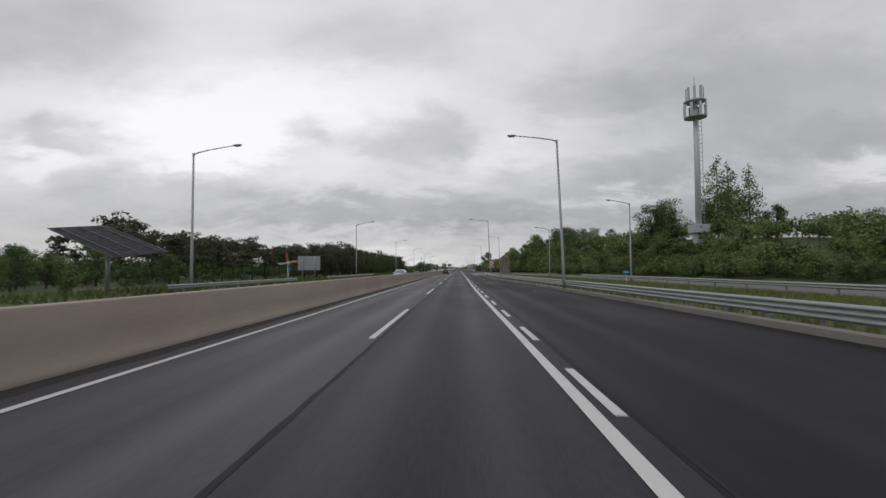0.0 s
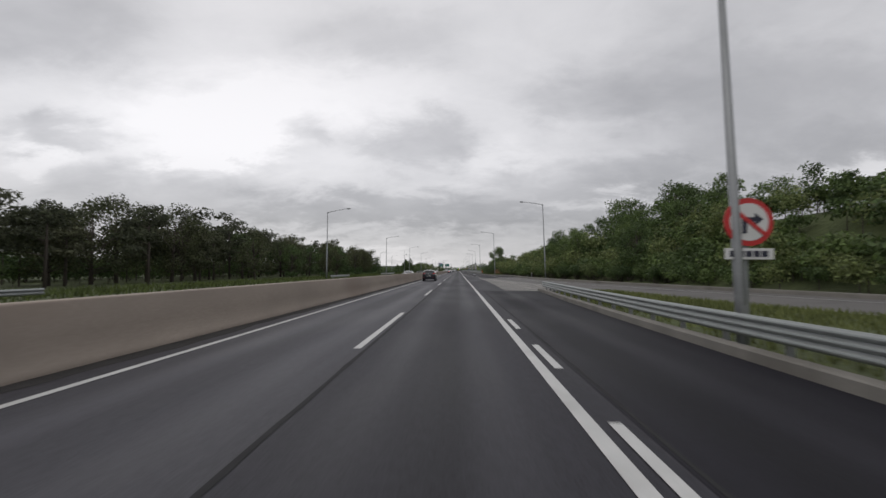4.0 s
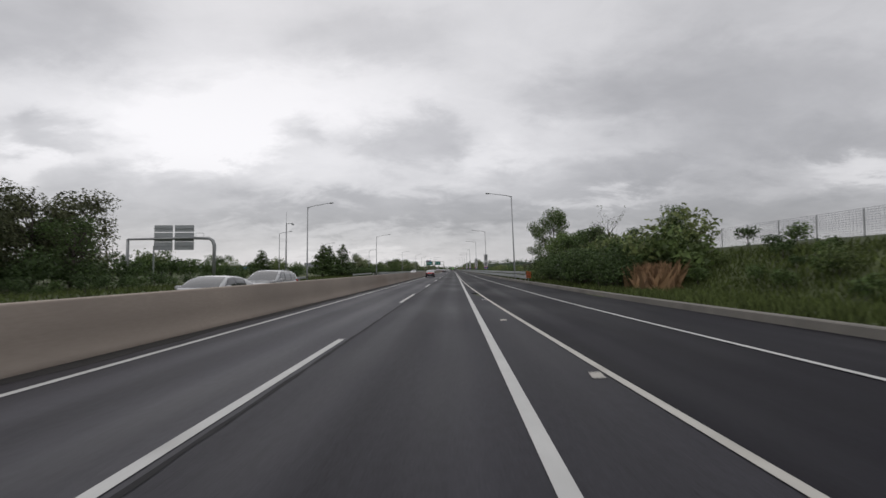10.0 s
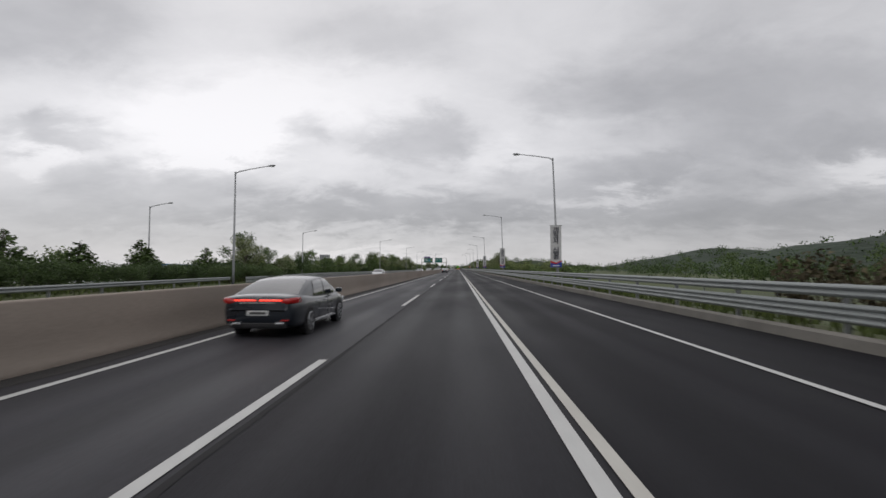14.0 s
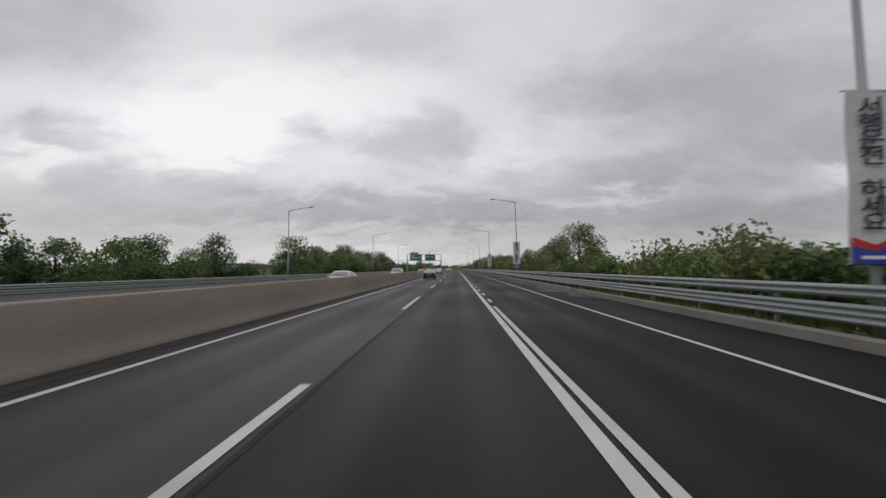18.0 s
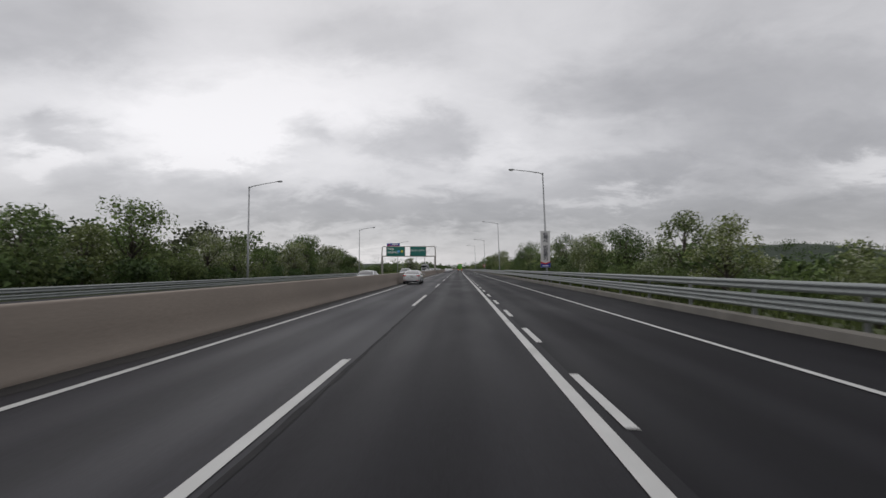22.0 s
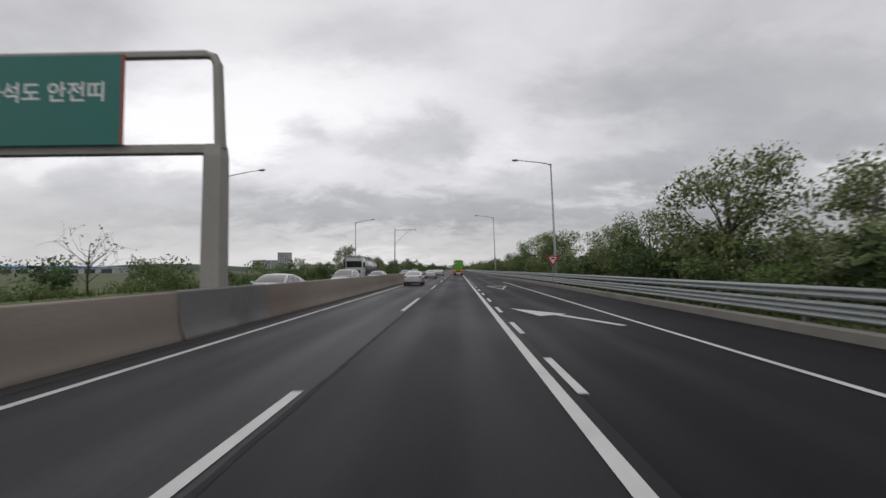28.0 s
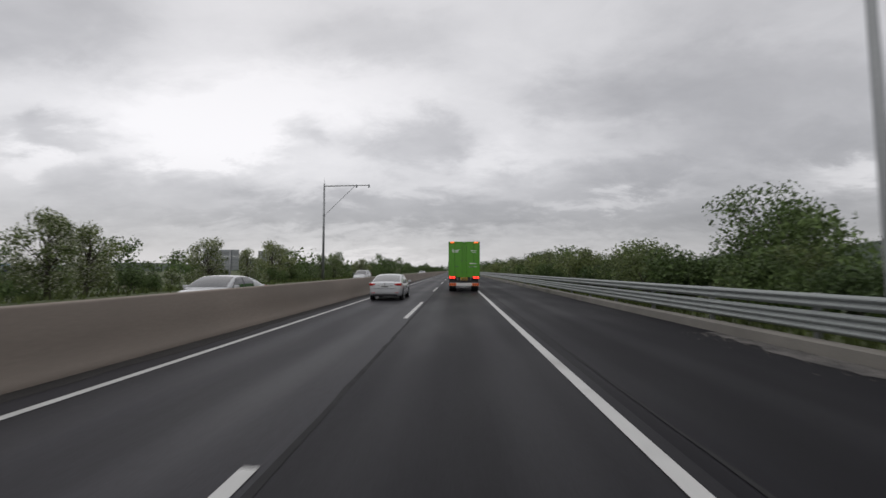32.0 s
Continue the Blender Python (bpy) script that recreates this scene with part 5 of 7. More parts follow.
CARS = {
    # lower body: y, half width, underside, top; cabin: y and height of the roof line
    "sedan": dict(w=0.93, belt=0.93, roof=(-0.85, 0.42), wheels=(-1.42, 1.42, 0.335), lamp=(0.82, 0.95),
                  cabin=[(-2.08, 0.99), (-1.55, 1.20), (-0.98, 1.38), (-0.4, 1.45), (0.1, 1.46), (0.5, 1.41), (0.95, 1.22), (1.42, 0.95)],
                  body=[(-2.47, 0.64, 0.52, 0.86), (-2.44, 0.78, 0.40, 0.95), (-2.34, 0.86, 0.30, 1.005), (-2.1, 0.905, 0.24, 1.035), (-1.75, 0.925, 0.2, 1.04), (-1.0, 0.93, 0.2, 0.97), (0.2, 0.93, 0.2, 0.94), (1.1, 0.93, 0.2, 0.96),
                        (1.55, 0.92, 0.2, 0.92), (2.05, 0.89, 0.22, 0.82), (2.34, 0.82, 0.26, 0.72), (2.45, 0.70, 0.36, 0.58)]),
    "van": dict(w=0.99, belt=1.06, roof=(-2.25, 0.45), wheels=(-1.5, 1.56, 0.36), lamp=(1.02, 1.17),
                cabin=[(-2.52, 1.08), (-2.46, 1.30), (-2.32, 1.53), (-1.8, 1.61), (-0.5, 1.63), (0.4, 1.60), (0.9, 1.45), (1.8, 1.07)],
                body=[(-2.56, 0.80, 0.50, 1.02), (-2.53, 0.92, 0.38, 1.12), (-2.40, 0.97, 0.28, 1.13), (-1.6, 0.99, 0.22, 1.10), (-0.4, 0.99, 0.22, 1.07), (0.9, 0.99, 0.22, 1.05), (1.55, 0.97, 0.22, 1.06),
                      (2.1, 0.94, 0.24, 0.98), (2.4, 0.86, 0.28, 0.86), (2.52, 0.74, 0.38, 0.66)]),
    "suv": dict(w=0.93, belt=1.08, roof=(-1.8, 0.25), wheels=(-1.35, 1.35, 0.36), lamp=(0.96, 1.10),
                cabin=[(-2.27, 1.09), (-2.06, 1.42), (-1.75, 1.60), (-0.8, 1.67), (0.0, 1.66), (0.4, 1.57), (1.3, 1.09)],
                body=[(-2.36, 0.74, 0.52, 1.02), (-2.33, 0.86, 0.40, 1.12), (-2.15, 0.91, 0.30, 1.13), (-1.2, 0.93, 0.26, 1.10), (0.2, 0.93, 0.26, 1.06), (1.0, 0.93, 0.26, 1.08), (1.5, 0.92, 0.26, 1.02), (2.0, 0.88, 0.28, 0.92), (2.28, 0.80, 0.32, 0.78), (2.36, 0.68, 0.42, 0.62)]),
}


def curve(rows, n):
    """Rows smoothed by a spline through them, n steps between each two."""
    rows = [np.array(r, float) for r in rows]
    out = []
    for i in range(len(rows) - 1):
        p0, p1, p2, p3 = rows[max(i - 1, 0)], rows[i], rows[i + 1], rows[min(i + 2, len(rows) - 1)]
        for k in range(n):
            t = k / n
            out.append(p1 + 0.5 * t * (p2 - p0 + t * (2 * p0 - 5 * p1 + 4 * p2 - p3 + t * (3 * (p1 - p2) + p3 - p0))))
    return out + [rows[-1]]


def car(kind, paint, label, group="", name="car"):
    c = CARS[kind]
    W, gz = c["w"], c["belt"]
    ra, rb = c["roof"]
    root = empty(name, label=label, category="car", group=group)
    bm = bmesh.new()
    rings = []
    for y, w, zb, zt in curve(c["body"], 3):
        m = zb + (zt - zb) * 0.5
        half = [(w * 0.80, zb), (w * 0.95, zb + 0.05), (w * 0.99, zb + 0.16), (w * 1.0, m), (w * 0.99, zt - 0.20), (w * 0.965, zt - 0.12), (w * 0.945, zt - 0.05), (w * 0.88, zt - 0.012), (w * 0.75, zt), (w * 0.4, zt + 0.02)]
        rings.append([(x, y, z) for x, z in half] + [(-x, y, z) for x, z in half[::-1]])
    loft(bm, rings)
    bmesh.ops.recalc_face_normals(bm, faces=bm.faces)
    body = part("body", bm, M[paint], root, smooth=True)
    cab = curve(c["cabin"], 4)
    ga, gb = cab[0][0], cab[-1][0]

    def section(y, zr, lift=0.0):
        hgt = max(zr - gz, 0.02)
        half = [(W * 0.93, gz - 0.05), (W * (0.925 - 0.05 * hgt), gz + 0.40 * hgt), (W * (0.915 - 0.16 * hgt), gz + 0.74 * hgt), (W * (0.90 - 0.26 * hgt), gz + 0.90 * hgt), (W * (0.84 - 0.36 * hgt), zr - 0.03 * hgt), (W * 0.32, zr + 0.02 * hgt), (0.0, zr + 0.025 * hgt)]
        return [(x + lift, y, z + lift) for x, z in half]

    def surf(y, f, s=1):
        """A point on the cabin: f runs from the belt line (0) to the middle of the roof (6)."""
        zr = float(np.interp(y, [r[0] for r in cab], [r[1] for r in cab]))
        p = section(y, zr)
        k = min(int(f), 5)
        a, b = Vector(p[k]), Vector(p[k + 1])
        q = a + (b - a) * (f - k)
        return Vector((s * q.x, q.y, q.z))

    def pane(nm, lo, hi, fa, fb, mat, s, lab="", out=0.007, wide=0):
        """A glass panel on the cabin between two sloped ends; s = 0 spans the middle."""
        b2 = bmesh.new()
        rows = []
        for i in range(9):
            u = i / 8
            row = []
            if s:
                for k in range(7):
                    v = k / 6
                    y = (lo[0] + (lo[1] - lo[0]) * v) * (1 - u) + (hi[0] + (hi[1] - hi[0]) * v) * u
                    f = fa + (fb - fa) * v
                    p = surf(y, f, s)
                    t1, t2 = surf(y + 0.02, f, s) - surf(y - 0.02, f, s), surf(y, min(f + 0.05, 5.9), s) - surf(y, max(f - 0.05, 0), s)
                    nrm = t1.cross(t2).normalized()
                    row.append(p + nrm * out * (1 if nrm.x * s + nrm.z * 0.2 > 0 else -1))
            else:
                y = lo[0] + (hi[0] - lo[0]) * u
                fu = fa + (fb - fa) * u
                for k in range(13):
                    v = -1 + k / 6
                    p = surf(y, 6 - (6 - fu) * abs(v), 1 if v >= 0 else -1)
                    t1 = surf(y + 0.02, 5.0) - surf(y - 0.02, 5.0)
                    nrm = Vector((0, -t1.z, t1.y)).normalized()
                    row.append(p + nrm * out * (1 if nrm.z > 0 else -1))
            rows.append(row)
        loft(b2, rows, close=False, cap=False)
        bmesh.ops.recalc_face_normals(b2, faces=b2.faces)
        return part(nm, b2, M[mat], root, lab, smooth=True)

    b2 = bmesh.new()
    loft(b2, [[(-x, y, z) for x, y, z in r[:-1]] + [(x, y, z) for x, y, z in r[::-1]] for r in (section(y, z) for y, z in cab)], close=False, cap=False)
    bmesh.ops.recalc_face_normals(b2, faces=b2.faces)
    part("cabin", b2, M[paint], root, smooth=True)
    pane("windscreen", (rb + 0.04, 0), (gb - 0.10, 0), 3.7, 3.3, "car_glass", 0, "tinted windscreen")
    pane("rear_window", (ga + 0.14, 0), (ra - 0.02, 0), 3.35, 3.8, "car_glass", 0, "dark rear window")
    if kind == "sedan":
        panes = [((0.0, 0.02), (1.02, 0.42)), ((-0.98, -0.80), (-0.07, -0.05))]
    elif kind == "van":
        panes = [((0.12, 0.14), (1.30, 0.52)), ((-1.12, -1.10), (0.04, 0.06)), ((-2.18, -2.02), (-1.20, -1.18))]
    else:
        panes = [((-0.10, -0.08), (0.82, 0.18)), ((-1.02, -1.0), (-0.18, -0.16)), ((ga + 0.42, ga + 0.62), (-1.10, -1.08))]
    front, back = panes[0][1], panes[-1][0]
    for s in (-1, 1):
        pane("window_trim", (back[0] - 0.05, back[1] - 0.05), (front[0] + 0.06, front[1] + 0.05), 0.20, 2.85, "plastic", s, "black window surround", out=0.003)
        for lo, hi in panes:
            pane("side_window", lo, hi, 0.30, 2.75, "car_glass", s, "tinted side glass")
    mid = (ra + rb) / 2 + 0.1
    for s in (-1, 1):
        bm = bmesh.new()
        box(bm, s * (W + 0.01), s * (W + 0.20), gb - 0.50, gb - 0.38, gz + 0.02, gz + 0.16, bevel=0.035)
        part("wing_mirror", bm, M[paint], root)
        tz0, tz1 = c["lamp"]
        yb = c["body"][0][0]
        bm = bmesh.new()
        zs = ((tz0, 0), (tz0 + 0.25 * (tz1 - tz0), 1), (tz1 - 0.25 * (tz1 - tz0), 1), (tz1, 0))
        loft(bm, [[(s * W * 0.48, yb + 0.06 - 0.04 * e, z), (s * W * 0.80, yb - 0.005 - 0.01 * e, z + 0.02), (s * W * 0.945, yb + 0.10 - 0.02 * e, z + 0.03), (s * W * 0.985, yb + 0.40, z + 0.04), (s * W * 0.93, yb + 0.45, z + 0.04), (s * W * 0.6, yb + 0.25, z)] for z, e in zs])
        bmesh.ops.recalc_face_normals(bm, faces=bm.faces)
        part("tail_lamp", bm, M["tail"], root, "red tail lamp", smooth=True)
        yf = c["body"][-1][0]
        bm = boxes((s * W * 0.50, s * W * 0.90, yf - 0.30, yf - 0.04, 0.60, 0.74), bevel=0.03)
        part("headlamp", bm, M["head"], root, "clear headlamp")
        part("sill_trim", boxes((s * (W - 0.03), s * (W + 0.002), -1.0, 1.0, 0.26, 0.30), bevel=0.004), M["chrome"] if paint in ("car_grey", "car_black") else M["plastic"], root)
        for yy in (mid - 0.75, mid + 0.05):
            part("door_handle", boxes((s * (W - 0.02), s * (W + 0.018), yy - 0.1, yy + 0.1, gz - 0.15, gz - 0.115), bevel=0.008), M["chrome"], root)
            part("door_seam", boxes((s * (W - 0.01), s * (W + 0.0015), yy + 0.22, yy + 0.225, 0.36, gz - 0.14)), M["plastic"], root)
    yb = c["body"][0][0]
    part("rear_bumper_trim", boxes((-W * 0.74, W * 0.74, yb + 0.035, yb + 0.25, 0.24, 0.42), bevel=0.06), M["plastic"], root)
    pz = (0.74 if paint == "car_white" else 0.56) if kind == "sedan" else 0.70
    pl = part("number_plate", boxes((-0.26, 0.26, yb - 0.015, yb + 0.03, pz, pz + 0.12), bevel=0.005), M["plate"], root)
    part("plate_bar", boxes((-0.2, 0.2, yb - 0.021, yb - 0.012, pz + 0.03, pz + 0.09)), M["plate_ink"], pl)
    part("boot_trim", boxes((-W * 0.47, W * 0.47, yb - 0.004, yb + 0.1, c["lamp"][0] + 0.02, c["lamp"][0] + 0.05), bevel=0.006), M["chrome"], root)
    part("boot_seam", boxes((-W * 0.80, W * 0.80, yb + 0.012, yb + 0.05, pz - 0.07, pz - 0.062)), M["plastic"], root)
    part("front_grille", boxes((-W * 0.45, W * 0.45, -yb - 0.1, -yb + 0.005, 0.42, 0.62), bevel=0.02), M["plastic"], root)
    for s in (-1, 1):
        part("reflector", boxes((s * W * 0.60, s * W * 0.80, yb + 0.0, yb + 0.12, 0.43, 0.465), bevel=0.008), M["tail"], root)
        part("door_crease", tube(bmesh.new(), [(s * (W - 0.004), yy, 0.46 + 0.05 * k) for k, yy in enumerate((0.95, 0.3, -0.4, -1.0))], 0.008, 5), M[paint], root)
    part("badge", disc(bmesh.new(), (0, yb + 0.0, c["lamp"][1] - 0.01), (0, 1, 0), 0.045, 0.03, 14), M["chrome"], root)
    part("boot_lip", boxes((-W * 0.74, W * 0.74, yb + 0.02, yb + 0.10, c["body"][1][3] + 0.0, c["body"][1][3] + 0.03), bevel=0.012), M[paint], root)
    if paint == "car_grey":
        part("light_bar", boxes((-W * 0.62, W * 0.62, yb - 0.012, yb + 0.06, c["lamp"][1] - 0.045, c["lamp"][1] - 0.01), bevel=0.01), M["brake_on"], root, "thin lit red bar between the tail lamps")
        for s in (-1, 1):
            part("exhaust", boxes((s * W * 0.45, s * W * 0.68, yb + 0.0, yb + 0.1, 0.33, 0.39), bevel=0.015), M["chrome"], root)
    wa, wb, r = c["wheels"]
    for y in (wa, wb):
        for s in (-1, 1):
            part("wheel_arch", disc(bmesh.new(), (s * (W - 0.056), y, r), (1, 0, 0), r + 0.05, 0.115, 28), M["plastic"], root)
            wh = part("wheel", disc(bmesh.new(), (s * (W - 0.09), y, r), (1, 0, 0), r, 0.22, 28), M["rubber"], root)
            part("rim", disc(bmesh.new(), (s * (W - 0.083), y, r), (1, 0, 0), r * 0.70, 0.215, 24), M["plastic"], wh)
            rg = bmesh.new()
            tube(rg, [(s * (W + 0.022), y + r * 0.68 * math.cos(t), r + r * 0.68 * math.sin(t)) for t in (2 * math.pi * k / 24 for k in range(25))], 0.016, 5)
            part("rim_ring", rg, M["rim"], wh)
            for k in range(7):
                a = radians(360 / 7 * k + 10)
                bm = boxes((s * (W + 0.022) - 0.012, s * (W + 0.022) + 0.012, -0.024, 0.024, 0.0, r * 0.66))
                bm.transform(Matrix.Translation((0, y, r)) @ Matrix.Rotation(a, 4, "X"))
                part("spoke", bm, M["rim"], wh)
            part("hub", disc(bmesh.new(), (s * (W + 0.02), y, r), (1, 0, 0), 0.06, 0.04, 10), M["rim"], wh)
    if kind in ("van", "suv"):
        rz = max(z for _, z in cab)
        for s in (-1, 1):
            part("roof_rail", tube(bmesh.new(), [(s * W * 0.66, ra + 0.35, rz - 0.07), (s * W * 0.66, ra + 0.5, rz + 0.0), (s * W * 0.66, rb - 0.5, rz + 0.01), (s * W * 0.66, rb - 0.3, rz - 0.06)], 0.02, 6), M["rim"], root)
        part("spoiler", boxes((-W * 0.60, W * 0.60, ra - 0.24, ra + 0.08, rz - 0.10, rz - 0.05), bevel=0.02), M[paint], root)
    return root


def park(ob, x, y, turn=0.0):
    ob.matrix_basis = pose(x, y, 0.0, 0, 0, turn)
    return ob


park(car("van", "car_black", "glossy black minivan with roof rails"), -4.28, 151.5)
park(car("sedan", "car_grey", "dark grey saloon with chrome trim and a lit red light bar"), -3.85, 303.95)
park(car("sedan", "car_black", "black saloon in the inner lane"), -3.45, 445.8)
white = park(car("sedan", "car_white", "white compact saloon in the inner lane", "white saloons"), -4.15, 500.3)
copy_thing(white, pose(-3.6, 620.7, 0))["label"] = "white saloon close to the median barrier"
copy_thing(white, pose(-3.7, 653.7, 0))["label"] = "white saloon with a bright boot trim"
copy_thing(white, pose(-3.2, 682.5, 0))["label"] = "white saloon ahead in the inner lane"
# traffic on the opposite carriageway
opp = [park(car("suv", "car_silver", "silver sport utility car beyond the barrier", "oncoming cars"), -9.6, 73.5, 180),
       park(car("sedan", "car_white", "white oncoming saloon beyond the barrier", "oncoming cars"), -9.3, 167, 180)]
for i, x, y in ((1, -9.2, 227), (0, -9.4, 233), (1, -13.2, 371), (1, -9.2, 412), (0, -9.0, 447), (1, -9.0, 499), (0, -9.2, 535), (1, -9.2, 598), (0, -9.1, 613), (1, -9.0, 629), (1, -9.1, 661), (1, -9.1, 674), (0, -12.7, 720), (1, -9, 790)):
    copy_thing(opp[i], pose(x, y, 0, 0, 0, 180))


# Green box lorry
def lorry():
    root = empty("box_lorry", pose(1.42, 690.4, 0, 0, 0, -0.3), label="green box lorry with lit brake lamps and hazard-striped bumper", category="lorry")
    w, z0, z1, ln = 1.225, 1.26, 3.95, 8.6
    part("cargo_box", boxes((-w, w, 0.06, ln, z0, z1), bevel=0.02), M["truck_green"], root)
    part("rear_frame", boxes((-w, -w + 0.07, -0.02, 0.06, z0 - 0.06, z1), (w - 0.07, w, -0.02, 0.06, z0 - 0.06, z1), (-w, w, -0.02, 0.06, z1 - 0.12, z1), (-w, w, -0.02, 0.06, z0 - 0.10, z0 + 0.06), bevel=0.008), M["truck_green"], root)
    for s in (-1, 1):
        xa, xb = (-w + 0.08, -0.012) if s < 0 else (0.012, w - 0.08)
        d = part("rear_door", boxes((xa, xb, 0.0, 0.055, z0 + 0.07, z1 - 0.13), bevel=0.01), M["truck_green"], root, "green rear door")
        for f in (0.35, 0.86) if s < 0 else (0.14, 0.65):
            x = xa + (xb - xa) * f
            part("lock_bar", tube(bmesh.new(), [(x, -0.03, z0 + 0.0), (x, -0.03, z1 - 0.10)], 0.018, 8), M["truck_green"], d)
            for z in (z0 + 0.3, z0 + 1.2, z1 - 0.5):
                part("bar_guide", boxes((x - 0.05, x + 0.05, -0.035, 0.0, z - 0.03, z + 0.03), bevel=0.006), M["truck_steel"], d)
        x = xa + 0.02 if s < 0 else xb - 0.02
        for z in (z0 + 0.25, z0 + 0.95, z0 + 1.6, z1 - 0.4):
            part("hinge", boxes((x - 0.02 * s - 0.09, x - 0.02 * s + 0.09, -0.03, 0.0, z - 0.05, z + 0.05), bevel=0.008), M["truck_green"], d)
        for z in (z0 + 0.38, z0 + 0.50):
            part("rib", boxes((xa + 0.05, xb - 0.05, -0.012, 0.0, z, z + 0.04)), M["truck_green"], d)
        part("handle", boxes(((xa + xb) / 2 - 0.15, (xa + xb) / 2 + 0.15, -0.05, -0.02, z0 + 0.72, z0 + 0.76), bevel=0.006), M["truck_steel"], d)
        part("top_marker", boxes((s * 0.78, s * 1.08, -0.05, -0.02, z1 - 0.115, z1 - 0.02), bevel=0.01), M["marker_on"], root, "lit orange marker lamp")
        part("lamp_bracket", boxes((s * 0.62, s * 1.2, -0.02, 0.3, 1.0, 1.24), bevel=0.01), M["plastic"], root)
        part("brake_lamp", boxes((s * 0.70, s * 0.92, -0.05, -0.02, 1.06, 1.22), bevel=0.02), M["brake_on"], root, "lit red brake lamp")
        part("brake_lamp", boxes((s * 0.98, s * 1.16, -0.05, -0.02, 1.06, 1.22), bevel=0.02), M["brake_on"], root, "lit red brake lamp")
        part("mud_flap", boxes((s * 0.55, s * 1.12, 0.28, 0.31, 0.45, 1.05), bevel=0.005), M["truck_steel"], root)
        for y in (2.1, 3.3):
            wh = part("wheel", disc(bmesh.new(), (s * 0.93, y, 0.48), (1, 0, 0), 0.48, 0.52, 24), M["rubber"], root)
            part("hub", disc(bmesh.new(), (s * 1.19, y, 0.48), (1, 0, 0), 0.2, 0.06, 14), M["truck_steel"], wh)
        wh = part("wheel", disc(bmesh.new(), (s * 1.0, 9.6, 0.48), (1, 0, 0), 0.48, 0.3, 24), M["rubber"], root)
        part("hub", disc(bmesh.new(), (s * 1.15, 9.6, 0.48), (1, 0, 0), 0.24, 0.05, 14), M["truck_steel"], wh)
        part("door_mirror", boxes((s * 1.22, s * 1.45, 9.9, 10.0, 1.9, 2.5), bevel=0.03), M["plastic"], root)
        part("side_guard", boxes((s * 1.16, s * 1.2, 4.2, 8.6, 0.55, 0.62), (s * 1.16, s * 1.2, 4.2, 8.6, 0.85, 0.92)), M["truck_steel"], root)
    part("roof_lamp", boxes((-0.07, 0.07, -0.05, -0.02, z1 - 0.09, z1 - 0.03), bevel=0.01), M["head"], root)
    part("chassis", boxes((-0.45, -0.3, 0.1, 10.6, 0.85, 1.2), (0.3, 0.45, 0.1, 10.6, 0.85, 1.2), (-0.45, 0.45, 1.9, 3.5, 0.6, 0.86)), M["truck_steel"], root)
    bp = part("rear_bumper", boxes((-1.17, 1.17, 0.0, 0.1, 0.48, 0.72), bevel=0.01), M["truck_white"], root, "white rear bumper with orange stripes")
    for s in (-1, 1):
        part("hazard_panel", boxes((s * 0.62, s * 1.16, -0.012, 0.0, 0.49, 0.71)), M["sign_orange"], bp)
        for k in range(3):
            bm = bmesh.new()
            x = 0.66 + 0.18 * k
            vs = [bm.verts.new((s * a, -0.015, b)) for a, b in ((x, 0.49), (x + 0.07, 0.49), (x + 0.15, 0.71), (x + 0.08, 0.71))]
            bm.faces.new(vs)
            part("hazard_stripe", bm, M["toy_red"], bp)
    part("bumper_stay", boxes((-0.4, -0.3, 0.05, 0.5, 0.55, 0.95), (0.3, 0.4, 0.05, 0.5, 0.55, 0.95)), M["truck_steel"], root)
    pl = part("number_plate", boxes((-0.26, 0.26, -0.03, 0.0, 0.93, 1.14), bevel=0.006), M["plate_yellow"], root, "yellow number plate")
    part("plate_bar", boxes((-0.2, 0.2, -0.036, -0.028, 0.97, 1.04)), M["plate_ink"], pl)
    part("plate_bar", boxes((-0.12, 0.12, -0.036, -0.028, 1.07, 1.11)), M["plate_ink"], pl)
    part("tow_bar_cover", boxes((-0.55, 0.55, 0.02, 0.2, 0.74, 0.92), bevel=0.01), M["plastic"], root)
    for xa, xb, za, zb in ((-0.95, -0.42, 3.22, 3.26), (-0.92, -0.45, 3.10, 3.18), (0.42, 0.95, 2.20, 2.27), (0.42, 0.95, 1.96, 2.0), (0.5, 0.95, 3.2, 3.26), (0.62, 0.95, 3.08, 3.12)):
        part("logo_bar", boxes((xa, xb, -0.008, 0.0, za, zb)), M["ink_white"], root)
    part("logo_curve", tube(bmesh.new(), [(-0.95 + 0.09 * k, -0.004, 3.36 - 0.10 * math.sin(math.pi * k / 7)) for k in range(8)], 0.018, 6), M["ink_white"], root)
    bm = bmesh.new()
    loft(bm, [[(x, y, z) for x, y in rounded(1.2, 0.95, 4, 0.2)] for z, dy in ((0.6, 0), (1.7, 0), (2.9, 0))])
    bm.transform(Matrix.Translation((0, 9.8, 0)))
    part("cab", bm, M["truck_white"], root, "white driver's cab")
    part("windscreen", boxes((-1.05, 1.05, 10.72, 10.77, 1.75, 2.6), bevel=0.02), M["car_glass"], root)
    return root


lorry()


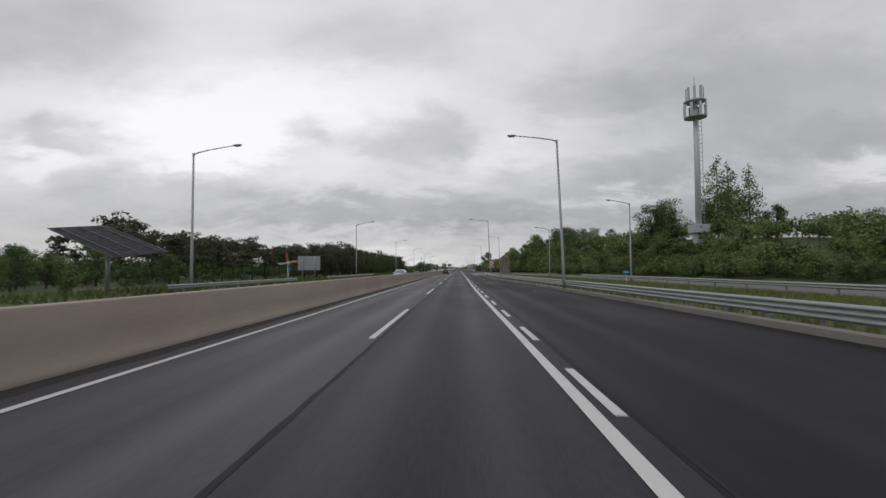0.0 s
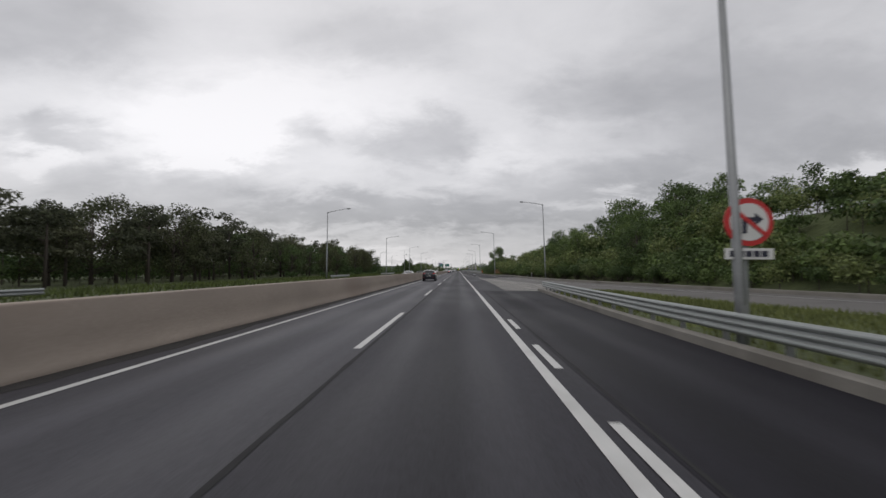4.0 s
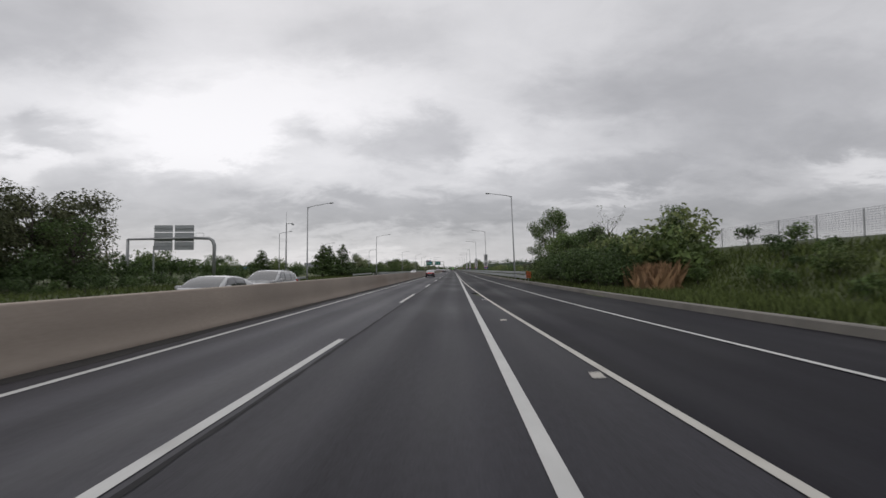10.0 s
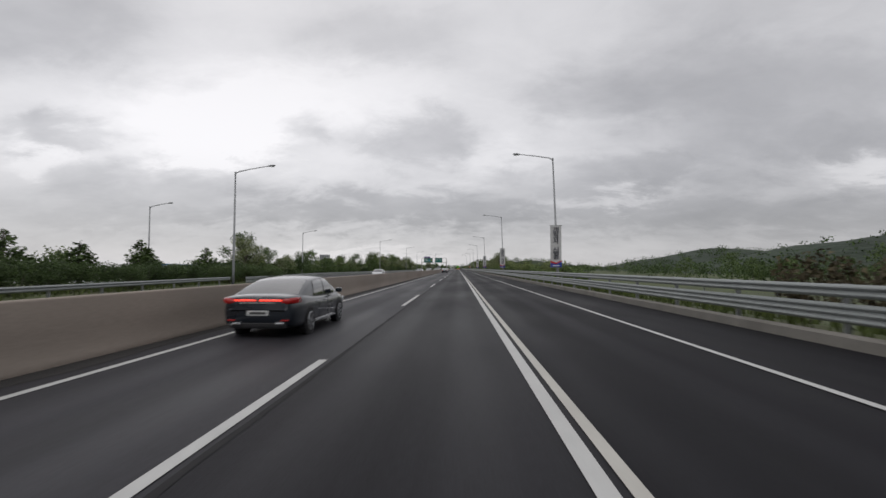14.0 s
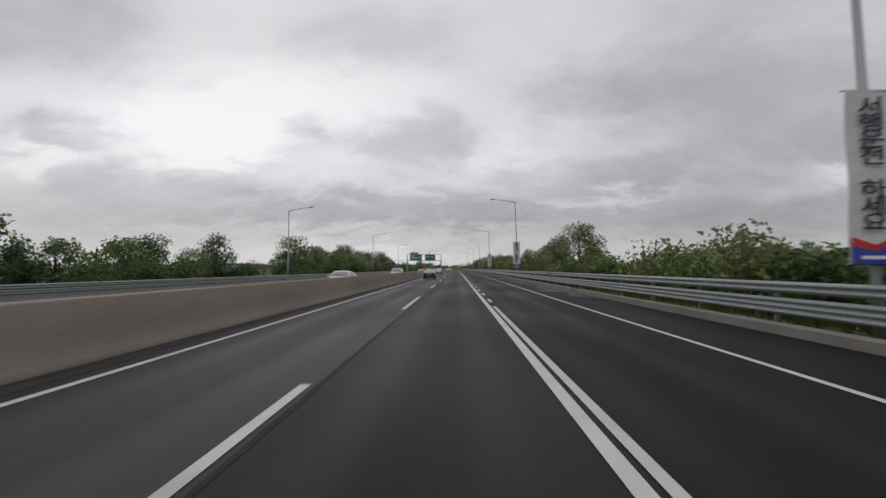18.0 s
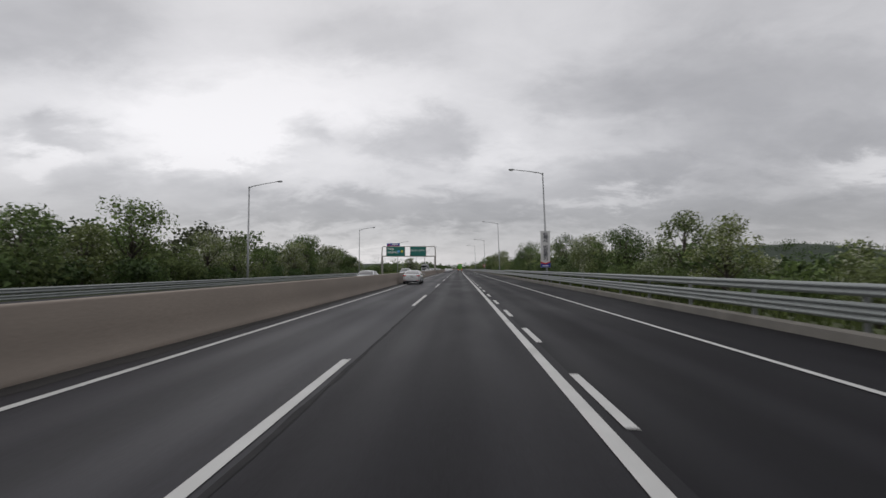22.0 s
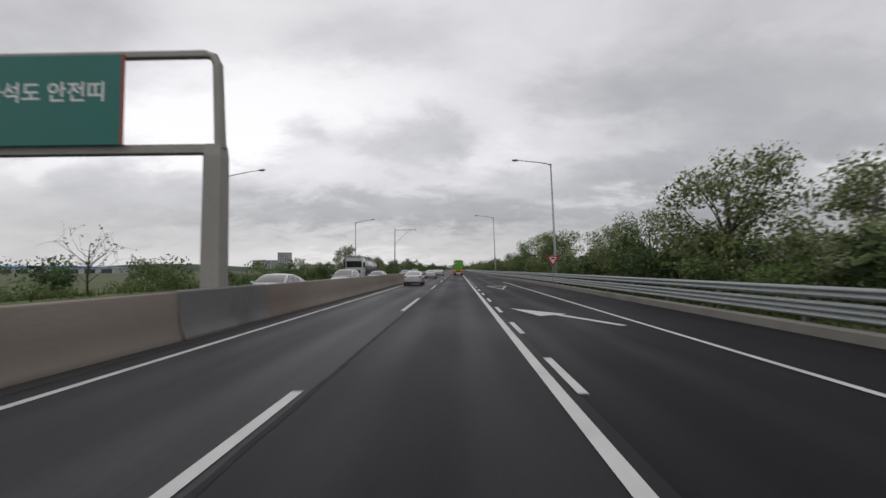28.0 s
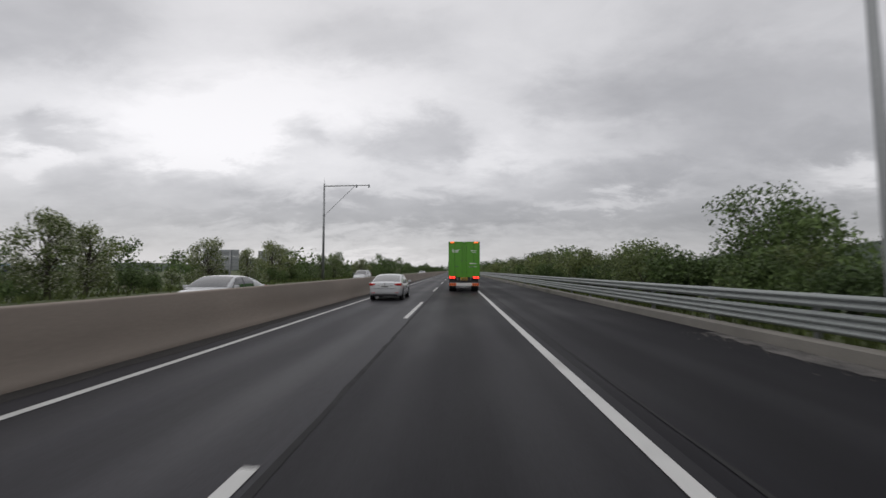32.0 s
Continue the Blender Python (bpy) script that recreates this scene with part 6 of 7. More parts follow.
# Tanker lorry on the opposite carriageway
def tanker():
    root = empty("tanker_lorry", pose(-13.3, 640.5, 0, 0, 0, 180), label="silver tanker lorry with a white cab beyond the barrier", category="lorry")
    bm = bmesh.new()
    loft(bm, [[(1.2 * math.cos(a) * s, y, 2.15 + 1.05 * math.sin(a) * s) for a in (2 * math.pi * k / 20 for k in range(20))] for y, s in ((-5.6, 0.5), (-5.4, 0.9), (-5.0, 1), (2.6, 1), (3.0, 0.9), (3.2, 0.5))])
    tk = part("tank", bm, M["car_silver"], root, smooth=True)
    for y in (-4.4, -2.2, 0.0, 2.0):
        part("band", disc(bmesh.new(), (0, y, 2.15), (0, 1, 0), 1.21, 0.08, 20), M["rim"], tk)
    part("walkway", boxes((-0.35, 0.35, -4.8, 2.6, 3.2, 3.28), (-0.35, -0.31, -4.8, 2.6, 3.28, 3.6)), M["galv_dull"], root)
    bm = bmesh.new()
    loft(bm, [[(x * sx, y, z) for x, y in rounded(1.22, 1.0, 4, 0.22)] for z, sx in ((0.6, 1), (2.3, 1), (3.3, 0.94))])
    bm.transform(Matrix.Translation((0, 5.0, 0)))
    part("cab", bm, M["car_white"], root)
    part("windscreen", boxes((-1.08, 1.08, 5.96, 6.03, 1.95, 2.85), bevel=0.03), M["car_glass"], root)
    part("grille", boxes((-0.9, 0.9, 5.98, 6.04, 1.0, 1.6), bevel=0.02), M["plastic"], root)
    part("chassis", boxes((-0.5, 0.5, -5.2, 5.5, 0.7, 1.1)), M["truck_steel"], root)
    for y in (-4.6, -3.3, 3.9, 5.2):
        for s in (-1, 1):
            wh = part("wheel", disc(bmesh.new(), (s * 1.0, y, 0.48), (1, 0, 0), 0.48, 0.34, 20), M["rubber"], root)
            part("hub", disc(bmesh.new(), (s * 1.17, y, 0.48), (1, 0, 0), 0.22, 0.05, 12), M["rim"], wh)
    for s in (-1, 1):
        part("headlamp", boxes((s * 0.75, s * 1.1, 5.97, 6.04, 0.75, 0.95), bevel=0.02), M["head"], root)
        part("door_mirror", boxes((s * 1.25, s * 1.5, 5.6, 5.7, 2.0, 2.7), bevel=0.03), M["plastic"], root)
    return root


tanker()


# Trees and shrubs
rng = np.random.default_rng(7)


def leaf_cloud(blobs, count, size, flat=0.0, long=1.6):
    """Small pointed three-cornered leaf sprays scattered over blobs (centre, radii)."""
    vol = np.array([b[1][0] * b[1][1] * b[1][2] for b in blobs]) ** 0.75
    pick = rng.choice(len(blobs), count, p=vol / vol.sum())
    cen = np.array([b[0] for b in blobs])[pick]
    rad = np.array([b[1] for b in blobs])[pick]
    d = rng.normal(size=(count, 3))
    d /= np.linalg.norm(d, axis=1)[:, None]
    r = rng.random(count) ** 0.38
    pos = cen + d * rad * r[:, None]
    out = d * np.array([1, 1, 0.7]) + rng.normal(size=(count, 3)) * 0.7
    out[:, 2] += flat
    out /= np.linalg.norm(out, axis=1)[:, None]
    side = np.cross(out, rng.normal(size=(count, 3)))
    side /= np.linalg.norm(side, axis=1)[:, None]
    up = np.cross(out, side)
    s = size * (0.6 + 0.8 * rng.random(count))[:, None]
    bend_ = out * s * 0.25
    v = np.empty((count, 3, 3))
    v[:, 0] = pos - side * s * long * 0.5
    v[:, 1] = pos + side * s * long * (rng.random(count)[:, None] * 0.4 + 0.1) - up * s * 0.45 + bend_
    v[:, 2] = pos + side * s * long * (rng.random(count)[:, None] * 0.4) + up * s * 0.55 + bend_
    f = np.arange(count * 3).reshape(-1, 3)
    return v.reshape(-1, 3).tolist(), f.tolist()


def limb(bm, a, b, ra, rb, seg=6, wob=0.12):
    a, b = Vector(a), Vector(b)
    m = (a + b) / 2 + Vector(rng.normal(size=3) * wob * (b - a).length * 0.5)
    tube(bm, [a, m, b], [ra, (ra + rb) / 2, rb], seg)


def tree(kind, h):
    """One tree of height h: trunk with limbs, and a crown of leaf sprays."""
    bm = bmesh.new()
    blobs = []
    if kind == "pine":
        lean = rng.normal(size=2) * 0.05 * h
        tube(bm, [(0, 0, -0.3), (lean[0] * 0.4, lean[1] * 0.4, h * 0.45), (lean[0], lean[1], h * 0.92)], [0.17, 0.13, 0.04], 7)
        for k in range(15):
            z = h * (0.42 + 0.47 * rng.random())
            a, r = rng.random() * 6.28, h * (0.10 + 0.22 * rng.random()) * (1.25 - z / h * 0.7)
            c = (lean[0] * z / h + r * math.cos(a), lean[1] * z / h + r * math.sin(a), z)
            limb(bm, (lean[0] * z / h, lean[1] * z / h, z - 0.5), c, 0.05, 0.02, 5)
            blobs.append((c, (0.15 * h, 0.15 * h, 0.055 * h)))
        blobs.append(((lean[0], lean[1], h * 0.93), (0.13 * h, 0.13 * h, 0.07 * h)))
        n, s, flatness, long = 2400, 0.165, 0.5, 2.4
    elif kind == "cone":
        tube(bm, [(0, 0, -0.3), (0, 0, h * 0.95)], [0.13, 0.03], 7)
        for k in range(26):
            f = k / 25
            z, r = h * (0.14 + 0.84 * f), h * 0.21 * (1 - f) ** 0.8 + 0.1
            for _ in range(2):
                a = rng.random() * 6.28
                c = (0.62 * r * math.cos(a), 0.62 * r * math.sin(a), z)
                limb(bm, (0, 0, z - 0.15), c, 0.03, 0.012, 4)
                blobs.append((c, (0.62 * r, 0.62 * r, 0.055 * h)))
        n, s, flatness, long = 1900, 0.20, 0.2, 1.8
    elif kind == "shrub":
        for k in range(7):
            a, r = rng.random() * 6.28, 0.38 * h * math.sqrt(rng.random())
            z = h * (0.35 + 0.42 * rng.random())
            c = (r * math.cos(a), r * math.sin(a), z)
            limb(bm, (0.1 * math.cos(a), 0.1 * math.sin(a), -0.2), c, 0.04, 0.012, 5)
            blobs.append((c, (0.30 * h, 0.30 * h, 0.26 * h)))
        n, s, flatness, long = 2300, 0.082, 0.3, 1.9
    elif kind == "bare":
        tube(bm, [(0, 0, -0.3), (0.1, 0, h * 0.5), (0.05, 0.1, h * 0.8)], [0.13, 0.08, 0.03], 7)
        for k in range(16):
            a, z = rng.random() * 6.28, h * (0.3 + 0.4 * rng.random())
            c = (0.3 * h * math.cos(a), 0.3 * h * math.sin(a), z + 0.26 * h)
            limb(bm, (0.05, 0.03, z), c, 0.035, 0.01, 4)
            for _ in range(3):
                e = Vector(c) + Vector(rng.normal(size=3) * 0.1 * h)
                limb(bm, c, e, 0.012, 0.006, 3)
                blobs.append((tuple(e), (0.03 * h, 0.03 * h, 0.03 * h)))
        n, s, flatness, long = 150, 0.15, 0.2, 1.5
    else:
        wide = {"locust": 0.27, "giant": 0.25, "full": 0.33}.get(kind, 0.30)
        full = kind == "full"
        lean = rng.normal(size=2) * (0.03 if kind != "giant" else 0.0) * h
        tube(bm, [(0, 0, -0.3), (lean[0] * 0.5, lean[1] * 0.5, h * 0.3), (lean[0], lean[1], h * 0.75)], [0.16 + 0.004 * h, 0.12, 0.04], 7)
        m = 56 if kind == "giant" else 40 if full else 28 if h > 5 else 20
        for k in range(m):
            f = 0.17 + 0.73 * (k + 0.2 + 0.6 * rng.random()) / m
            if kind == "giant":
                f = 0.32 + 0.8 * (f - 0.17)
            if full:
                f = 0.05 + 1.12 * (f - 0.17)
            a = rng.random() * 6.28
            r = h * wide * math.sin(math.pi * min(1, 0.25 + 0.62 * f)) * (0.45 + 0.75 * rng.random())
            c = (lean[0] + r * math.cos(a), lean[1] + r * math.sin(a), h * f)
            limb(bm, (lean[0] * f, lean[1] * f, h * (f * 0.55 + 0.02)), c, 0.035 if full else 0.055, 0.012, 5)
            q = 0.050 + 0.035 * rng.random() if kind == "giant" else 0.10 + 0.05 * rng.random()
            blobs.append((c, (q * h, q * h, q * h * 0.85)))
        blobs.append(((lean[0], lean[1], h * 0.88), (0.12 * h, 0.12 * h, 0.11 * h)))
        n, s, flatness, long = int(2150 + 260 * h), 0.134, 0.25, 1.8
        if full:
            n, s = int(4300 + 560 * h), 0.090
    return bm, blobs, n, s, flatness, long


def make_tree(kind, h, leafmat, label, category="tree", group="", blossom=0, dense=1.0):
    bm, blobs, n, s, flatness, long = tree(kind, h)
    root = empty("tree" if category == "tree" else "shrub", label=label, category=category, group=group)
    part("trunk" if category == "tree" else "stem", bm, M["bark"], root, smooth=True)
    n = int(n * dense)
    part("crown", leaf_cloud(blobs, n, s, flatness, long), M[leafmat], root)
    if blossom:
        top = [((c[0], c[1], c[2] + r[2] * 0.15), (r[0] * 1.05, r[1] * 1.05, r[2] * 1.05)) for c, r in blobs]
        part("blossom", leaf_cloud(top, int(blossom * n), s * 0.62, 0.2, 1.3), M["blossom"], root, "clusters of white blossom")
    root["fresh"] = 1
    return root


G = "roadside trees"
PROTO = {
    "pine": [make_tree("pine", h, "needle", "dark green pine with a flat-layered crown and bare trunk", group="pine wood across the road") for h in (7.2, 8.4, 9.2, 7.8)],
    "thin": [make_tree("broad", h, m, "thin-leaved tree with dark trunk and open crown", group="wood across the road", dense=0.8) for h, m in ((7.0, "leaf_grey"), (8.0, "leaf_grey"), (6.4, "leaf_dark"))],
    "broad": [make_tree("broad", h, m, "full green broadleaf tree with a rounded crown", group=G) for h, m in ((6.0, "leaf"), (7.5, "leaf"), (5.2, "leaf_dark"), (6.8, "leaf_dark"))],
    "locust": [make_tree("locust", h, m, "black locust tree in white blossom", group="blossoming trees", blossom=b, dense=0.74) for h, m, b in ((5.4, "leaf_light", 1.25), (6.2, "leaf_light", 0.45), (4.6, "leaf_light", 0.4), (5.8, "leaf", 0.25))],
    "near_broad": [make_tree("full", h, m, "full green broadleaf tree leafy down to the ground", group=G) for h, m in ((6.0, "leaf"), (6.8, "leaf_dark"), (6.2, "leaf"))],
    "near_locust": [make_tree("full", h, "leaf_light", "black locust tree in full white blossom", group="blossoming trees", blossom=0.55) for h in (5.4, 5.6)],
    "cone": [make_tree("cone", h, "leaf_dark", "dark conical tree with dense short branches", group="conical trees") for h in (7.6, 6.8)],
    "shrub": [make_tree("shrub", h, m, "dense leafy green shrub", "shrub", "shrubs on the bank") for h, m in ((2.4, "leaf"), (3.0, "leaf_light"), (2.2, "leaf_dark"), (2.7, "leaf"))],
    "hedge": [make_tree("shrub", h, "leaf_dark", "dense dark green hedge shrub", "shrub", "dark hedge") for h in (2.5, 2.9)],
    "bare": [make_tree("bare", 7.0, "leaf_light", "nearly bare tree with thin upright twigs", group="bare trees")],
    "giant": [make_tree("giant", 15.5, "leaf", "very tall broadleaf tree with an airy grey-green crown", group="tall trees", blossom=0.35, dense=2.6)],
    "poplar": [make_tree("cone", 13.0, "leaf", "tall slender conifer on the bank", group="tall trees", dense=1.2)],
}


JOINED = {}


def leaf_data(p):
    """The leaves of a tree as arrays of corners, each with its material."""
    rows = []
    for o in p.children:
        if o.name.startswith(("crown", "blossom")):
            co = np.empty(len(o.data.vertices) * 3)
            o.data.vertices.foreach_get("co", co)
            rows.append((o.data.materials[0].name, co.reshape(-1, 3, 3)))
    return rows


def plant_joined(store, kind, x, y, size, width=1.0, keep=0.5):
    """Leaves of one more plant added to a joined belt; the camera never comes near these."""
    ps = PROTO[kind]
    p = ps[int(rng.integers(len(ps)))]
    if "quads" not in store:
        store["quads"] = {}
    if p.name not in LEAVES:
        LEAVES[p.name] = leaf_data(p)
    a = rng.random() * 6.283
    ca, sa = math.cos(a), math.sin(a)
    z = height(x, y) - 0.05
    keep *= 0.33 if kind in ("shrub", "hedge") else 0.48 if kind == "pine" else 0.52
    for mat, q in LEAVES[p.name]:
        pick = q[rng.random(len(q)) < keep]
        mid_ = pick.mean(axis=1, keepdims=True)
        pick = mid_ + (pick - mid_) * (1.0 / keep) ** 0.38
        v = np.empty_like(pick)
        v[..., 0] = x + size * width * (ca * pick[..., 0] - sa * pick[..., 1])
        v[..., 1] = y + size * width * (sa * pick[..., 0] + ca * pick[..., 1])
        v[..., 2] = z + size * pick[..., 2]
        store["quads"].setdefault(mat, []).append(v)
    store.setdefault("stems", []).append((x, y, z, size * (1.6 if kind in ("shrub", "hedge") else 4.5)))


LEAVES = {}


def finish_joined(name, label, category):
    """One object of leaves, and one of plain stems, out of a joined belt."""
    store = JOINED[name]
    verts, idx, names = [], [], list(store["quads"])
    for i, mat in enumerate(names):
        q = np.concatenate(store["quads"][mat])
        verts.append(q.reshape(-1, 3))
        idx += [i] * len(q)
    v = np.concatenate(verts)
    nv4 = len(v)
    faces = np.arange(nv4).reshape(-1, 3).tolist()
    v = v.tolist()
    for x, y, z, h in store["stems"]:
        n0 = len(v)
        r = 0.03 + 0.012 * h
        for zz, rr in ((z - 0.3, r), (z + h * 0.8, r * 0.4)):
            v += [(x + rr, y, zz), (x - rr * 0.5, y + rr * 0.87, zz), (x - rr * 0.5, y - rr * 0.87, zz)]
        faces += [(n0, n0 + 1, n0 + 4, n0 + 3), (n0 + 1, n0 + 2, n0 + 5, n0 + 4), (n0 + 2, n0, n0 + 3, n0 + 5)]
        idx += [len(names)] * 3
    ob = new(name, mesh_of(name, v, faces, [bpy.data.materials[m] for m in names] + [M["bark"]], index=idx))
    return tagged(ob, label, category, kind="stuff")


def plant(kind, x, y, size=1.0, which=None, sink=0.05, width=1.0):
    ps = PROTO[kind]
    p = ps[which if which is not None else int(rng.integers(len(ps)))]
    m = pose(x, y, height(x, y) - sink, 0, 0, rng.random() * 360)
    if p.get("fresh"):
        del p["fresh"]
        ob = p
    else:
        ob = copy_thing(p, m)
    ob.matrix_basis = m @ Matrix.Diagonal((size * width, size * width, size, 1))
    return ob


def belt(kind, xa, xb, ya, yb, gap, size=(0.85, 1.15), width=1.0, join="", keep=0.5):
    """Scatter one kind over a strip; xa and xb are lines or numbers."""
    global rng
    shared, rng = rng, np.random.default_rng(int(abs(ya) * 31 + abs(yb) * 17 + gap * 1000 + len(str(kind))))
    y = ya
    while y < yb:
        a = xa(y) if callable(xa) else xa
        b = xb(y) if callable(xb) else xb
        x = a + (b - a) * rng.random()
        k, yy, s = kind if isinstance(kind, str) else kind[int(rng.integers(len(kind)))], y + gap * 0.5 * rng.random(), size[0] + (size[1] - size[0]) * rng.random()
        if join:
            plant_joined(JOINED.setdefault(join, {}), k, x, yy, s, width, keep)
        else:
            plant(k, x, yy, s, width=width)
        y += gap * (0.6 + 0.8 * rng.random())
    rng = shared


BANK = lambda d: off(KERB, d)
# across the road: wood of pines and thin trees, then conical trees, blossoming trees and scrub
belt("broad", -40, -31, -20, 50, 3.4, (0.48, 0.66))
belt("broad", -58, -42, -30, 60, 3.0, (0.46, 0.62), join="wood_across")
belt("shrub", -46, -36, -20, 262, 1.3, (0.75, 1.15), join="scrub_across", keep=0.35)
belt("shrub", -62, -48, -20, 262, 1.2, (1.0, 1.6), join="scrub_across", keep=0.3)
belt("pine", -36, -30, 52, 100, 4.0, (0.66, 0.84))
belt("pine", -36, -30, 100, 150, 4.2, (0.78, 1.0))
belt("pine", -46, -37, 50, 105, 3.2, (0.72, 0.92), join="wood_across", keep=0.6)
belt("pine", -46, -37, 105, 160, 3.4, (0.88, 1.1), join="wood_across", keep=0.6)
belt(["pine", "thin"], -60, -47, 60, 262, 3.6, (1.0, 1.25), join="wood_across")
belt("thin", -38, -30, 120, 250, 3.8, (1.02, 1.3))
belt(["thin", "pine"], -47, -38, 150, 258, 3.2, (1.05, 1.3), join="wood_across", keep=0.6)
belt("thin", -37, -29, 222, 247, 2.4, (0.95, 1.2))
belt("hedge", -39, -29, 205, 250, 1.2, (0.9, 1.3), join="scrub_across", keep=0.7)
# dark hedge added behind the trunks, standing in for the wood's shaded interior
belt("hedge", -54, -46, 40, 262, 1.0, (1.0, 1.5), join="scrub_across", keep=0.4)
belt("hedge", -28, -24.5, 225, 285, 2.0, (0.45, 0.7), join="scrub_across", keep=0.7)
belt("shrub", -60, -34, 30, 262, 2.2, (0.35, 0.6), join="scrub_across", keep=0.3)
belt("shrub", -27, -23.5, 8, 60, 4.0, (0.4, 0.7), join="scrub_across")
belt("shrub", -29, -24, 150, 285, 3.4, (0.35, 0.6), join="scrub_across")
belt("shrub", -50, -42, 262, 345, 2.6, (1.1, 1.8), join="scrub_across")
belt("broad", -62, -50, 260, 345, 5.0, (0.7, 0.95), join="wood_across")
for x, y, s in ((-25.0, 297, 1.0), (-25.5, 303.5, 0.92), (-24.2, 309.5, 1.0), (-40, 303, 0.9)):
    plant("cone", x, y, s, width=1.95)
belt("hedge", -25.5, -23.0, 304, 352, 1.4, (0.75, 0.9))
belt("hedge", -27.2, -25.4, 318, 352, 1.5, (0.75, 0.9), join="scrub_across")
belt("cone", -33, -29, 322, 346, 6.0, (0.5, 0.62), 2.3)
belt(["locust", "broad"], off(LEFT, -11), off(LEFT, -6), 352, 436, 4.6, (1.05, 1.3))
belt(["locust", "broad"], off(LEFT, -11), off(LEFT, -6), 452, 480, 4.6, (1.15, 1.4))
for ya, yb in ((392, 440), (470, 500)):
    belt(["locust", "broad"], off(LEFT, -18), off(LEFT, -11), ya, yb, 5.0, (1.1, 1.5), join="wood_across")
for ya, yb, q in ((345, 436, (1.0, 1.5)), (436, 452, (0.4, 0.6)), (452, 500, (1.1, 1.6))):
    belt("shrub", off(LEFT, -8), off(LEFT, -3), ya, yb, 1.8, q, join="scrub_across")
belt(["broad", "locust"], off(LEFT, -10), off(LEFT, -4.5), 478, 572, 3.2, (1.1, 1.4))
belt(["broad", "thin"], off(LEFT, -18), off(LEFT, -10), 478, 575, 3.0, (1.3, 1.6), join="wood_across", keep=0.6)
belt("shrub", off(LEFT, -8), off(LEFT, -3), 478, 575, 2.2, (0.9, 1.3), join="scrub_across")
belt("shrub", off(LEFT, -9), off(LEFT, -2.5), 574, 660, 2.4, (0.8, 1.25), join="scrub_across", keep=0.9)
belt("shrub", off(LEFT, -24), off(LEFT, -6), 574, 690, 1.3, (0.9, 1.4), join="scrub_across")
plant("bare", -27, 606, 0.95)
belt("broad", -70, -40, 590, 660, 9, (0.5, 0.7), join="wood_across")
for x, y, s in ((-23.1, 671.5, 1.38), (-23.5, 684, 0.95), (-25.5, 655, 0.75)):
    plant("locust", x, y, s, 0)
belt(["locust", "shrub"], off(LEFT, -9), off(LEFT, -3.5), 672, 800, 3.0, (0.8, 1.1))
belt(["broad", "locust"], off(LEFT, -18), off(LEFT, -9), 672, 900, 3.0, (0.6, 0.8), join="wood_across")
belt("broad", off(LEFT, -16), off(LEFT, -5), 800, 1300, 6, (0.8, 1.2), join="wood_across", keep=0.35)

# bank on the near side: hedge slope, wood on top, dense scrub beside the ramp
belt("shrub", BANK(1.6), BANK(4), -20, 104, 2.6, (0.8, 1.1), join="bank_scrub", keep=0.8)
belt("shrub", BANK(1.3), BANK(3.2), -20, 124, 0.8, (0.6, 0.95), join="bank_scrub", keep=0.5)
belt("shrub", BANK(2.8), BANK(8), -30, 128, 0.55, (0.9, 1.3), join="bank_scrub", keep=0.4)
belt("shrub", BANK(8), BANK(14), -30, 138, 0.8, (1.0, 1.35), join="bank_scrub", keep=0.4)
belt("broad", BANK(10), BANK(20), 8, 60, 6.5, (0.35, 0.5), join="bank_wood", keep=0.7)
for x, y, s in ((39.4, 69, 1.0), (42.2, 71, 0.95), (44.8, 70, 0.9)):
    plant("poplar", x, y, s, width=1.2)
for x, y, s in ((32.5, 74, 0.9), (46, 66, 0.95), (36, 76, 0.8), (40, 72, 1.1), (43.5, 74, 1.15), (34.5, 81, 1.3), (38, 84, 1.35), (41, 88, 1.2)):
    plant("broad", x, y, s)
belt("broad", BANK(9), BANK(16), 104, 128, 3.2, (0.6, 0.8), join="bank_wood", keep=0.8)
belt("broad", BANK(9), BANK(16), 128, 165, 3.0, (0.8, 1.05), join="bank_wood", keep=0.8)
belt("shrub", BANK(1.7), BANK(2.8), 124, 208, 1.5, (0.75, 1.0))
belt("shrub", BANK(2.8), BANK(5.5), 124, 210, 0.8, (1.0, 1.35), join="bank_scrub", keep=0.75)
belt("shrub", BANK(5.5), BANK(10), 124, 208, 0.9, (1.1, 1.6), join="bank_scrub", keep=0.65)
belt("broad", BANK(4.5), BANK(9), 136, 178, 2.8, (0.72, 0.95))
for x, y, s in ((33, 150, 1.3), (36.5, 154, 1.42), (39.5, 158, 1.45), (43, 155, 1.35), (46.5, 160, 1.25), (41, 165, 1.3)):
    plant("broad", x, y, s, 3, width=1.1)
for x, y, s in ((20.0, 132, 0.9), (20.5, 139, 0.85), (19.0, 147, 0.8), (17.5, 163, 0.9), (18.5, 169, 0.9)):
    plant("broad", x, y, s)
belt("hedge", BANK(2.4), BANK(5), 241, 262, 1.2, (1.1, 1.5))
belt("shrub", BANK(5), BANK(9), 240, 275, 0.9, (1.3, 1.9), join="bank_scrub", keep=0.7)
belt("broad", BANK(5), BANK(11), 242, 257, 2.8, (0.62, 0.8))
belt("broad", BANK(5), BANK(11), 257, 276, 2.8, (1.08, 1.28))
plant("bare", 17.4, 256, 1.0, width=0.6)
plant("giant", 18.9, 288, 0.97, width=1.12)
plant("broad", 19.6, 279, 1.2)
belt("shrub", BANK(5), BANK(8), 276, 302, 1.2, (1.2, 1.6), join="bank_scrub", keep=0.7)
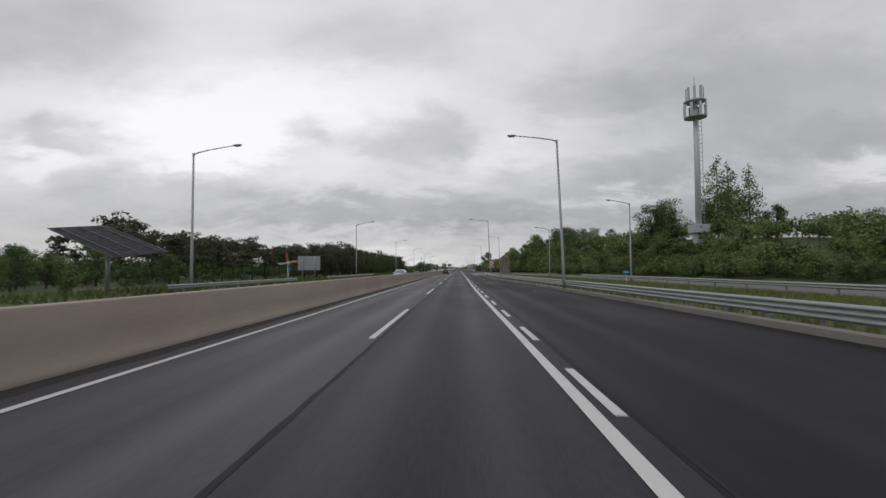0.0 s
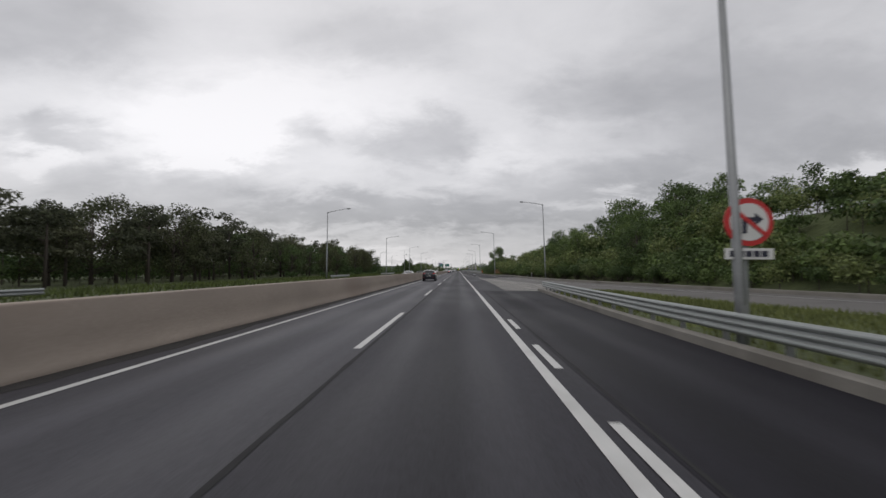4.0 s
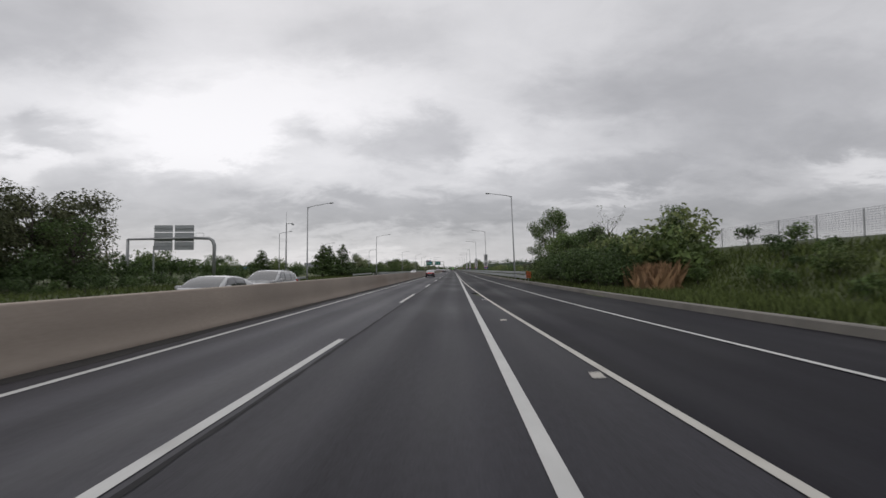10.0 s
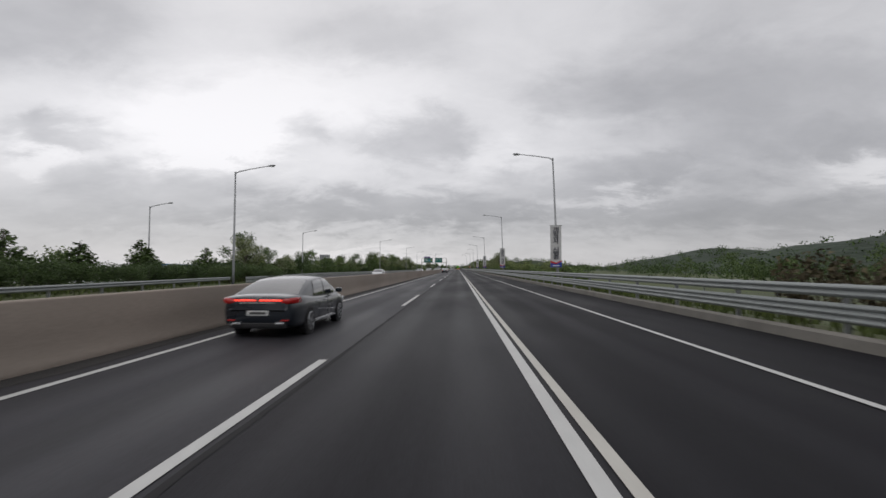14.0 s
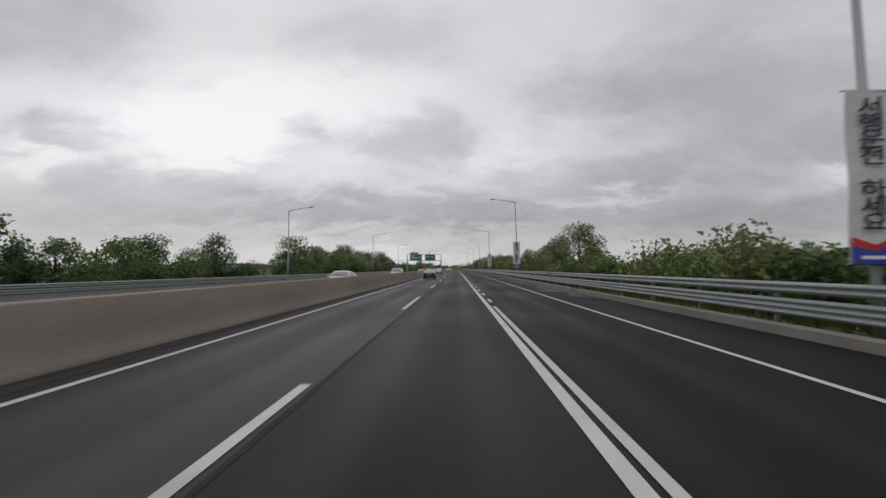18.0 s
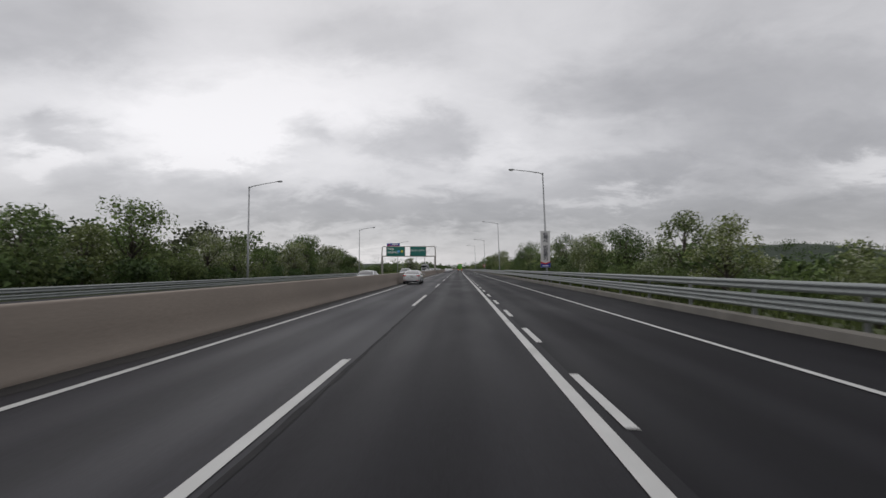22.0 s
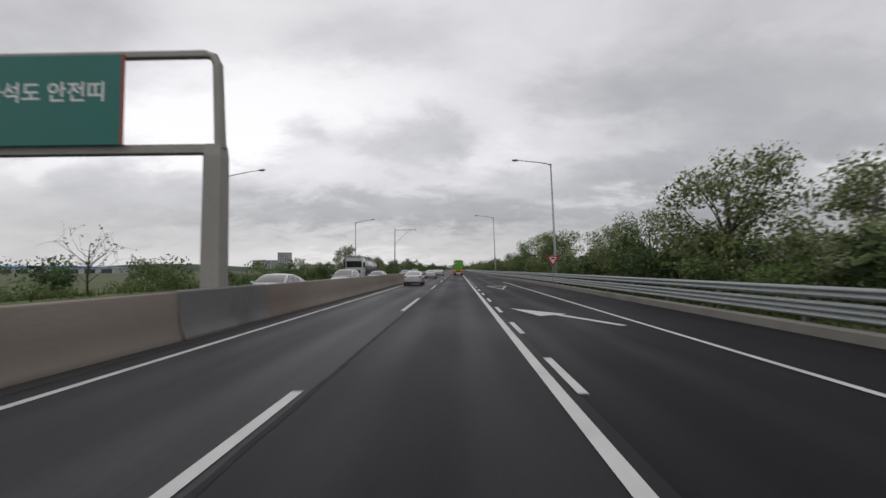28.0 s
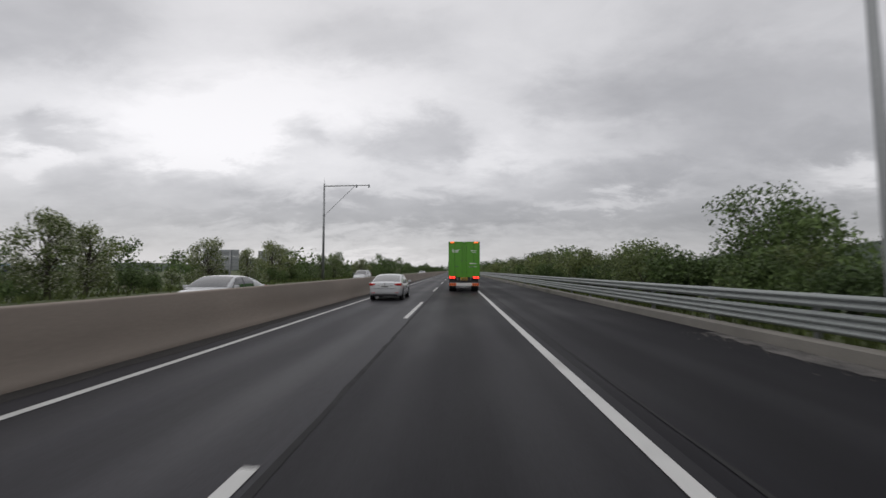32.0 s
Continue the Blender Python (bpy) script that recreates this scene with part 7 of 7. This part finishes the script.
belt("shrub", BANK(2.5), BANK(5.5), 366, 398, 0.9, (1.05, 1.3), join="bank_scrub", keep=0.9)
belt("shrub", BANK(5.5), BANK(13), 366, 398, 1.2, (1.5, 2.0), join="bank_scrub", keep=0.6)
belt("broad", 60, 90, 290, 420, 5, (0.9, 1.3), join="bank_wood")
plant("near_locust", 12.7, 416.3, 1.25, 0)
for x, y, s in ((13.3, 426.5, 1.2), (13.8, 431.5, 1.12), (13.6, 452, 1.1), (14.4, 456.5, 1.0)):
    plant("near_locust", x, y, s, int(y) % 2)
belt("shrub", BANK(2.0), BANK(3.5), 392, 500, 3.6, (0.7, 1.0))
belt("shrub", BANK(2.0), BANK(4.0), 500, 664, 2.2, (0.9, 1.25))
belt(["locust", "broad"], BANK(4.0), BANK(7), 419, 452, 4.2, (0.8, 1.0))
belt("shrub", BANK(3), BANK(7.5), 394, 452, 1.0, (1.15, 1.45), join="bank_scrub", keep=0.7)
belt("locust", BANK(2.8), BANK(6), 470, 660, 4.2, (0.68, 0.9))
for k, x, y, s in (("dark", 13.7, 486, 0.85), ("broad", 14.0, 490.5, 0.95), ("locust", 14.0, 496.5, 1.12), ("dark", 14.0, 506.5, 1.02), ("dark", 16.5, 504.0, 0.98), ("locust", 14.4, 514.5, 1.2), ("broad", 14.0, 532, 1.2), ("dark", 14.2, 537.5, 1.0), ("broad", 14.4, 527, 1.0), ("broad", 13.8, 540, 0.85), ("broad", 13.8, 551, 0.7), ("locust", 14.6, 588, 1.25), ("locust", 14.3, 595.5, 1.52), ("broad", 14.2, 603.5, 1.1),
                   ("locust", 14.4, 612, 1.22), ("broad", 14.6, 631, 1.32), ("locust", 14.6, 637, 1.5), ("broad", 14.0, 646, 1.3), ("broad", 14.4, 653, 1.05), ("dark", 13.9, 659.5, 0.86), ("dark", 14.3, 665, 0.82), ("broad", 14.0, 673.5, 1.2), ("broad", 15.0, 677, 1.1)):
    plant("near_locust" if k == "locust" else "near_broad", x, y, s, {"dark": 1, "locust": int(y) % 2}.get(k, 0 if int(y) % 2 else 2))
belt(["broad", "locust"], BANK(6), BANK(11), 470, 655, 2.8, (0.72, 0.92), join="bank_wood", keep=0.75)
belt("shrub", BANK(3.5), BANK(8), 470, 664, 1.3, (1.2, 1.7), join="bank_scrub", keep=0.7)
belt("shrub", BANK(2.2), BANK(5), 664, 702, 1.3, (1.0, 1.3))
belt("shrub", BANK(2.2), BANK(5), 702, 760, 1.3, (1.0, 1.3), join="bank_scrub", keep=0.9)
belt("locust", BANK(2.6), BANK(5), 682, 760, 3.4, (0.55, 0.7))
belt("locust", BANK(3), BANK(7), 684, 790, 4.0, (0.68, 0.85))
belt("shrub", BANK(2.2), BANK(6), 740, 900, 2.0, (0.9, 1.3), join="bank_scrub")
belt(["broad", "locust"], BANK(4), BANK(10), 664, 900, 3.0, (0.66, 0.86), join="bank_wood", keep=0.7)
belt("broad", BANK(5), BANK(16), 900, 1300, 6, (0.7, 1.1), join="bank_wood", keep=0.35)
for nm, lab, cat in (("wood_across", "dense wood of dark trees across the road", "woods"), ("scrub_across", "green scrub across the road, with a dark hedge added as wood shade", "scrub"), ("bank_scrub", "dense leafy scrub on the bank", "scrub"), ("bank_wood", "green trees behind the roadside", "woods")):
    finish_joined(nm, lab, cat)
belt("shrub", BANK(6), BANK(12), 204, 246, 0.9, (0.35, 0.7), join="slope_scrub", keep=0.6)
finish_joined("slope_scrub", "low green scrub on the grassy slope", "scrub")
vine_blobs = []
for k in range(64):
    vy = 276 + 36 * k / 63
    vine_blobs.append(((15.7 + 0.25 * rng.normal(), vy, height(15.6, vy) + 2.2 + 1.2 * (rng.random() - 0.5) + (1.1 if k % 9 == 4 else 0)), (0.5, 0.75, 1.25)))
vines = new("fence_vines", mesh_of("fence_vines", *leaf_cloud(vine_blobs, 9000, 0.17, 0.2, 1.6), M["vine"]))
tagged(vines, "dry brown vines matted over the mesh fence", "vines", kind="stuff")
# patterns that found no place of their own stay out
for ps in PROTO.values():
    for p in ps:
        if p.get("fresh"):
            for o in (*p.children_recursive, p):
                bpy.data.objects.remove(o)

# far woods and hills, joined as one
blobs = []
for k in range(420):
    s = 1 if k % 2 else -1
    y = 780 + 1500 * rng.random()
    x = s * (38 + 260 * rng.random() ** 1.5)
    r = 3.0 + 2.5 * rng.random()
    blobs.append(((x, y, r * 0.75), (r * 1.3, r * 1.3, r)))
far = new("far_woods", mesh_of("far_woods", *leaf_cloud(blobs, 26000, 1.2, 0.2, 1.4), M["leaf"]))
tagged(far, "distant green woods along the horizon", "woods", kind="stuff")
blobs = []
for k in range(260):
    y = 20 + 700 * rng.random()
    s = 1 if rng.random() > 0.45 else -1
    x = s * (75 + 140 * rng.random())
    r = 2.6 + 2.2 * rng.random()
    z0 = height(x, y)
    blobs.append(((x, y, z0 + r * 0.75), (r * 1.3, r * 1.3, r)))
mid = new("field_woods", mesh_of("field_woods", *leaf_cloud(blobs, 34000, 0.7, 0.2, 1.4), M["leaf_dark"]))
tagged(mid, "woods and scrub beyond the verges", "woods", kind="stuff")


def hill(cx, cy, rx, ry, h):
    v, f = [], []
    nu, nv_ = 36, 12
    for j in range(nv_ + 1):
        for i in range(nu):
            a, r = 2 * math.pi * i / nu, j / nv_
            z = h * (math.cos(math.pi * min(1, r)) * 0.5 + 0.5) * (1 + 0.22 * noise.noise((math.cos(a) * r * 3 + cx * 0.01, math.sin(a) * r * 3, 0.3)))
            v.append((cx + rx * r * math.cos(a), cy + ry * r * math.sin(a), -4 + z + 0.9 * noise.noise((i * 1.7, j * 2.3, cx))))
    for j in range(nv_):
        for i in range(nu):
            f.append((j * nu + i, j * nu + (i + 1) % nu, (j + 1) * nu + (i + 1) % nu, (j + 1) * nu + i))
    ob = new("hill", mesh_of("hill", v, f, M["hill"], smooth=True))
    return tagged(ob, "low wooded hill on the horizon", "hill", kind="structure")


for a in ((330, 640, 190, 150, 30), (520, 1150, 330, 260, 40), (170, 1500, 260, 200, 26), (-260, 1900, 360, 260, 20), (-620, 1500, 420, 300, 18), (900, 1900, 500, 400, 70)):
    hill(*a)

HILLS = ((330, 640, 190, 150, 30), (520, 1150, 330, 260, 40), (170, 1500, 260, 200, 26))
blobs = []
for k in range(900):
    cx, cy, rx, ry, h = HILLS[k % 3]
    a, r = 6.283 * rng.random(), math.sqrt(rng.random())
    x, y = cx + rx * r * math.cos(a), cy + ry * r * math.sin(a)
    if y > cy + 0.3 * ry:
        continue
    q = (2.5 + 2.5 * rng.random()) * (1 if k % 3 == 0 else 1.7)
    blobs.append(((x, y, -4 + h * (math.cos(math.pi * r) * 0.5 + 0.5) + q * 0.4), (q * 1.4, q * 1.4, q)))
hill_wood = new("hill_woods", mesh_of("hill_woods", *leaf_cloud(blobs, 30000, 1.5, 0.2, 1.4), M["leaf_dark"]))
tagged(hill_wood, "woods covering the low hills", "woods", kind="stuff")

# grass along the verges, joined as one
def tufts(n, where, size):
    P = []
    while len(P) < n:
        x, y = where()
        P.append((x, y, height(x, y)))
    P = np.array(P)
    a = rng.random(n) * 6.283
    w, h = size * 0.16, size * (0.6 + 0.8 * rng.random(n))
    lean = rng.normal(size=(n, 2)) * 0.35
    v = np.empty((n, 3, 3))
    v[:, 0] = P + np.stack([np.cos(a) * w, np.sin(a) * w, np.zeros(n) - 0.03], 1)
    v[:, 1] = P - np.stack([np.cos(a) * w, np.sin(a) * w, np.zeros(n) + 0.03], 1)
    v[:, 2] = P + np.stack([lean[:, 0] * h, lean[:, 1] * h, h], 1)
    return v.reshape(-1, 3).tolist(), np.arange(3 * n).reshape(-1, 3).tolist()


def strip(lo, hi, y0, y1):
    def f():
        y = y0 + (y1 - y0) * rng.random()
        a, b = lo(y), hi(y)
        return a + (b - a) * rng.random(), y
    return f


for nm, n, where, size, lab in (
        ("verge_grass", 52000, strip(off(EXIT, 0.7), off(RAMP_IN, -1.3), -12, 116), 0.21, "long green grass between road and ramp"),
        ("bank_grass", 22000, strip(BANK(0.9), BANK(11), 206, 264), 0.36, "long green grass on the bank"),
        ("edge_weeds", 16000, strip(BANK(0.7), BANK(3.2), 264, 700), 0.34, "weeds behind the kerb"),
        ("far_verge_grass", 22000, strip(off(LEFT, -9), off(LEFT, -1.3), 10, 345), 0.36, "grass on the verge across the road"),
        ("far_edge_grass", 12000, strip(off(LEFT, -5), off(LEFT, -1.3), 345, 760), 0.40, "grass on the verge across the road")):
    g = new(nm, mesh_of(nm, *tufts(n, where, size), M["grass" if nm == "verge_grass" else "grass_dark"]))
    tagged(g, lab, "grass", kind="stuff")
dry = new("dry_grass", mesh_of("dry_grass", *tufts(1000, lambda: (14.9 + 0.55 * rng.normal(), 239.5 + rng.normal() * 0.7), 1.5), M["grass_dry"]))
tagged(dry, "clump of tall orange dry grass", "grass", kind="stuff")

# flooded field, mesh fence, buildings
shore = [(-94 + (52 + 7 * noise.noise((math.cos(a) * 2, math.sin(a) * 2, 1.5))) * max(-1, min(1, 1.25 * math.cos(a))), 452 + (46 + 9 * noise.noise((math.cos(a) * 3, math.sin(a) * 3, 4.2))) * max(-1, min(1, 1.2 * math.sin(a))), -2.62) for a in (2 * math.pi * k / 40 for k in range(40))]
pond = new("water", mesh_of("water", shore, [tuple(range(40))], M["water"]))
tagged(pond, "pale flat water of a flooded field", "water", kind="structure")


def mesh_fence(x0, y0, x1, y1, n, h, lift):
    root = empty("mesh_fence", label="grey wire mesh fence on thin posts", category="fence")
    pts = []
    for k in range(n + 1):
        x, y = x0 + (x1 - x0) * k / n, y0 + (y1 - y0) * k / n
        pts.append((x, y, height(x, y) + lift))
    for x, y, z in pts:
        part("post", tube(bmesh.new(), [(x, y, z - 0.3 - lift), (x, y, z + h)], 0.035, 6), M["fence"], root)
    for (xa, ya, za), (xb, yb, zb) in zip(pts, pts[1:]):
        bm = bmesh.new()
        for i in range(13):
            f = i / 12
            tube(bm, [(xa, ya, za + h * f), (xb, yb, zb + h * f)], 0.007, 3)
        for i in range(1, 14):
            f = i / 14
            p, z = (xa + (xb - xa) * f, ya + (yb - ya) * f), za + (zb - za) * f
            tube(bm, [(*p, z), (*p, z + h)], 0.006, 3)
        part("mesh_panel", bm, M["fence"], root)
    return root


mesh_fence(22.5, 214, 21.5, 258, 15, 1.5, 0)
mesh_fence(15.4, 272, 15.6, 318, 15, 2.6, 0)
mesh_fence(44, 20, 44, 110, 22, 1.8, 0)


def building(name, x, y, w, d, h, wall, roof, cols, rows, label, z=-3.0, gable=0.0):
    root = empty(name, pose(x, y, z), label=label, category="building")
    part("wall", boxes((-w / 2, w / 2, -d / 2, d / 2, 0, h), bevel=0.1), M[wall], root)
    bm = bmesh.new()
    if gable:
        loft(bm, [[(-w / 2 - 0.6, yy, h), (w / 2 + 0.6, yy, h), (0 + w * 0.0, yy, h + gable)] for yy in (-d / 2 - 0.6, d / 2 + 0.6)])
    else:
        box(bm, -w / 2 - 0.3, w / 2 + 0.3, -d / 2 - 0.3, d / 2 + 0.3, h, h + 0.8)
    part("roof", bm, M[roof], root)
    for i in range(cols):
        for j in range(rows):
            cx, cz = -w / 2 + w * (i + 0.5) / cols, h * (j + 0.55) / rows
            win = part("window", boxes((cx - w / cols * 0.32, cx + w / cols * 0.32, -d / 2 - 0.08, -d / 2 + 0.05, cz - h / rows * 0.26, cz + h / rows * 0.26)), M["window"], root)
    return root


building("factory", -355, 965, 120, 24, 7.0, "wall_pale", "roof_blue", 8, 1, "low factory hall with a blue metal roof", gable=2.2)
building("factory", -470, 1010, 90, 30, 8.5, "wall_pale", "roof_blue", 6, 1, "large factory hall with a blue metal roof", gable=2.0)
building("apartment_tower", -366, 1520, 24, 18, 40, "wall_pale", "wall_pale", 5, 12, "distant pale apartment tower")
building("office_block", -412, 1530, 46, 22, 24, "wall_pale", "wall_pale", 7, 6, "distant pale office block")
building("office_block", -300, 1560, 70, 22, 15, "wall_pale", "wall_pale", 9, 4, "distant long low block")
